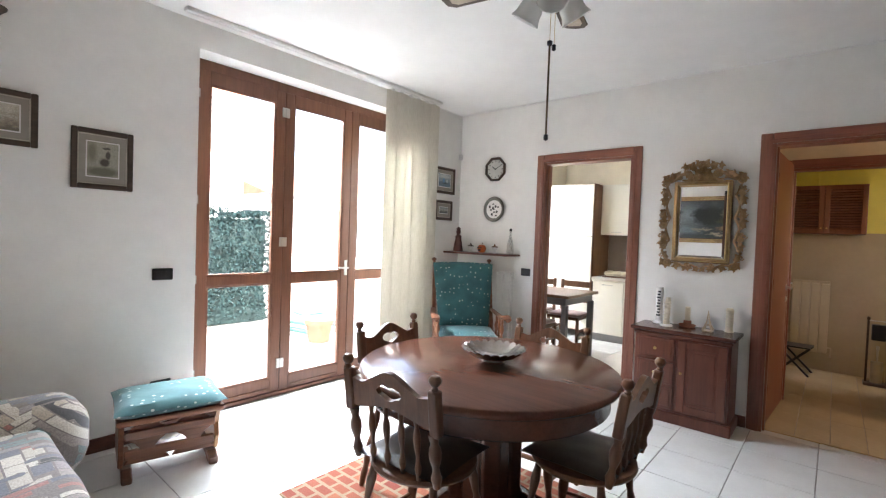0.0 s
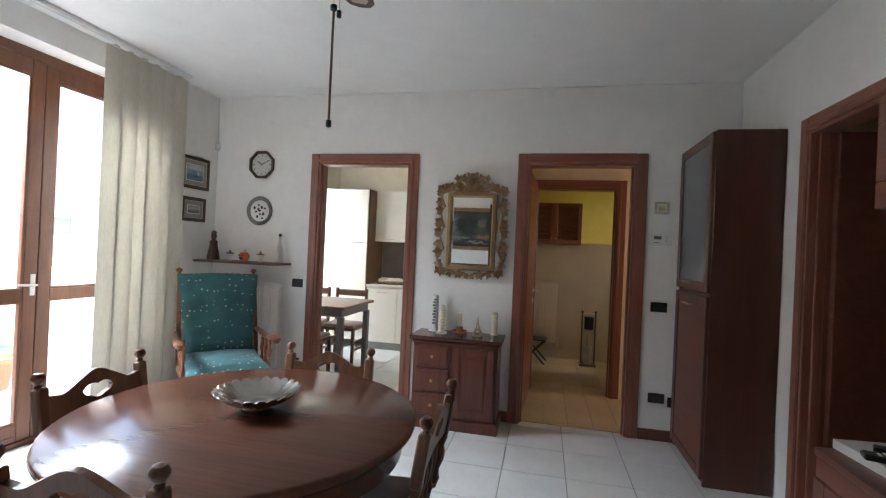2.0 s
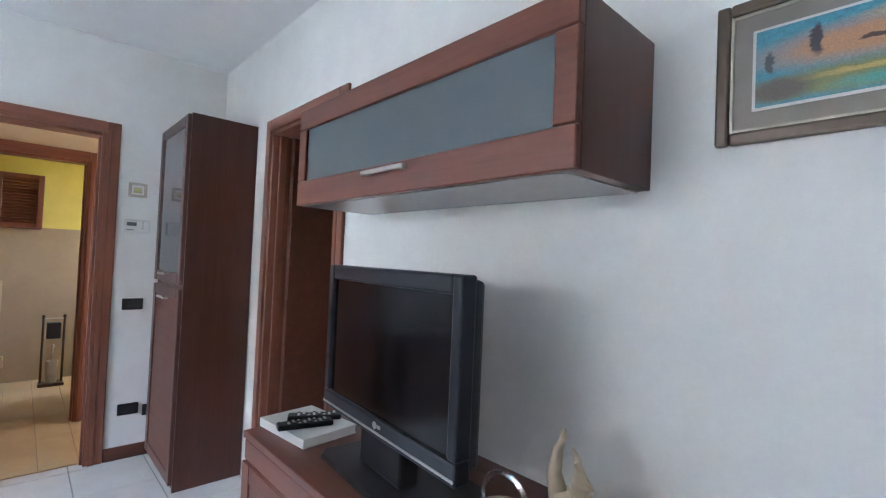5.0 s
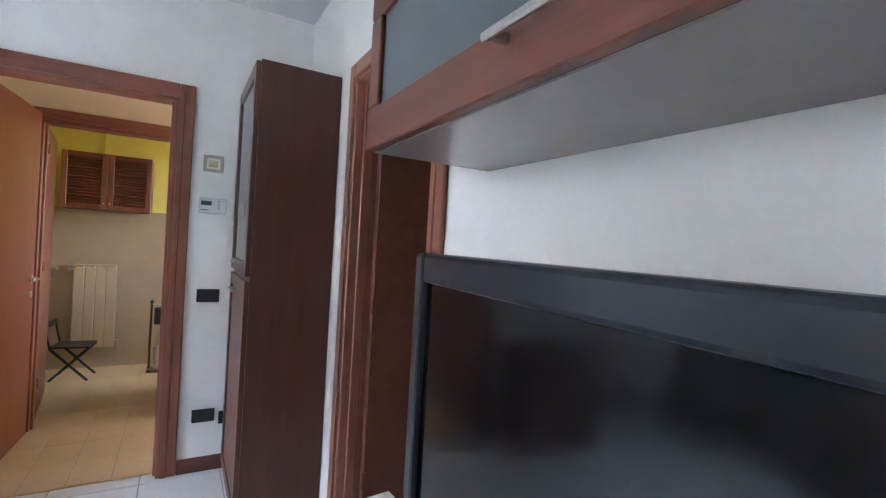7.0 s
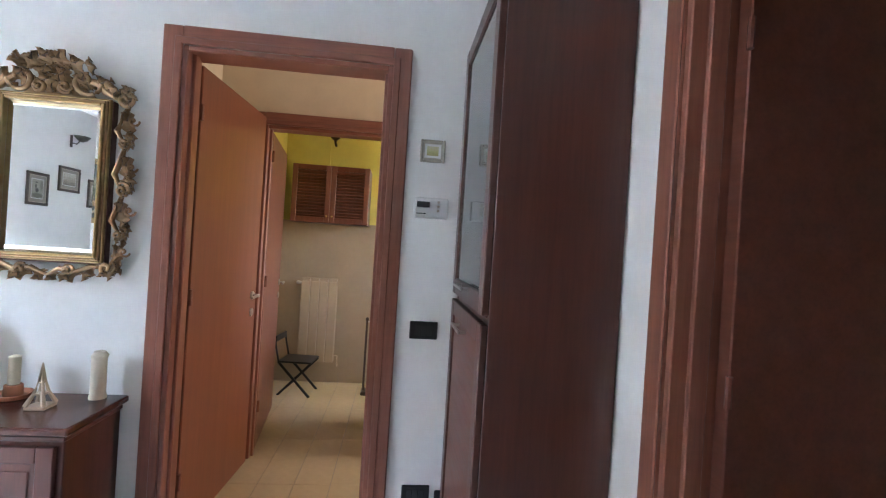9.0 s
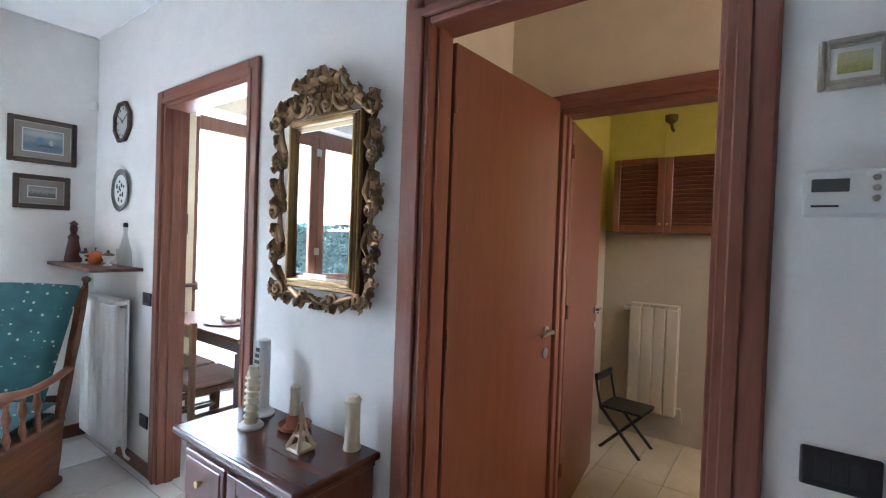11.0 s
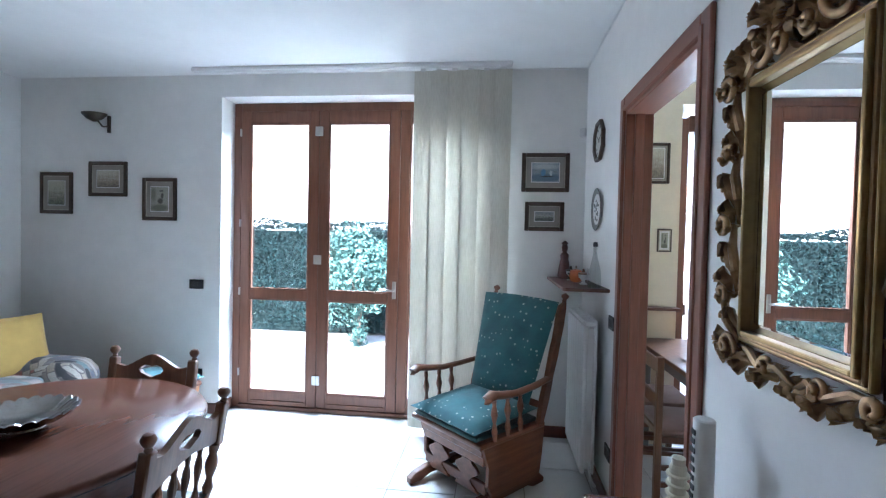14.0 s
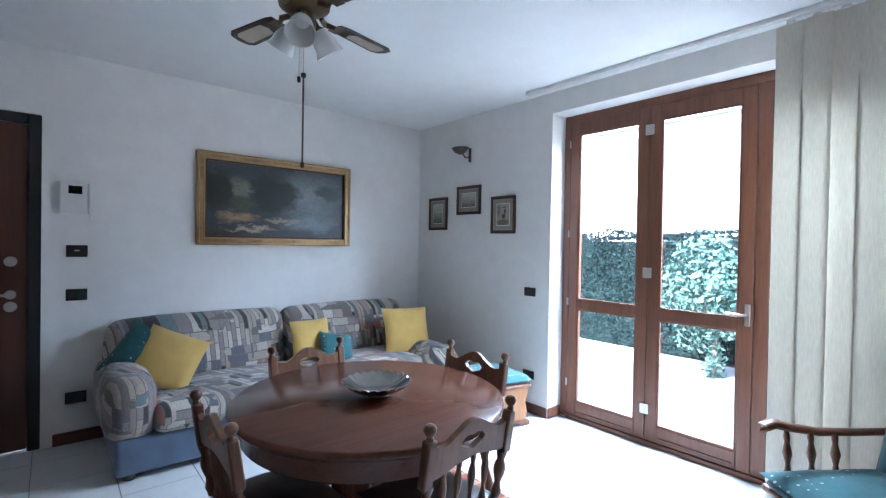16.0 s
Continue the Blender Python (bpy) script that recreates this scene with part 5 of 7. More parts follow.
for k, (y, w, off) in enumerate(((-0.058, 0.012, 0.0), (-0.050, 0.010, 0.012), (-0.046, 0.008, 0.022))):
    bm = B()
    x0, z0 = GX + off, GZ + off
    for a, b in (((-x0 - w, y, -z0 - w), (-x0, -0.03, z0 + w)), ((x0, y, -z0 - w), (x0 + w, -0.03, z0 + w)), ((-x0, y + 0.0005, z0), (x0, -0.03, z0 + w)), ((-x0, y + 0.0005, -z0 - w), (x0, -0.03, -z0))):
        box(bm, a, b, 0.004, 2)
    part("moulding", bm, M_GILT if k != 1 else M_GOLD, mi)


def acanthus(bm, length, width, curl):
    """A ribbed leaf that rises from the origin along +z and curls forward, towards -y, at its tip."""
    rows, n = 9, 6
    front = []
    for i in range(rows + 1):
        s = i / rows
        a = curl * s * s
        zc = length * (math.sin(a) / max(curl, 0.01) if curl > 0.05 else s) if False else length * s * (1 - 0.35 * s * s)
        yc = -0.012 - 0.045 * math.sin(min(1.0, s) * math.pi * 0.62) - curl * 0.022 * s ** 3
        if s > 0.86:
            zc -= (s - 0.86) * length * 1.3
        lobes = 1 + 0.46 * math.sin(s * math.pi * 7)
        w = width * (math.sin(math.pi * (0.12 + 0.86 * s)) ** 0.8) * lobes
        row = []
        for j in range(-n // 2, n // 2 + 1):
            u = j / (n / 2)
            row.append(bm.verts.new((u * w, yc + 0.016 * u * u * (1.2 - s) + 0.010 * math.cos(u * math.pi * 3), zc + 0.010 * abs(u) * math.cos(s * 9))))
        front.append(row)
    for a, b in zip(front, front[1:]):
        for k in range(n):
            bm.faces.new((a[k], a[k + 1], b[k + 1], b[k]))
    return bm


def thick(bm, t=0.006):
    """Gives a sheet a back, t behind its face along y."""
    front, back = list(bm.faces), {}
    for v in list(bm.verts):
        back[v] = bm.verts.new((v.co.x * 0.94, v.co.y + t, v.co.z))
    rim = [e for e in bm.edges if len(e.link_faces) == 1]
    for f in front:
        bm.faces.new([back[v] for v in reversed(f.verts)])
    for e in rim:
        p, q = e.verts
        bm.faces.new((p, q, back[q], back[p]))
    bmesh.ops.recalc_face_normals(bm, faces=bm.faces)
    return bm


def mesh_of(name, bm, mat):
    me = bpy.data.meshes.new(name)
    bm.to_mesh(me)
    bm.free()
    me.materials.append(mat)
    for p in me.polygons:
        p.use_smooth = True
    return me


def spiral(bm, r, turns, rad, y=-0.03, grow=1.0):
    pts, rr = [], []
    n = int(26 * turns)
    for k in range(n + 1):
        s = k / n
        a = s * turns * 2 * math.pi
        q = r * (0.16 + 0.84 * s)
        pts.append((q * math.cos(a), y - 0.02 * (1 - s), q * math.sin(a)))
        rr.append(rad * (0.8 + 0.5 * math.sin(s * math.pi)))
    return tube(bm, pts, rr, 7)


LEAFS = [mesh_of("acanthus_leaf", thick(acanthus(B(), 0.105, 0.034, 0.8)), M_GOLD), mesh_of("acanthus_leaf", thick(acanthus(B(), 0.145, 0.042, 1.2)), M_GOLD), mesh_of("acanthus_leaf", thick(acanthus(B(), 0.07, 0.026, 0.6)), M_GOLD)]
SCROLL = [mesh_of("scroll", spiral(B(), 0.032, 1.6, 0.0075), M_GOLD), mesh_of("scroll", spiral(B(), 0.045, 1.4, 0.009), M_GOLD)]


def carve(me, x, z, turn, size=1.0, flip=1, y=0.0):
    ob = new(me.name.split(".")[0], me)
    ob.parent = mi
    ob.matrix_basis = pose(x, y, z, 0, turn, 0) @ Matrix.Diagonal((size * flip, size, size, 1))
    return ob


def stem(pts, r, y=-0.032):
    n = len(pts)
    part("carved_stem", tube(B(), [(x, y - 0.012 * math.sin(math.pi * k / (n - 1)), z) for k, (x, z) in enumerate(pts)], [r * (0.55 + 0.6 * math.sin(math.pi * k / (n - 1))) for k in range(n)], 8), M_GOLD, mi, smooth=True)


random.seed(7)


def clump(x, z, heads, s, y=0.0, scroll=1, size=1.0):
    """A spray of leaves round a scroll."""
    for k, t in enumerate(heads):
        carve(LEAFS[(1, 0, 2, 0)[k % 4]], s * x, z, s * t, size * random.uniform(0.78, 1.0), s, y - 0.010 - 0.010 * (k % 3))
    carve(SCROLL[scroll], s * (x + 0.012), z, s * random.uniform(0, 300), size * 0.95, s, y - 0.032)


LONG = mesh_of("long_leaf", thick(acanthus(B(), 0.21, 0.027, 0.7)), M_GOLD)
CURL = mesh_of("curl", spiral(B(), 0.024, 1.2, 0.006), M_GOLD)
for s in (-1, 1):
    # four sprays down each side, joined by long tapering leaves and thin curling stems
    for x, z, heads, scroll, size in ((0.250, 0.315, (15, 60, 105, -35), 1, 0.78), (0.252, 0.150, (40, 85, 130), 0, 0.70), (0.258, -0.030, (35, 80, 128), 1, 0.72), (0.252, -0.205, (45, 88, 135), 0, 0.70), (0.218, -0.335, (85, 130, 175), 1, 0.74)):
        clump(x, z, heads, s, 0.0, scroll, size)
    for x, z, t, size in ((0.262, 0.165, 4, 0.80), (0.268, -0.015, 5, 0.86), (0.262, -0.190, 2, 0.84), (0.240, -0.330, 12, 0.66)):
        carve(LONG, s * x, z, s * t, size, s, -0.006)
    for x, z, t, size in ((0.286, 0.24, 60, 0.8), (0.290, 0.06, 75, 0.8), (0.292, -0.11, 70, 0.85), (0.280, -0.27, 80, 0.8)):
        carve(CURL, s * x, z, s * t, size, s, -0.012)
    for pts, r in ((((0.222, -0.33), (0.258, -0.285), (0.278, -0.235), (0.256, -0.205)), 0.010), (((0.25, -0.20), (0.228, -0.15), (0.250, -0.09), (0.262, -0.03)), 0.011), (((0.25, -0.03), (0.228, 0.03), (0.250, 0.09), (0.258, 0.15)), 0.011),
                   (((0.25, 0.15), (0.228, 0.20), (0.252, 0.26), (0.268, 0.315)), 0.011), (((0.25, 0.315), (0.20, 0.335), (0.15, 0.375), (0.10, 0.385), (0.05, 0.35)), 0.013), (((0.215, -0.335), (0.16, -0.332), (0.10, -0.362), (0.05, -0.345), (0.0, -0.372)), 0.010)):
        stem([(s * x, z) for x, z in pts], r)
    # crest: an open C-scroll on each side under upright hooked leaves
    carve(mesh_of("crest_scroll", spiral(B(), 0.058, 1.15, 0.008), M_GOLD), s * 0.115, 0.372, s * 40, 1.0, s, -0.02)
    for x, z, t, L, size in ((0.165, 0.335, 20, 0, 0.85), (0.185, 0.345, 62, 2, 1.0), (0.120, 0.350, -18, 2, 1.0), (0.085, 0.345, 30, 0, 0.75), (0.050, 0.330, -35, 0, 0.9), (0.060, 0.405, 25, 0, 0.85), (0.030, 0.420, -12, 2, 1.1), (0.105, 0.420, 55, 2, 0.9), (0.020, 0.345, 12, 1, 0.75)):
        carve(LEAFS[L], s * x, z, s * t, size, s, -0.018)
    carve(SCROLL[0], s * 0.045, 0.345, s * 200, 0.8, s, -0.034)
    # lower edge
    for x, z, t, L, size in ((0.150, -0.335, 150, 2, 0.95), (0.105, -0.345, 200, 2, 0.9), (0.060, -0.345, 140, 2, 0.9), (0.020, -0.350, 175, 0, 0.6)):
        carve(LEAFS[L], s * x, z, s * t, size, s, -0.012)
    carve(SCROLL[0], s * 0.085, -0.352, s * 30, 0.75, s, -0.02)
carve(LEAFS[1], 0, 0.41, 0, 0.62, 1, -0.03)
carve(LEAFS[0], 0, 0.44, 180, 0.75, 1, -0.035)
part("crest_ground", prism(B(), [(-0.165, 0.305), (0.165, 0.305), (0.10, 0.345), (0.035, 0.40), (-0.035, 0.40), (-0.10, 0.345)], 0.020, pose(0, -0.004, 0, 90), 0.004), M_GOLD, mi)

# ---- pictures, clock, plate ----
def framed(name, m, w, h, art, label, frame_w=0.03, mat_w=0.045, frame_mat=None, category="picture", depth=0.02, mount=None):
    """A framed picture in the plane y = 0, facing -y, centred on the origin."""
    p = thing(name, m, label, category)
    bm = B()
    for a, b in (((-w / 2, -depth, -h / 2), (-w / 2 + frame_w, -0.001, h / 2)), ((w / 2 - frame_w, -depth, -h / 2), (w / 2, -0.001, h / 2)), ((-w / 2 + frame_w, -depth + 0.0005, h / 2 - frame_w), (w / 2 - frame_w, -0.001, h / 2)), ((-w / 2 + frame_w, -depth + 0.0005, -h / 2), (w / 2 - frame_w, -0.001, -h / 2 + frame_w))):
        box(bm, a, b, min(0.006, depth * 0.3), 2)
    part("frame", bm, frame_mat or M_PFRAME, p)
    iw, ih = w / 2 - frame_w, h / 2 - frame_w
    if mat_w:
        part("mount", box(B(), (-iw, -0.008, -ih), (iw, -0.002, ih)), mount or M_MAT, p)
        f = B()
        k = 0.006
        for a, b in (((-iw, -0.013, -ih), (-iw + k, -0.0075, ih)), ((iw - k, -0.013, -ih), (iw, -0.0075, ih)), ((-iw + k, -0.013, ih - k), (iw - k, -0.0075, ih)), ((-iw + k, -0.013, -ih), (iw - k, -0.0075, -ih + k))):
            box(f, a, b, 0.001)
        part("fillet", f, M_SILV, p)
        part("print_edge", box(B(), (-iw + mat_w - 0.006, -0.0095, -ih + mat_w - 0.006), (iw - mat_w + 0.006, -0.0075, ih - mat_w + 0.006)), M_PAPER, p)
    part("print", box(B(), (-iw + mat_w, -0.0115, -ih + mat_w), (iw - mat_w, -0.009, ih - mat_w)), art, p)
    return p


A_PRINT = [picture("engraving_a", [(0.0, (0.10, 0.11, 0.08)), (0.35, (0.28, 0.27, 0.20)), (0.6, (0.45, 0.43, 0.33)), (1.0, (0.55, 0.52, 0.42))], 9.0),
           picture("engraving_b", [(0.0, (0.16, 0.13, 0.10)), (0.4, (0.36, 0.30, 0.23)), (0.7, (0.50, 0.45, 0.36)), (1.0, (0.58, 0.54, 0.45))], 7.0),
           picture("engraving_c", [(0.0, (0.06, 0.07, 0.05)), (0.35, (0.20, 0.20, 0.14)), (0.55, (0.48, 0.46, 0.36)), (1.0, (0.62, 0.60, 0.50))], 6.0)]
A_SEA = landscape("seascape_print", (0.30, 0.36, 0.40), [(0.5, 0.82, 0.7, 0.22, (0.50, 0.52, 0.53), 0.6), (0.5, 0.22, 0.8, 0.26, (0.13, 0.19, 0.25), 0.4), (0.42, 0.50, 0.11, 0.24, (0.12, 0.25, 0.44), 0.4), (0.70, 0.46, 0.07, 0.18, (0.52, 0.56, 0.60), 0.4), (0.55, 0.28, 0.30, 0.05, (0.05, 0.06, 0.07), 0.5)], 0.35, 0.06, 8.0)
A_PRINT[2] = landscape("engraving_stag", (0.42, 0.40, 0.32), [(0.15, 0.70, 0.20, 0.40, (0.20, 0.19, 0.14), 0.6), (0.5, 0.14, 0.7, 0.18, (0.15, 0.14, 0.10), 0.5), (0.55, 0.42, 0.20, 0.14, (0.065, 0.055, 0.042), 0.4), (0.66, 0.64, 0.09, 0.15, (0.075, 0.065, 0.05), 0.4), (0.60, 0.84, 0.16, 0.05, (0.10, 0.09, 0.07), 0.4)], 0.35, 0.05, 9.0)
A_SEA2 = picture("harbour_print", [(0.0, (0.08, 0.09, 0.08)), (0.4, (0.20, 0.20, 0.18)), (0.55, (0.45, 0.44, 0.40)), (1.0, (0.26, 0.28, 0.30))], 7.0)
A_OIL = landscape("dark_landscape_oil", (0.057, 0.072, 0.076), [(0.66, 0.60, 0.34, 0.42, (0.228, 0.266, 0.275), 0.9), (0.22, 0.66, 0.12, 0.16, (0.228, 0.228, 0.162), 0.7), (0.72, 0.22, 0.26, 0.13, (0.19, 0.237, 0.247), 0.8), (0.46, 0.60, 0.21, 0.30, (0.027, 0.034, 0.03), 0.35),
                                                             (0.08, 0.62, 0.13, 0.30, (0.025, 0.03, 0.023), 0.4), (0.26, 0.45, 0.12, 0.12, (0.076, 0.085, 0.049), 0.5), (0.87, 0.66, 0.10, 0.13, (0.034, 0.046, 0.042), 0.4), (0.21, 0.27, 0.15, 0.10, (0.399, 0.257, 0.142), 0.6), (0.52, 0.25, 0.17, 0.035, (0.361, 0.323, 0.247), 0.7), (0.30, 0.12, 0.22, 0.035, (0.456, 0.38, 0.285), 0.7), (0.16, 0.06, 0.22, 0.05, (0.038, 0.03, 0.019), 0.5)], 0.3)
A_DUCK = landscape("marsh_sunset_print", (0.10, 0.38, 0.52), [(0.55, 0.62, 0.70, 0.30, (0.55, 0.30, 0.16), 0.6), (0.75, 0.86, 0.30, 0.10, (0.55, 0.40, 0.20), 0.7), (0.50, 0.20, 0.80, 0.22, (0.24, 0.26, 0.10), 0.5), (0.70, 0.12, 0.40, 0.10, (0.12, 0.40, 0.36), 0.6), (0.55, 0.26, 0.35, 0.05, (0.55, 0.42, 0.14), 0.6),
                                                             (0.12, 0.18, 0.22, 0.20, (0.13, 0.11, 0.08), 0.5), (0.30, 0.72, 0.035, 0.22, (0.06, 0.05, 0.06), 0.3), (0.07, 0.55, 0.03, 0.16, (0.06, 0.07, 0.07), 0.3), (0.55, 0.60, 0.07, 0.035, (0.10, 0.06, 0.05), 0.3), (0.74, 0.50, 0.08, 0.04, (0.11, 0.08, 0.05), 0.3)], 0.3, 0.05, 11.0)
A_STAMP = picture("small_yellow_print", [(0.0, (0.40, 0.36, 0.12)), (0.5, (0.55, 0.52, 0.22)), (1.0, (0.62, 0.60, 0.40))], 5.0)
framed("picture", pose(XW, -4.285, 1.765, 0, 0, 90), 0.30, 0.345, A_PRINT[0], "small engraving in a dark wooden frame with grey mount")
framed("picture", pose(XW, -3.815, 1.885, 0, 0, 90), 0.345, 0.285, A_PRINT[1], "small sepia engraving in a dark wooden frame")
framed("picture", pose(XW, -3.355, 1.725, 0, 0, 90), 0.30, 0.345, A_PRINT[2], "engraving of a stag in a dark wooden frame")
framed("picture", pose(XW, -0.288, 1.96, 0, 0, 90), 0.345, 0.285, A_SEA, "small blue seascape in a dark wooden frame")
framed("picture", pose(XW, -0.288, 1.637, 0, 0, 90), 0.285, 0.215, A_SEA2, "small grey harbour view in a dark frame")
oil = framed("painting", pose(-2.864, YS, 1.79, 0, 0, 180), 1.385, 0.768, A_OIL, "large dark landscape oil painting in a gilt frame", 0.064, 0.0, M_GOLD, "painting", 0.038)
for inset, w, y in ((0.012, 0.012, -0.046), (0.050, 0.014, -0.043)):
    bx, bz = 1.385 / 2 - inset, 0.768 / 2 - inset
    bm = B()
    for a, b in (((-bx, y, -bz), (-bx + w, -0.034, bz)), ((bx - w, y, -bz), (bx, -0.034, bz)), ((-bx + w, y + 0.0005, bz - w), (bx - w, -0.034, bz)), ((-bx + w, y + 0.0005, -bz), (bx - w, -0.034, -bz + w))):
        box(bm, a, b, 0.004, 2)
    part("gilt_bead", bm, M_GILT, oil, "bright gilt bead")
bx, bz, w = 1.385 / 2 - 0.0635, 0.768 / 2 - 0.0635, 0.012
bm = B()
for a, b in (((-bx, -0.030, -bz), (-bx + w, -0.0118, bz)), ((bx - w, -0.030, -bz), (bx, -0.0118, bz)), ((-bx + w, -0.0295, bz - w), (bx - w, -0.0118, bz)), ((-bx + w, -0.0295, -bz), (bx - w, -0.0118, -bz + w))):
    box(bm, a, b, 0.003)
part("slip", bm, M_DARKRED, oil, "dark red inner slip")
framed("picture", pose(0, -3.545, 1.80, 0, 0, -90), 0.46, 0.295, A_DUCK, "colourful marsh sunset print in a bronze frame", 0.026, 0.045, plain("bronze_frame", (0.15, 0.11, 0.08), 0.35, 0.4, vary=0.2))
part_ = framed("picture", pose(-0.526, 0, 1.772, 0, 0, 0), 0.105, 0.095, A_STAMP, "tiny square yellow print in a silver frame", 0.012, 0.016, M_SILV, "picture", 0.015, M_PAPER)

ck = thing("wall_clock", pose(-3.968, 0, 2.089), "octagonal dark wooden wall clock with a pale dial", "clock")
oc = lambda r: [(r * math.cos(math.pi / 8 + k * math.pi / 4), r * math.sin(math.pi / 8 + k * math.pi / 4)) for k in range(8)]
bm = lathe(B(), [(0.126, 0.001), (0.134, 0.006), (0.134, 0.024), (0.126, 0.028), (0.112, 0.024), (0.108, 0.009)], pose(0, 0, 0, 90) @ pose(0, 0, 0, 0, 0, 22.5), 8)
part("case", bm, M_PFRAME, ck)
part("dial", prism(B(), oc(0.110), 0.010, pose(0, 0, 0, 90)), plain("ivory_dial", (0.55, 0.54, 0.50), 0.4, vary=0.08), ck, "pale grey dial")
for k in range(12):
    part("hour_mark", box(B(), (-0.003, -0.0125, 0.078), (0.003, -0.010, 0.092), 0, 1, pose(0, 0, 0, 0, k * 30)), M_BLACK, ck)
part("hour_hand", box(B(), (-0.004, -0.0145, -0.01), (0.004, -0.0128, 0.055), 0, 1, pose(0, 0, 0, 0, -55)), M_BLACK, ck)
part("minute_hand", box(B(), (-0.003, -0.0165, -0.012), (0.003, -0.0148, 0.080), 0, 1, pose(0, 0, 0, 0, 62)), M_BLACK, ck)

pl = thing("wall_plate", pose(-3.965, 0, 1.662), "round pewter-rimmed decorative plate hung on the wall", "plate")
part("rim", lathe(B(), [(0.06, 0.002), (0.128, 0.014), (0.134, 0.020), (0.130, 0.024), (0.098, 0.016), (0.06, 0.010)], pose(0, 0, 0, 90), 32), plain("dark_pewter", (0.20, 0.19, 0.17), 0.35, 0.7, vary=0.3), pl, smooth=True)
part("centre", lathe(B(), [(0.0, 0.002), (0.097, 0.002), (0.097, 0.0165), (0.0, 0.0175)], pose(0, 0, 0, 90), 32), M_PAPER, pl, "white ceramic centre", True)
for k in range(11):
    a = k * 2.4
    r = 0.016 * k ** 0.55
    part("painted_leaf", lathe(B(), [(0.013, 0.0172), (0.011, 0.0188), (0.0, 0.019)], pose(r * 1.1 * math.cos(a), 0, r * 1.1 * math.sin(a) * 1.2, 90), 9, 1.0, 0.7 + 0.5 * (k % 2)), M_BLACK, pl)

# ---- corner shelf with ornaments ----
SZ = 1.195
tagged(part("corner_shelf", prism(B(), [(XW, -0.001), (XW, -0.255), (-3.66, -0.255), (-3.635, -0.24), (-3.63, -0.001)], 0.02, pose(0, 0, SZ - 0.02), 0.003), M_BASE), "narrow dark wooden corner shelf above the radiator", "shelf")
fg = thing("figurine", pose(-4.33, -0.15, SZ), "dark red clay figurine of a robed figure", "figurine")
part("figurine_body", lathe(B(), [(0.055, 0.0), (0.058, 0.02), (0.045, 0.09), (0.034, 0.14), (0.038, 0.165), (0.018, 0.185), (0.024, 0.20), (0.027, 0.22), (0.02, 0.24), (0.032, 0.245), (0.014, 0.262), (0.0, 0.27)], None, 14, 1.0, 0.8), M_DARKRED, fg, smooth=True)
pk = thing("pumpkin_ornament", pose(-4.03, -0.12, SZ), "small orange ceramic pumpkin lantern", "ornament")
bm = B()
lathe(bm, [(0.020, 0.0), (0.036, 0.008), (0.048, 0.032), (0.048, 0.052), (0.036, 0.078), (0.012, 0.084), (0.0, 0.080)], None, 24)
for v in bm.verts:
    a = math.atan2(v.co.y, v.co.x)
    f = 1 - 0.10 * abs(math.cos(a * 4))
    v.co.x *= f
    v.co.y *= f
part("body", bm, M_PUMPKIN, pk, smooth=True)
part("stalk", tube(B(), [(0, 0, 0.078), (0.004, 0, 0.095), (0.010, 0, 0.104)], [0.007, 0.005, 0.005], 7), M_BARK, pk, smooth=True)
for x, z, s in ((-0.016, 0.054, 0.010), (0.018, 0.054, 0.010), (0.0, 0.028, 0.016)):
    part("carved_hole", box(B(), (x - s, -0.049, z - s * 0.55), (x + s, -0.040, z + s * 0.55), 0.003), M_BLACK, pk)


def egg_cup(m, label, tint):
    e = thing("ceramic_cup", m, label, "ornament", "shelf cups")
    part("cup", lathe(B(), [(0.022, 0.0), (0.024, 0.006), (0.010, 0.014), (0.010, 0.026), (0.028, 0.044), (0.032, 0.062), (0.026, 0.062), (0.0, 0.04)], None, 16), M_WHITE, e, smooth=True)
    part("lid", lathe(B(), [(0.033, 0.0625), (0.034, 0.070), (0.010, 0.078), (0.006, 0.095), (0.0, 0.098)], None, 16), tint, e, "dark lid", True)


egg_cup(pose(-4.17, -0.13, SZ), "small white footed cup with a dark lid", M_PFRAME)
egg_cup(pose(-3.88, -0.10, SZ), "small white footed cup with a brown lid", M_CHAIR)
bt = thing("glass_bottle", pose(-3.71, -0.07, SZ), "slim clear glass bottle with a black stopper", "bottle")
gb = part("bottle_body", lathe(B(), [(0.036, 0.0), (0.038, 0.01), (0.034, 0.09), (0.020, 0.15), (0.011, 0.19), (0.011, 0.235), (0.0, 0.235)], None, 16), glass("bottle_glass", (0.86, 0.88, 0.87), 0.12, 0.02), bt, smooth=True)
part("stopper", lathe(B(), [(0.012, 0.2355), (0.014, 0.245), (0.011, 0.262), (0.0, 0.264)], None, 12), M_BLACK, bt, smooth=True)
part("label", box(B(), (-0.016, -0.040, 0.04), (0.016, -0.037, 0.11), 0.001), M_STEEL, bt)
sn = thing("alarm_sensor", pose(-4.44, -0.02, 2.25, 0, 0, 45), "small white motion detector in the corner", "sensor")
part("case", box(B(), (-0.022, -0.03, -0.032), (0.022, 0.006, 0.032), 0.010, 2), M_WHITE, sn)
part("lens", lathe(B(), [(0.016, 0.0), (0.014, 0.006), (0.0, 0.010)], pose(0, -0.03, -0.008, 90), 12), M_RAD, sn, smooth=True)

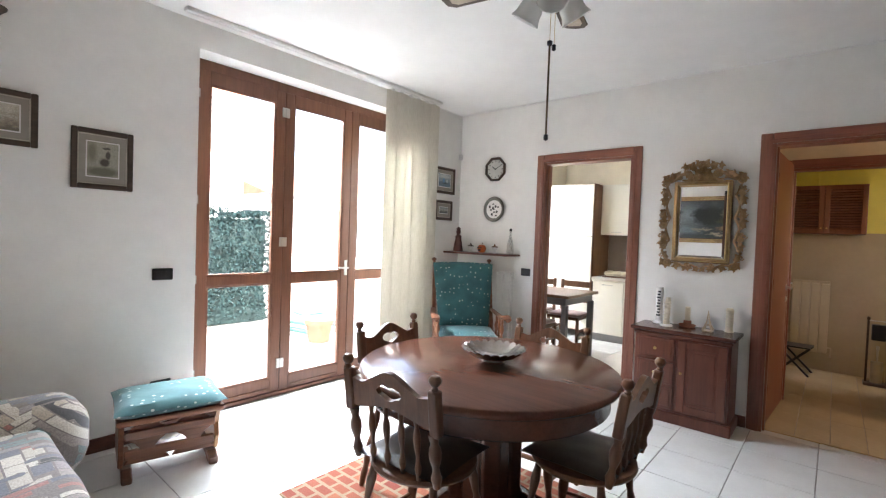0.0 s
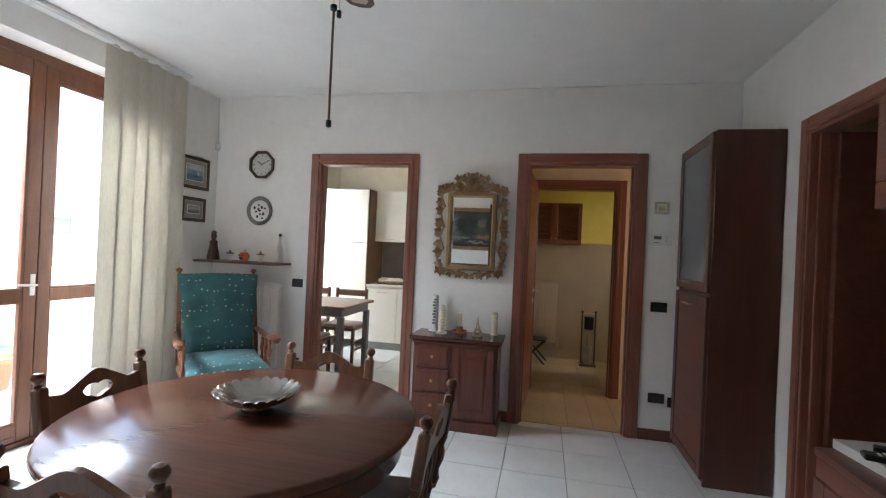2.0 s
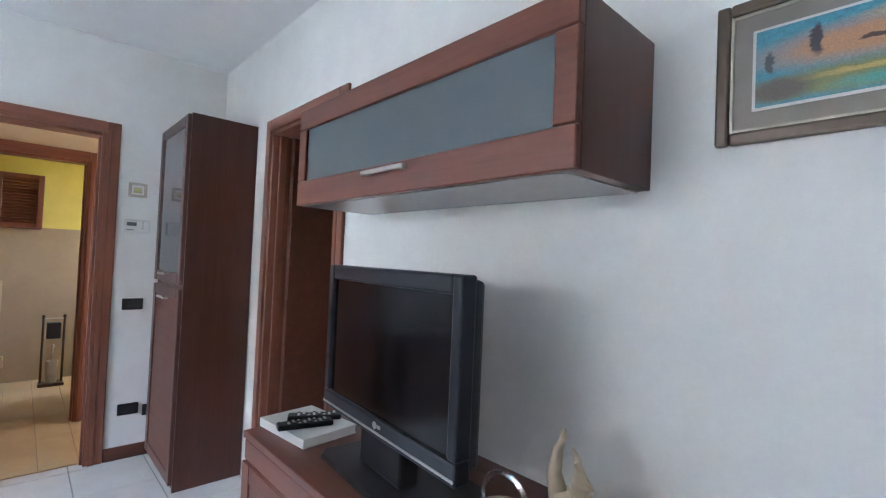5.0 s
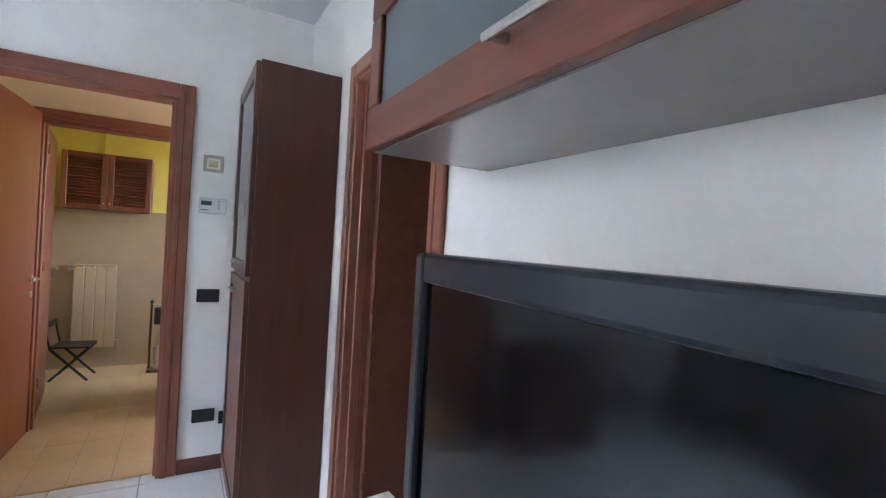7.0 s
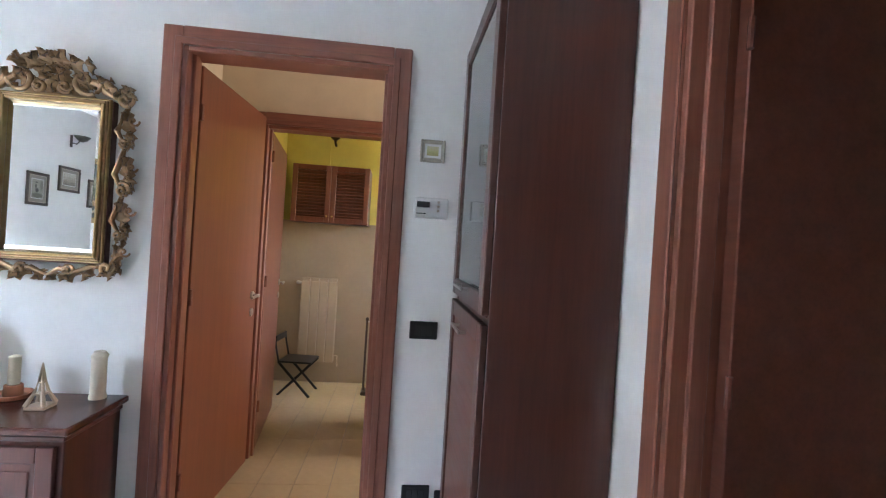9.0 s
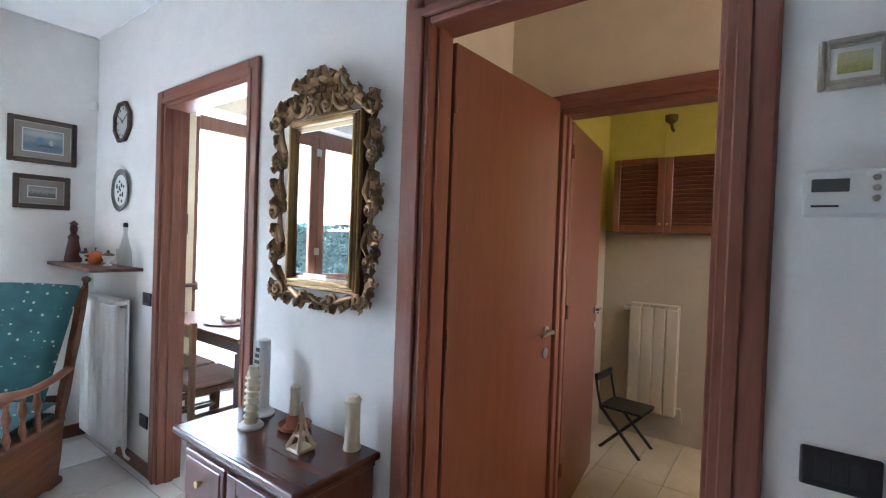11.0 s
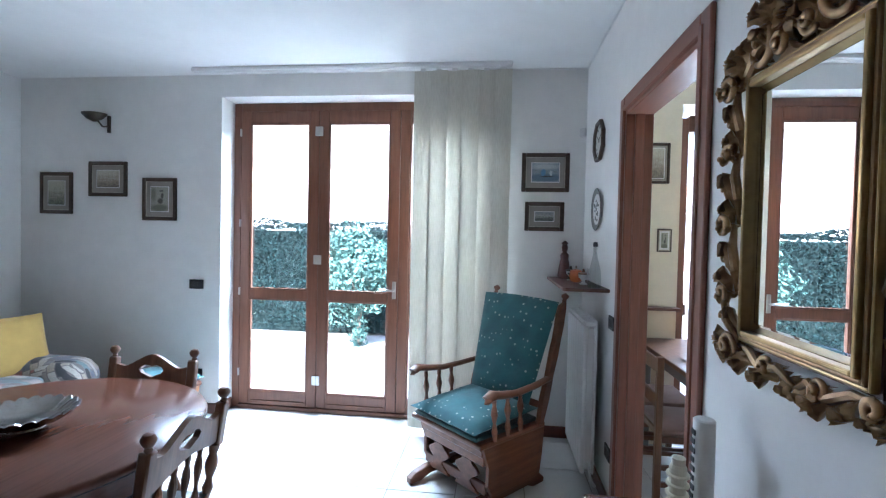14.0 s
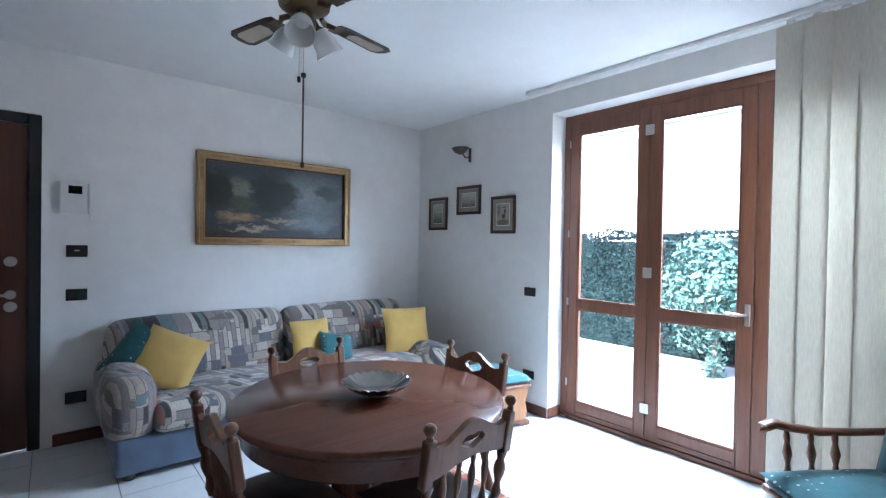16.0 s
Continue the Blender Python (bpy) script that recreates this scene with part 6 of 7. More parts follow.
# ---- wall lamp ----
wl = thing("wall_lamp", pose(XW, -3.87, 2.33, 0, 0, 90), "dark bronze shell-shaped wall uplighter", "wall lamp")
part("bracket", box(B(), (0.05, -0.02, -0.07), (0.075, -0.001, 0.07), 0.005, 2), M_PFRAME, wl)
part("arm", tube(B(), [(0.062, -0.02, -0.02), (0.05, -0.06, -0.03), (0.02, -0.08, 0.02)], 0.007, 8), M_PFRAME, wl, smooth=True)
part("shade", lathe(B(), [(0.012, -0.01), (0.06, 0.012), (0.095, 0.045), (0.098, 0.055), (0.090, 0.052), (0.05, 0.022), (0.0, 0.006)], pose(0.0, -0.085, 0.015), 20, 1.0, 0.75), plain("bronze_shade", (0.10, 0.085, 0.06), 0.4, 0.6, vary=0.3), wl, smooth=True)

# ---- ceiling fan ----
FX, FY = -2.10, -2.395
fn = thing("ceiling_fan", pose(FX, FY, H), "brown four-blade ceiling fan with white glass tulip lights", "ceiling fan")
M_FANB = plain("antique_brass", (0.16, 0.11, 0.06), 0.32, 0.8, vary=0.35, grain=40)
part("canopy", lathe(B(), [(0.065, 0.0), (0.065, -0.02), (0.04, -0.045), (0.015, -0.05), (0.015, -0.16), (0.0, -0.16)][::-1], None, 24), M_FANB, fn, smooth=True)
part("motor", lathe(B(), [(0.0, -0.30), (0.06, -0.30), (0.105, -0.275), (0.115, -0.235), (0.105, -0.19), (0.05, -0.165), (0.0, -0.162)], None, 28), M_FANB, fn, smooth=True)
part("light_hub", lathe(B(), [(0.0, -0.415), (0.020, -0.412), (0.045, -0.385), (0.05, -0.345), (0.04, -0.305), (0.0, -0.301)], None, 20), M_FANB, fn, smooth=True)
for k in range(4):
    a = 14 + 90 * k
    bl = part("blade_iron", box(tube(B(), [(0.09, 0, -0.285), (0.13, 0.02, -0.292), (0.17, 0.0, -0.298)], [0.012, 0.014, 0.010], 8), (0.16, -0.04, -0.302), (0.21, 0.04, -0.297), 0.002), M_FANB, fn)
    bl.matrix_basis = pose(0, 0, 0, 0, 0, a)
    out = [(0.17, -0.045), (0.21, -0.056), (0.46, -0.066), (0.495, -0.045), (0.505, 0.0), (0.495, 0.045), (0.46, 0.066), (0.21, 0.056), (0.17, 0.045)]
    b2 = part("blade", prism(B(), out, 0.007, pose(0, 0, -0.296, 8), 0.002), M_PFRAME, bl, "dark brown blade")
    inn = [(0.27, -0.036), (0.44, -0.043), (0.465, -0.028), (0.465, 0.028), (0.44, 0.043), (0.27, 0.036), (0.255, 0.0)]
    part("cane_inlay", prism(B(), inn, 0.002, pose(0, 0, -0.2985, 8)), M_CANE, bl, "pale cane inlay")
for k in range(3):
    a = 60 + 120 * k
    m = pose(0, 0, -0.325, 0, 0, a) @ pose(0.045, 0, 0, 0, 146, 0)
    part("lamp_arm", lathe(B(), [(0.012, -0.02), (0.014, 0.02), (0.026, 0.03), (0.026, 0.05), (0.0, 0.05)], m, 12), M_FANB, fn, smooth=True)
    bm = B()
    pr = [(0.022, 0.03), (0.040, 0.055), (0.050, 0.085), (0.052, 0.11), (0.064, 0.14), (0.060, 0.14), (0.047, 0.11), (0.044, 0.085), (0.03, 0.055), (0.0, 0.05)]
    lathe(bm, pr, m, 20)
    part("glass_shade", bm, M_MILK, fn, "frosted white tulip shade", True)
part("pull_chain", tube(B(), [(0.02, 0.0, -0.40), (0.02, 0, -0.57)], 0.0012, 5), M_BRASS, fn)
part("pull_cord", tube(B(), [(0.0, 0.0, -0.41), (0, 0, -0.56)], 0.0012, 5), M_BRASS, fn)
part("cord_knob", lathe(B(), [(0.0, -0.60), (0.008, -0.595), (0.008, -0.575), (0.0, -0.57)], pose(0.02, 0, 0), 8), M_BLACK, fn, smooth=True)
bm = tube(B(), [(0.0, 0.0, -0.565), (0.0, 0.0, -0.94)], 0.0042, 8)
part("pull_rod", bm, M_FANB, fn, "long dark pull rod", True)
part("rod_hook", lathe(B(), [(0.0, -0.575), (0.011, -0.57), (0.011, -0.555), (0.0, -0.55)], None, 10), M_BLACK, fn, smooth=True)
part("rod_end", lathe(B(), [(0.0, -0.96), (0.009, -0.955), (0.009, -0.935), (0.0, -0.93)], None, 10), M_BLACK, fn, smooth=True)

# ---- radiators ----
def radiator(m, n, w, h, label, mat):
    r = thing("radiator", m, label, "radiator")
    for k in range(n):
        x = k * w
        bm = box(B(), (x + 0.001, -0.085, 0.0), (x + w - 0.001, -0.06, h - 0.03), 0.008, 2)
        box(bm, (x + w / 2 - 0.012, -0.06, 0.02), (x + w / 2 + 0.012, -0.02, h - 0.05))
        box(bm, (x + 0.008, -0.075, h - 0.032), (x + w - 0.008, -0.015, h - 0.006), 0.004)
        box(bm, (x + 0.001, -0.085, h - 0.012), (x + w - 0.001, -0.078, h), 0.002)
        box(bm, (x + 0.001, -0.022, 0.0), (x + w - 0.001, -0.008, h), 0.004)
        part("section", bm, mat, r)
    part("valve", tube(B(), [(-0.05, -0.045, h - 0.05), (-0.03, -0.045, h - 0.05), (0.002, -0.045, h - 0.05)], [0.016, 0.016, 0.010], 10), M_WHITE, r, smooth=True)
    part("pipe", tube(B(), [(n * w + 0.0, -0.045, 0.06), (n * w + 0.03, -0.045, 0.06), (n * w + 0.03, -0.03, -0.02), (n * w + 0.03, -0.004, -0.05)], 0.008, 8), mat, r, smooth=True)
    return r


radiator(pose(-4.22, -0.045, 0.13), 7, 0.08, 0.88, "white enamelled sectional radiator under the corner shelf", M_RAD)

# ---- switches, sockets, thermostat, intercom ----
def plate(m, w, h, label, mat=None, keys=3):
    p = thing("wall_switch", m, label, "switch", "black wall plates")
    part("plate", box(B(), (-w / 2, -0.012, -h / 2), (w / 2, -0.001, h / 2), 0.007, 2), mat or M_BLACK, p)
    for k in range(keys):
        x = (k - (keys - 1) / 2) * 0.026
        part("key", box(B(), (x - 0.011, -0.0145, -h * 0.28), (x + 0.011, -0.0115, h * 0.28), 0.002), plain("key_black", (0.02, 0.02, 0.022), 0.5, vary=0.1), p)
    return p


plate(pose(-0.518, 0, 1.015), 0.118, 0.075, "black three-way switch plate beside the lobby door")
plate(pose(-0.510, 0, 0.322), 0.118, 0.075, "black socket plate low on the wall")
plate(pose(-0.40, 0, 0.30), 0.06, 0.075, "small black socket plate beside the tall cabinet", keys=1)
plate(pose(-3.555, 0, 1.02), 0.105, 0.075, "black switch plate beside the kitchen door")
plate(pose(-3.56, 0, 0.31), 0.105, 0.075, "black socket plate near the kitchen door")
plate(pose(XW, -3.03, 1.045, 0, 0, 90), 0.12, 0.075, "black switch plate beside the garden door")
plate(pose(XW, -3.03, 0.325, 0, 0, 90), 0.12, 0.075, "black socket plate low beside the garden door")
for z, nm in ((1.352, "black plate with a small lit display"), (1.045, "black switch plate under another one"), (0.322, "black socket plate beside the sofa")):
    pp = plate(pose(-1.425, YS, z, 0, 0, 180), 0.12, 0.082, nm, keys=0 if z > 1.3 else 3)
    if z > 1.3:
        part("display", box(B(), (-0.014, -0.0145, 0.0), (0.014, -0.0115, 0.008)), M_WHITE, pp)
th = thing("thermostat", pose(-0.520, 0, 1.530), "white wall thermostat with a small grey display", "thermostat")
part("case", box(B(), (-0.072, -0.032, -0.043), (0.072, -0.001, 0.043), 0.006, 2), M_WHITE, th)
part("display", box(B(), (-0.060, -0.0335, 0.002), (-0.006, -0.0315, 0.026), 0.001), plain("grey_lcd", (0.10, 0.11, 0.10), 0.25), th)
for k in range(3):
    part("button", lathe(B(), [(0.006, 0.0), (0.005, 0.003), (0.0, 0.003)], pose(0.030, -0.032, 0.026 - k * 0.018, 90), 10), M_SILV, th)
part("printed_line", box(B(), (-0.06, -0.0328, -0.026), (-0.02, -0.0318, -0.022)), M_BLACK, th)
ic = thing("intercom", pose(-1.435, YS, 1.72, 0, 0, 180), "white wall intercom with a small dark screen and handset", "intercom")
part("case", box(B(), (-0.105, -0.045, -0.115), (0.045, -0.001, 0.11), 0.008, 2), M_WHITE, ic)
part("handset", box(B(), (0.048, -0.055, -0.112), (0.078, -0.004, 0.112), 0.01, 2), M_WHITE, ic)
part("screen", box(B(), (-0.06, -0.047, 0.03), (0.015, -0.0445, 0.085), 0.002), M_SCREEN, ic)
part("cable", tube(B(), [(0.06, -0.02, -0.11), (0.065, -0.03, -0.15), (0.095, -0.03, -0.16), (0.10, -0.02, -0.12)], 0.004, 6), M_WHITE, ic, smooth=True)

# ---- kitchen seen through the first door ----
def handle_bar(parent, y, x0, x1, z):
    h = box(B(), (x0, y - 0.030, z), (x1, y - 0.022, z + 0.010), 0.002)
    for x in (x0 + 0.01, x1 - 0.01):
        box(h, (x - 0.004, y - 0.024, z), (x + 0.004, y, z + 0.01))
    part("handle", h, M_STEEL, parent, "steel bar handle")


fg_ = thing("fridge_cabinet", pose(-4.06, 2.07, 0), "tall cream fridge cabinet with two doors", "kitchen cabinet")
part("body", box(B(), (-0.33, 0.021, 0.10), (0.34, 0.585, 2.16), 0.002), M_CHAIR, fg_)
for z0, z1, hz in ((0.11, 1.425, 1.36), (1.432, 2.155, 1.46)):
    d = part("door", box(B(), (-0.328, 0.0, z0), (0.322, 0.02, z1), 0.003), M_CREAMLAM, fg_)
    handle_bar(d, 0.0, 0.10, 0.22, hz)
kb = thing("base_cabinet", pose(-3.06, 2.07, 0), "cream kitchen base cabinet", "kitchen cabinet")
part("body", box(B(), (-0.655, 0.021, 0.10), (0.66, 0.585, 0.83), 0.002), M_CREAMLAM, kb)
for k in range(3):
    d = part("door", box(B(), (-0.653 + k * 0.437, 0.0, 0.11), (-0.653 + k * 0.437 + 0.433, 0.02, 0.825), 0.003), M_CREAMLAM, kb)
    handle_bar(d, 0.0, -0.50 + k * 0.437, -0.36 + k * 0.437, 0.77)
part("plinth", box(B(), (-0.655, 0.05, 0.0), (0.66, 0.07, 0.10)), plain("grey_plinth", (0.30, 0.29, 0.28), 0.5), kb)
tagged(part("worktop", box(B(), (-3.715, 2.05, 0.832), (-2.40, 2.655, 0.872), 0.004), plain("pale_worktop", (0.52, 0.47, 0.40), 0.4, vary=0.2)), "pale speckled kitchen worktop", "worktop")
ku = thing("upper_cabinet", pose(-3.06, 2.31, 0), "cream kitchen wall cabinet hung above the worktop", "kitchen cabinet")
part("body", box(B(), (-0.655, 0.021, 1.46), (0.66, 0.345, 2.16), 0.002), M_CREAMLAM, ku)
for k in range(3):
    d = part("door", box(B(), (-0.653 + k * 0.437, 0.0, 1.46), (-0.653 + k * 0.437 + 0.433, 0.02, 2.16), 0.003), M_CREAMLAM, ku)
    handle_bar(d, 0.0, -0.50 + k * 0.437, -0.36 + k * 0.437, 1.49)
tagged(part("splashback", box(B(), (-3.715, 2.648, 0.873), (-2.40, 2.658, 1.46)), plain("taupe_splashback", (0.30, 0.25, 0.22), 0.4, vary=0.15)), "taupe kitchen splashback panel", "splashback", kind="structure")
cv = thing("bread_tray", pose(-3.45, 2.30, 0.872), "tray with wrapped bread on the worktop", "tray")
part("tray", box(B(), (-0.17, -0.11, 0.0), (0.17, 0.11, 0.015), 0.005), M_CHAIR, cv)
for k in range(3):
    part("wrapped_loaf", pillow(B(), 0.13, 0.17, 0.08, pose(-0.10 + k * 0.10, 0, 0.05, 0, 0, 20 * k), 8, 0.3), M_WAX, cv, smooth=True)

kt = thing("kitchen_table", pose(-3.86, 0.78, 0), "dark wooden rectangular kitchen table", "table")
part("tabletop", box(B(), (-0.60, -0.40, 0.745), (0.60, 0.40, 0.775), 0.006, 2), M_CHAIR, kt)
part("apron", box(B(), (-0.55, -0.35, 0.665), (0.55, 0.35, 0.7445), 0.003), plain("grey_apron", (0.16, 0.15, 0.15), 0.5), kt)
for sx in (-1, 1):
    for sy in (-1, 1):
        part("leg", box(B(), (sx * 0.535 - 0.03, sy * 0.335 - 0.03, 0.0), (sx * 0.535 + 0.03, sy * 0.335 + 0.03, 0.665), 0.005), plain("grey_leg", (0.16, 0.15, 0.15), 0.5), kt)
ty = thing("serving_tray", pose(-3.80, 0.62, 0.775), "round dark tray with white crockery on the kitchen table", "tray")
part("tray", lathe(B(), [(0.14, 0.0), (0.165, 0.012), (0.16, 0.014), (0.13, 0.006), (0.0, 0.006)], None, 24), M_CHAIR, ty, smooth=True)
for x, y, r in ((-0.06, 0.02, 0.05), (0.06, -0.02, 0.042), (0.0, 0.07, 0.035)):
    part("teapot" if r > 0.045 else "cup", lathe(B(), [(r * 0.6, 0.0065), (r, r * 0.5), (r * 0.95, r), (r * 0.5, r * 1.35), (0.0, r * 1.4)], pose(x, y, 0), 14), M_WHITE, ty, smooth=True)


def kitchen_chair(m):
    c = thing("kitchen_chair", m, "dark ladder-back kitchen chair with a rose padded seat", "chair", "kitchen chairs")
    for sx in (-1, 1):
        part("leg", box(B(), (sx * 0.19 - 0.017, 0.16, 0.0), (sx * 0.19 + 0.017, 0.194, 0.44), 0.004), M_CHAIR, c)
        part("back_post", box(B(), (sx * 0.19 - 0.017, -0.20, 0.0), (sx * 0.19 + 0.017, -0.166, 0.86), 0.004), M_CHAIR, c)
        part("stretcher", box(B(), (sx * 0.19 - 0.009, -0.166, 0.17), (sx * 0.19 + 0.009, 0.16, 0.195)), M_CHAIR, c)
        part("stretcher", box(B(), (sx * 0.19 - 0.009, -0.166, 0.26), (sx * 0.19 + 0.009, 0.16, 0.285)), M_CHAIR, c)
    for z in (0.58, 0.77):
        part("back_slat", box(B(), (-0.172, -0.195, z), (0.172, -0.177, z + 0.075), 0.008, 2), M_CHAIR, c)
    part("seat_frame", box(B(), (-0.2, -0.165, 0.405), (0.2, 0.2, 0.44), 0.004), M_CHAIR, c)
    part("seat", box(B(), (-0.195, -0.16, 0.4405), (0.195, 0.195, 0.475), 0.014, 2), M_PINK, c, "rose woven seat pad", True)
    return c


kc = kitchen_chair(pose(-3.70, 0.42, 0, 0, 0, 0))
copy_thing(kc, pose(-4.14, 0.42, 0, 0, 0, 0))
copy_thing(kc, pose(-3.66, 1.28, 0, 0, 0, 180))
copy_thing(kc, pose(-4.15, 1.28, 0, 0, 0, 180))
framed("picture", pose(XW + 0.006, 0.56, 1.48, 0, 0, 90), 0.10, 0.165, A_PRINT[2], "small dark flower print by the kitchen window", 0.01, 0.018, M_PFRAME, "picture", 0.015, M_PAPER)
framed("picture", pose(XW + 0.006, 0.50, 2.03, 0, 0, 90), 0.16, 0.29, A_PRINT[1], "narrow sepia print in a wooden frame", 0.02, 0.02)
tagged(part("wall_ledge", box(B(), (XW + 0.006, 0.20, 0.985), (XW + 0.10, 0.66, 1.005), 0.003), M_BASE), "narrow brown wooden ledge by the kitchen window", "shelf")

# ---- bathroom seen through the second door ----
lv = thing("louvred_cabinet", pose(-1.28, 2.30, 1.53), "brown wall cabinet with two louvred doors", "cabinet")
part("body", box(B(), (-0.345, 0.021, 0.0), (0.345, 0.315, 0.52), 0.002), M_SIDE, lv)
for s in (0, 1):
    x0, x1 = (-0.343, -0.002) if s == 0 else (0.002, 0.343)
    bm = B()
    for a, b in (((x0, 0, 0), (x0 + 0.045, 0.02, 0.52)), ((x1 - 0.045, 0, 0), (x1, 0.02, 0.52)), ((x0 + 0.045, 0.0005, 0.475), (x1 - 0.045, 0.02, 0.52)), ((x0 + 0.045, 0.0005, 0), (x1 - 0.045, 0.02, 0.05))):
        box(bm, a, b, 0.003)
    d = part("louvred_door", bm, M_LEAF, lv)
    for k in range(15):
        part("slat", box(B(), (x0 + 0.045, -0.004, -0.0025), (x1 - 0.045, 0.024, 0.0025), 0, 1, pose(0, 0.009, 0.066 + k * 0.0283, -38)), M_LEAF, d)
    part("knob", lathe(B(), [(0.005, 0.0), (0.009, 0.010), (0.0, 0.014)], pose(x1 - 0.022 if s == 0 else x0 + 0.022, 0, 0.06, 90), 10), M_BRASS, d, smooth=True)
bl_ = thing("wall_bracket", pose(-1.30, 2.62, 2.30), "small dark metal bracket on the yellow wall", "bracket")
part("arm", tube(B(), [(0.0, -0.001, 0.0), (0.0, -0.06, 0.01), (0.0, -0.09, 0.04)], 0.012, 8), M_FANB, bl_, smooth=True)
part("cup", lathe(B(), [(0.014, 0.0), (0.042, 0.02), (0.045, 0.06), (0.038, 0.06), (0.030, 0.02), (0.0, 0.012)], pose(0, -0.09, 0.03), 14), M_FANB, bl_, smooth=True)
part("pipe", tube(B(), [(-0.05, -0.008, 0.0), (-0.05, -0.008, -0.24)], 0.006, 6), M_YELLOW, bl_)
radiator(pose(-1.53, 2.60, 0.21), 4, 0.084, 0.80, "beige enamelled sectional bathroom radiator", plain("beige_enamel", (0.50, 0.40, 0.27), 0.4, vary=0.06))
fs = thing("folding_stool", pose(-1.46, 2.27, 0, 0, 0, 84) @ Matrix.Scale(0.86, 4), "dark folding wooden camp stool with a low back", "stool")
for x in (-0.14, 0.14):
    part("cross_leg", box(B(), (x - 0.009, -0.24, -0.012), (x + 0.009, 0.24, 0.012), 0.003, 1, pose(0, 0, 0.17, 46)), M_BLACK, fs)
    part("cross_leg", box(B(), (x * 0.86 - 0.009, -0.24, -0.012), (x * 0.86 + 0.009, 0.24, 0.012), 0.003, 1, pose(0, 0, 0.17, -46)), M_BLACK, fs)
part("seat", box(B(), (-0.16, -0.17, 0.338), (0.16, 0.17, 0.356), 0.006), M_BLACK, fs)
for x in (-0.15, 0.15):
    part("back_post", tube(B(), [(x, -0.02 + 0.18, 0.35), (x, 0.19, 0.48), (x, 0.21, 0.60)], 0.010, 7), M_BLACK, fs)
part("back_slat", box(B(), (-0.15, 0.19, 0.54), (0.15, 0.215, 0.60), 0.005), M_BLACK, fs)
br_ = thing("toilet_brush_stand", pose(-0.80, 2.30, 0), "dark wood and steel toilet brush and roll stand", "toilet brush stand")
part("base", box(B(), (-0.10, -0.08, 0.0), (0.10, 0.08, 0.03), 0.01, 2), M_PFRAME, br_)
for x in (-0.08, 0.08):
    part("post", lathe(B(), [(0.010, 0.03), (0.010, 0.66), (0.015, 0.67), (0.012, 0.69), (0.0, 0.695)], pose(x, 0, 0), 10), M_PFRAME, br_, smooth=True)
part("cross_bar", tube(B(), [(-0.08, 0, 0.655), (0.08, 0, 0.655)], 0.006, 7), M_STEEL, br_)
part("roll_box", box(B(), (-0.055, -0.05, 0.46), (0.055, 0.04, 0.62), 0.01, 2), M_BLACK, br_)
part("brush_cup", lathe(B(), [(0.045, 0.031), (0.048, 0.24), (0.044, 0.24), (0.04, 0.05), (0.0, 0.05)], None, 16), M_STEEL, br_, smooth=True)
part("brush_handle", lathe(B(), [(0.008, 0.06), (0.008, 0.36), (0.014, 0.37), (0.012, 0.40), (0.0, 0.405)], None, 10), M_STEEL, br_, smooth=True)
wm = thing("washing_machine", pose(-0.34, 1.42, 0), "white washing machine inside the bathroom", "washing machine")
part("case", box(B(), (-0.29, -0.29, 0.01), (0.29, 0.30, 0.85), 0.012, 2), M_RAD, wm)
part("drum_door", lathe(B(), [(0.16, 0.0), (0.15, 0.02), (0.11, 0.025), (0.0, 0.015)], pose(-0.29, 0, 0.45, 0, -90, 0), 24), M_STEEL, wm, smooth=True)
part("control_panel", box(B(), (-0.297, -0.27, 0.73), (-0.289, 0.28, 0.82), 0.003), M_WHITE, wm)
wall("tiled_dado", [((-1.764, 2.600, 0), (0.55, 2.618, 1.55)), ((-1.764, 1.09, 0), (-1.756, 2.60, 1.55)), ((0.538, 2.2, 0), (0.549, 2.6, 1.55))], M_WTILE, "beige glossy bathroom wall tiles up to shoulder height")

# ---- garden, hedge and houses outside ----
tagged(part("ground", box(B(), (-200, -200, -0.5), (XW - 0.36, 200, -0.06)), M_PAVE), "pale stone terrace and ground outside", "ground", kind="structure")


def leaves(name, count, place, size, mat, parent, seed):
    """A crown of many small folded leaves, at the places and outward ways that place() gives."""
    rng = np.random.default_rng(seed)
    verts, faces = [], []
    for k in range(count):
        p, out = place(rng)
        d = Vector(out) + Vector(rng.normal(0, 0.7, 3))
        d.normalize()
        a = d.orthogonal().normalized()
        a.rotate(Matrix.Rotation(rng.uniform(0, 6.28), 3, d))
        b = d.cross(a)
        s = size * rng.uniform(0.6, 1.35)
        i = len(verts)
        p = Vector(p)
        verts += [p - a * s * 0.6, p + b * s * 0.35 + d * s * 0.12, p + a * s * 0.6, p - b * s * 0.35 + d * s * 0.12]
        faces.append((i, i + 1, i + 2, i + 3))
    me = bpy.data.meshes.new(name)
    me.from_pydata(verts, [], faces)
    me.materials.append(mat)
    ob = new(name, me)
    ob.parent = parent
    ob["kind"] = "stuff"
    return ob


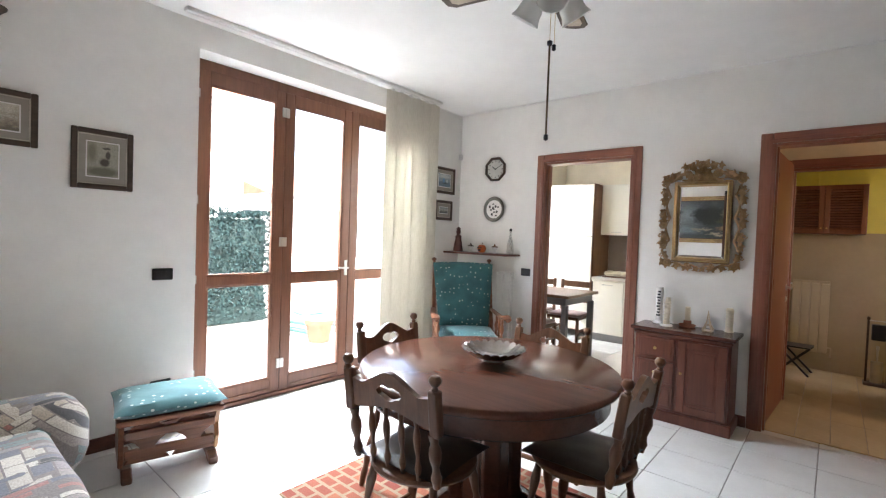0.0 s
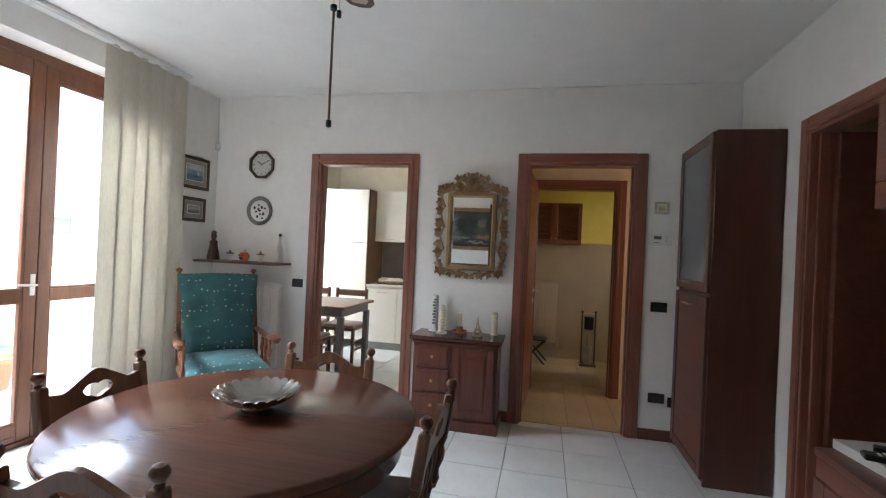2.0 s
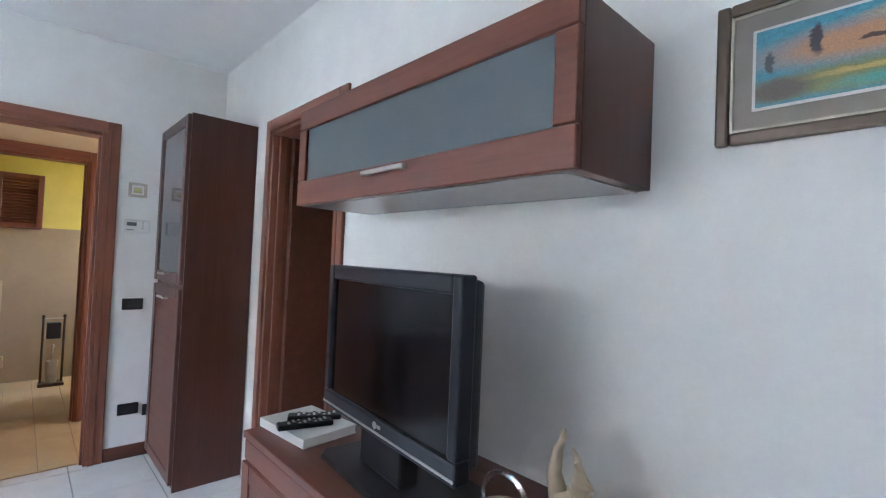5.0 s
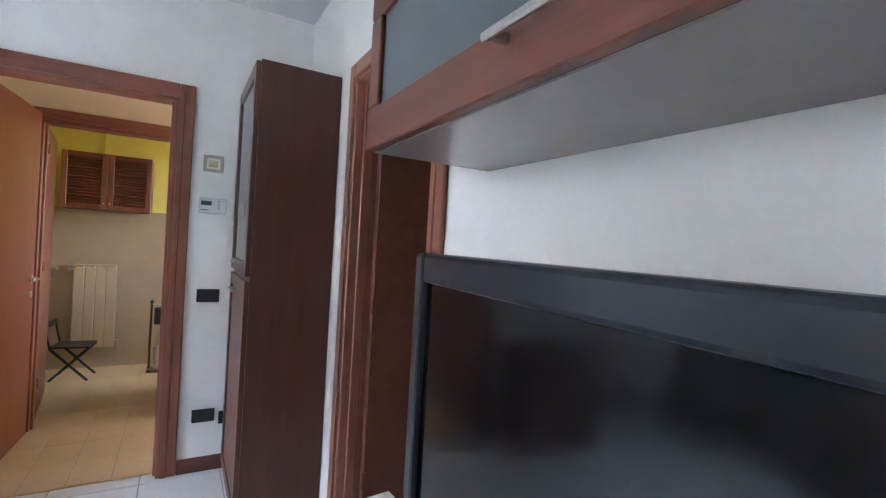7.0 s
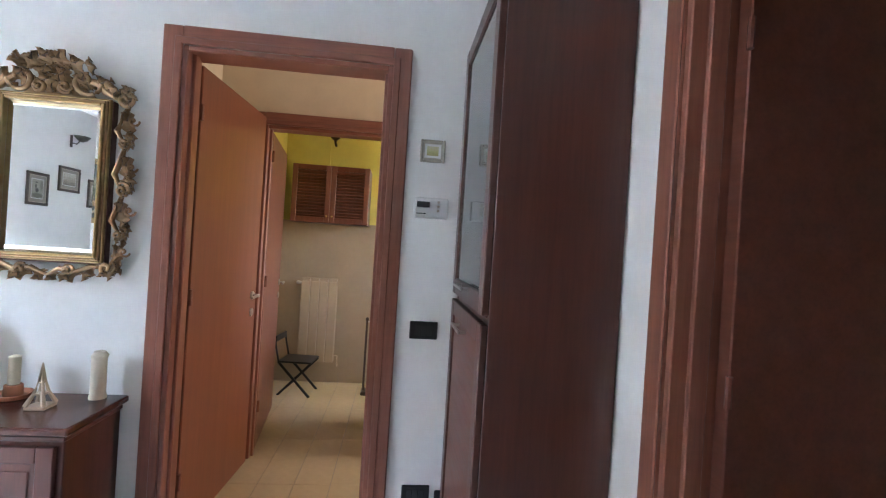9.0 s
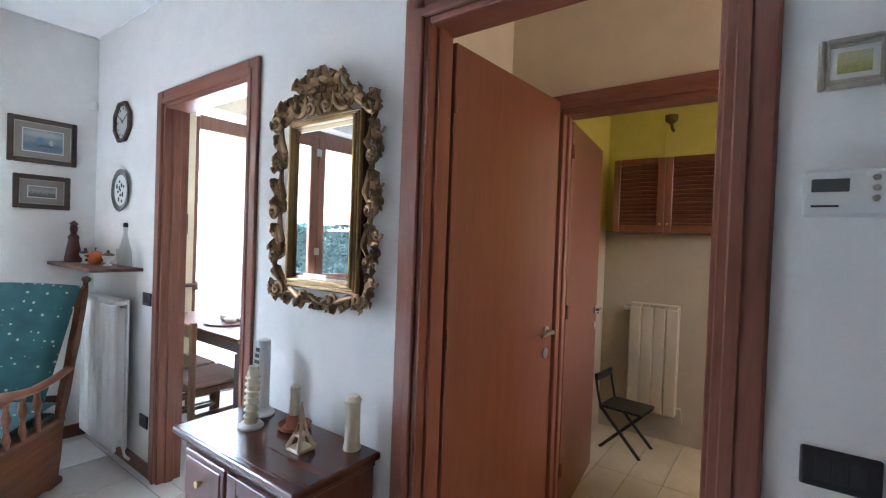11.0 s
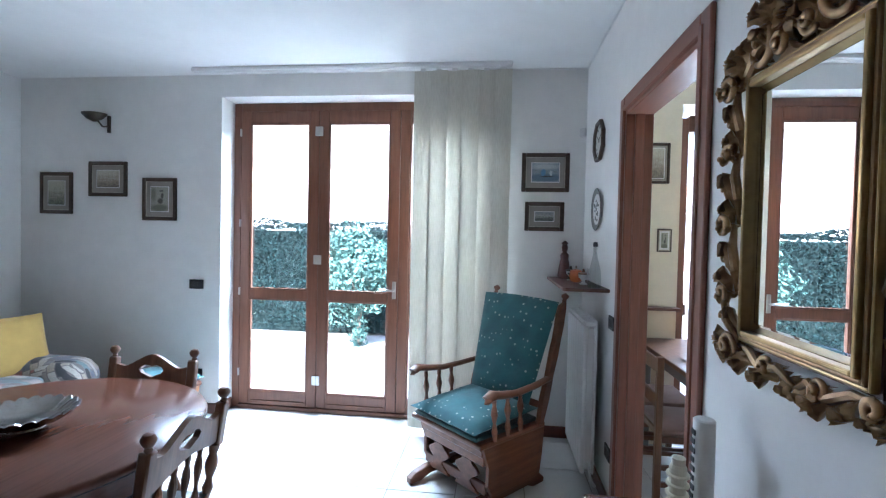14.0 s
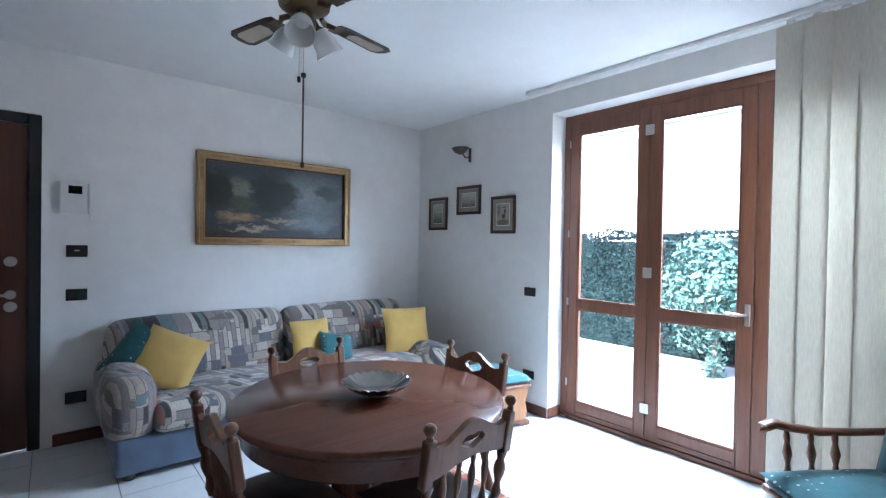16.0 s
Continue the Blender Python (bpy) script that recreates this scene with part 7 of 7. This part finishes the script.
def hedge(m, length, deep, high, count, label, seed):
    h = thing("hedge", m, label, "hedge")
    bm = box(B(), (0.12, 0.12, 0.0), (deep - 0.12, length - 0.12, high - 0.14))
    bmesh.ops.subdivide_edges(bm, edges=bm.edges[:], cuts=7, use_grid_fill=True)
    for v in bm.verts:
        v.co += Vector((1, 1, 1)) * 0.10 * noise.noise(v.co * 2.2)
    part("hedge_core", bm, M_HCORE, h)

    def place(rng):
        if rng.random() < 0.25:
            p, o = (rng.uniform(0, deep), rng.uniform(0, length), high), (0, 0, 1)
        elif rng.random() < 0.12:
            y = rng.choice([0.0, length])
            p, o = (rng.uniform(0, deep), y, rng.uniform(0.05, high)), (0, 1 if y else -1, 0)
        else:
            p, o = (deep, rng.uniform(0, length), rng.uniform(0.05, high)), (1, 0, 0.3)
        k = 0.16 * noise.noise(Vector((p[0] * 1.2, p[1] * 1.3 + seed, p[2] * 1.3))) - 0.06 * rng.random()
        return [a + b * k for a, b in zip(p, o)], o

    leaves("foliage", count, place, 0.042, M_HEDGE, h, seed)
    return h


hedge(pose(-8.7, -9.0, -0.06), 8.7, 0.9, 1.72, 30000, "dense clipped dark green hedge along the terrace", 3)
hedge(pose(-9.0, 3.4, -0.06), 5.0, 0.9, 1.6, 11000, "dense clipped dark green hedge beyond the drive", 5)
bu = thing("shrub", pose(-7.2, -2.50, -0.06), "light green leafy shrub on a thin pale trunk", "shrub")
part("trunk", tube(B(), [(0, 0, 0), (0.02, 0.01, 0.35), (-0.02, 0.02, 0.7), (0.0, 0.0, 1.1)], [0.035, 0.03, 0.025, 0.012], 8), M_BARK, bu, smooth=True)
for k in range(5):
    a = k * 1.3
    part("limb", tube(B(), [(0, 0, 0.5 + 0.1 * k), (0.18 * math.cos(a), 0.18 * math.sin(a), 0.75 + 0.1 * k), (0.38 * math.cos(a), 0.38 * math.sin(a), 0.95 + 0.1 * k)], [0.016, 0.011, 0.005], 6), M_BARK, bu)


def shrub_place(rng):
    d = Vector(rng.normal(0, 1, 3)).normalized()
    r = 0.5 * (0.45 + 0.55 * rng.random()) * (1 + 0.5 * noise.noise(d * 1.8))
    return (d.x * r * 0.9, d.y * r * 1.25, 1.02 + d.z * r * 1.3), d


leaves("crown", 5000, shrub_place, 0.058, M_BUSH, bu, 11)
leaves("ivy", 500, lambda rng: ((rng.normal(0, 0.05), rng.normal(0, 0.05), rng.uniform(0.0, 0.7)), (1, 0, 0.2)), 0.05, M_BUSH, bu, 12)
po = thing("planter", pose(-6.2, -0.62, -0.06), "terracotta flower pot on the terrace", "planter")
part("pot", lathe(B(), [(0.13, 0.0), (0.17, 0.24), (0.19, 0.24), (0.19, 0.29), (0.165, 0.29), (0.15, 0.25), (0.0, 0.25)], None, 24), M_TERRA, po, smooth=True)
for k, (x, y, rz) in enumerate(((-6.75, -0.35, 10), (-7.2, 0.05, -6))):
    sl = thing("slab_stack", pose(x, y, -0.06, 0, 0, rz), "stack of green garden mats on the terrace", "garden slabs")
    for j in range(4):
        part("slab", box(B(), (-0.25, -0.35, j * 0.05), (0.25, 0.35, j * 0.05 + 0.044), 0.01, 1, pose(0.02 * (j % 2), 0.015 * j, 0)), M_GREEN if j % 2 else M_PAVE, sl)


def house(m, length, deep, high, storeys, nwin, label, roof_h):
    h = thing("house", m, label, "house")
    part("wall", box(B(), (-deep, 0, 0), (0, length, high), 0.02), M_RENDER, h)
    part("eaves", box(B(), (-deep - 0.5, -0.5, high), (0.7, length + 0.5, high + 0.16), 0.02), M_RENDER, h)
    part("gutter", tube(B(), [(0.74, -0.5, high + 0.10), (0.74, length + 0.5, high + 0.10)], 0.07, 8), plain("zinc", (0.25, 0.26, 0.27), 0.4, 0.8), h)
    bm = B()
    prism(bm, [(-deep - 0.5, 0), (0.7, 0), (-deep / 2, roof_h)], length + 1.0, pose(0, length + 0.5, high + 0.16, 90))
    part("roof", bm, M_ROOF, h)
    for s in range(storeys):
        for k in range(nwin):
            y = length * (k + 0.5) / nwin
            z = 0.55 + s * 2.9
            w = part("window", box(B(), (-0.02, y - 0.5, z), (0.02, y + 0.5, z + 1.3), 0.01), M_SHUT if k % 2 else M_FROST, h, "closed green shutters" if k % 2 else "dark window pane")
            bm = B()
            for a, b in (((0.015, y - 0.56, z - 0.06), (0.06, y - 0.5, z + 1.36)), ((0.015, y + 0.5, z - 0.06), (0.06, y + 0.56, z + 1.36)), ((0.015, y - 0.5, z + 1.3), (0.06, y + 0.5, z + 1.36)), ((0.015, y - 0.5, z - 0.06), (0.09, y + 0.5, z))):
                box(bm, a, b)
            part("window_frame", bm, M_WHITE, w)
    return h


house(pose(-12.5, -12.0, -0.06), 13.4, 7.0, 4.2, 1, 5, "white rendered house with green shutters behind the hedge", 1.6)
house(pose(-14.0, 3.0, -0.06), 11.0, 6.0, 2.3, 1, 2, "low white rendered outbuilding across the drive", 1.0)

# ---- floor tiles ----
def tile_field(parent, x0, x1, y0, y1, px, py, ox, oy, gap, mat, hole=None):
    """Square tiles laid on a floor, cut at its edges; alike tiles share one mesh."""
    meshes = {}
    i = math.floor((x0 - ox) / px)
    while ox + i * px < x1 - 1e-6:
        j = math.floor((y0 - oy) / py)
        while oy + j * py < y1 - 1e-6:
            a, b = max(ox + i * px + gap / 2, x0), min(ox + (i + 1) * px - gap / 2, x1)
            c, d = max(oy + j * py + gap / 2, y0), min(oy + (j + 1) * py - gap / 2, y1)
            if b - a > 0.01 and d - c > 0.01:
                key = (round(b - a, 3), round(d - c, 3))
                if key not in meshes:
                    bm = box(B(), (-key[0] / 2, -key[1] / 2, -0.005), (key[0] / 2, key[1] / 2, 0.0))
                    es = [e for e in bm.edges if all(v.co.z > -0.001 for v in e.verts)]
                    bmesh.ops.bevel(bm, geom=es, offset=0.0015, segments=1, affect="EDGES")
                    me = bpy.data.meshes.new("tile")
                    bm.to_mesh(me)
                    bm.free()
                    me.materials.append(mat)
                    meshes[key] = me
                ob = new("tile", meshes[key])
                ob.parent = parent
                ob.matrix_basis = pose((a + b) / 2, (c + d) / 2, 0.0)
            j += 1
        i += 1


tile_field(floor, XW, 0.0, YS, 0.06, 0.395, 0.395, -1.198, -0.045, 0.005, M_TILE)
tile_field(floor, XW, -1.9, 0.062, 2.66, 0.395, 0.395, -1.198, -0.045, 0.005, M_TILE)
tile_field(floor, -1.76, 1.5, 0.062, 2.60, 0.20, 0.60, -1.54, 0.08, 0.003, M_BTILE)
tile_field(floor, 0.0, 2.0, -1.78, 0.0, 0.395, 0.395, -1.198, -0.045, 0.005, M_TILE)
tagged(part("threshold", box(B(), (-1.55, 0.058, -0.004), (-0.710, 0.066, 0.003), 0.001), M_BRASS), "thin brass threshold strip", "threshold", kind="structure")

# added warm fill lamp for the bathroom, set in an assumed, unseen window opening
bw_l = new("bath_fill_light", bpy.data.lights.new("bath_fill_light", "AREA"))
bw_l.data.shape, bw_l.data.size, bw_l.data.size_y, bw_l.data.energy, bw_l.data.color = "RECTANGLE", 0.9, 1.1, 0.09, (1.0, 0.78, 0.48)
bw_l.matrix_world = look((0.60, 1.72, 1.70), (-1.0, 1.72, 1.3))

# fill lamp added at the lobby's unseen far end to brighten its walls
lb_l = new("lobby_fill_light", bpy.data.lights.new("lobby_fill_light", "AREA"))
lb_l.data.shape, lb_l.data.size, lb_l.data.size_y, lb_l.data.energy, lb_l.data.color = "RECTANGLE", 0.7, 1.6, 2.1, (1.0, 0.86, 0.68)
lb_l.matrix_world = look((1.48, 0.55, 1.5), (-1.0, 0.55, 1.6))
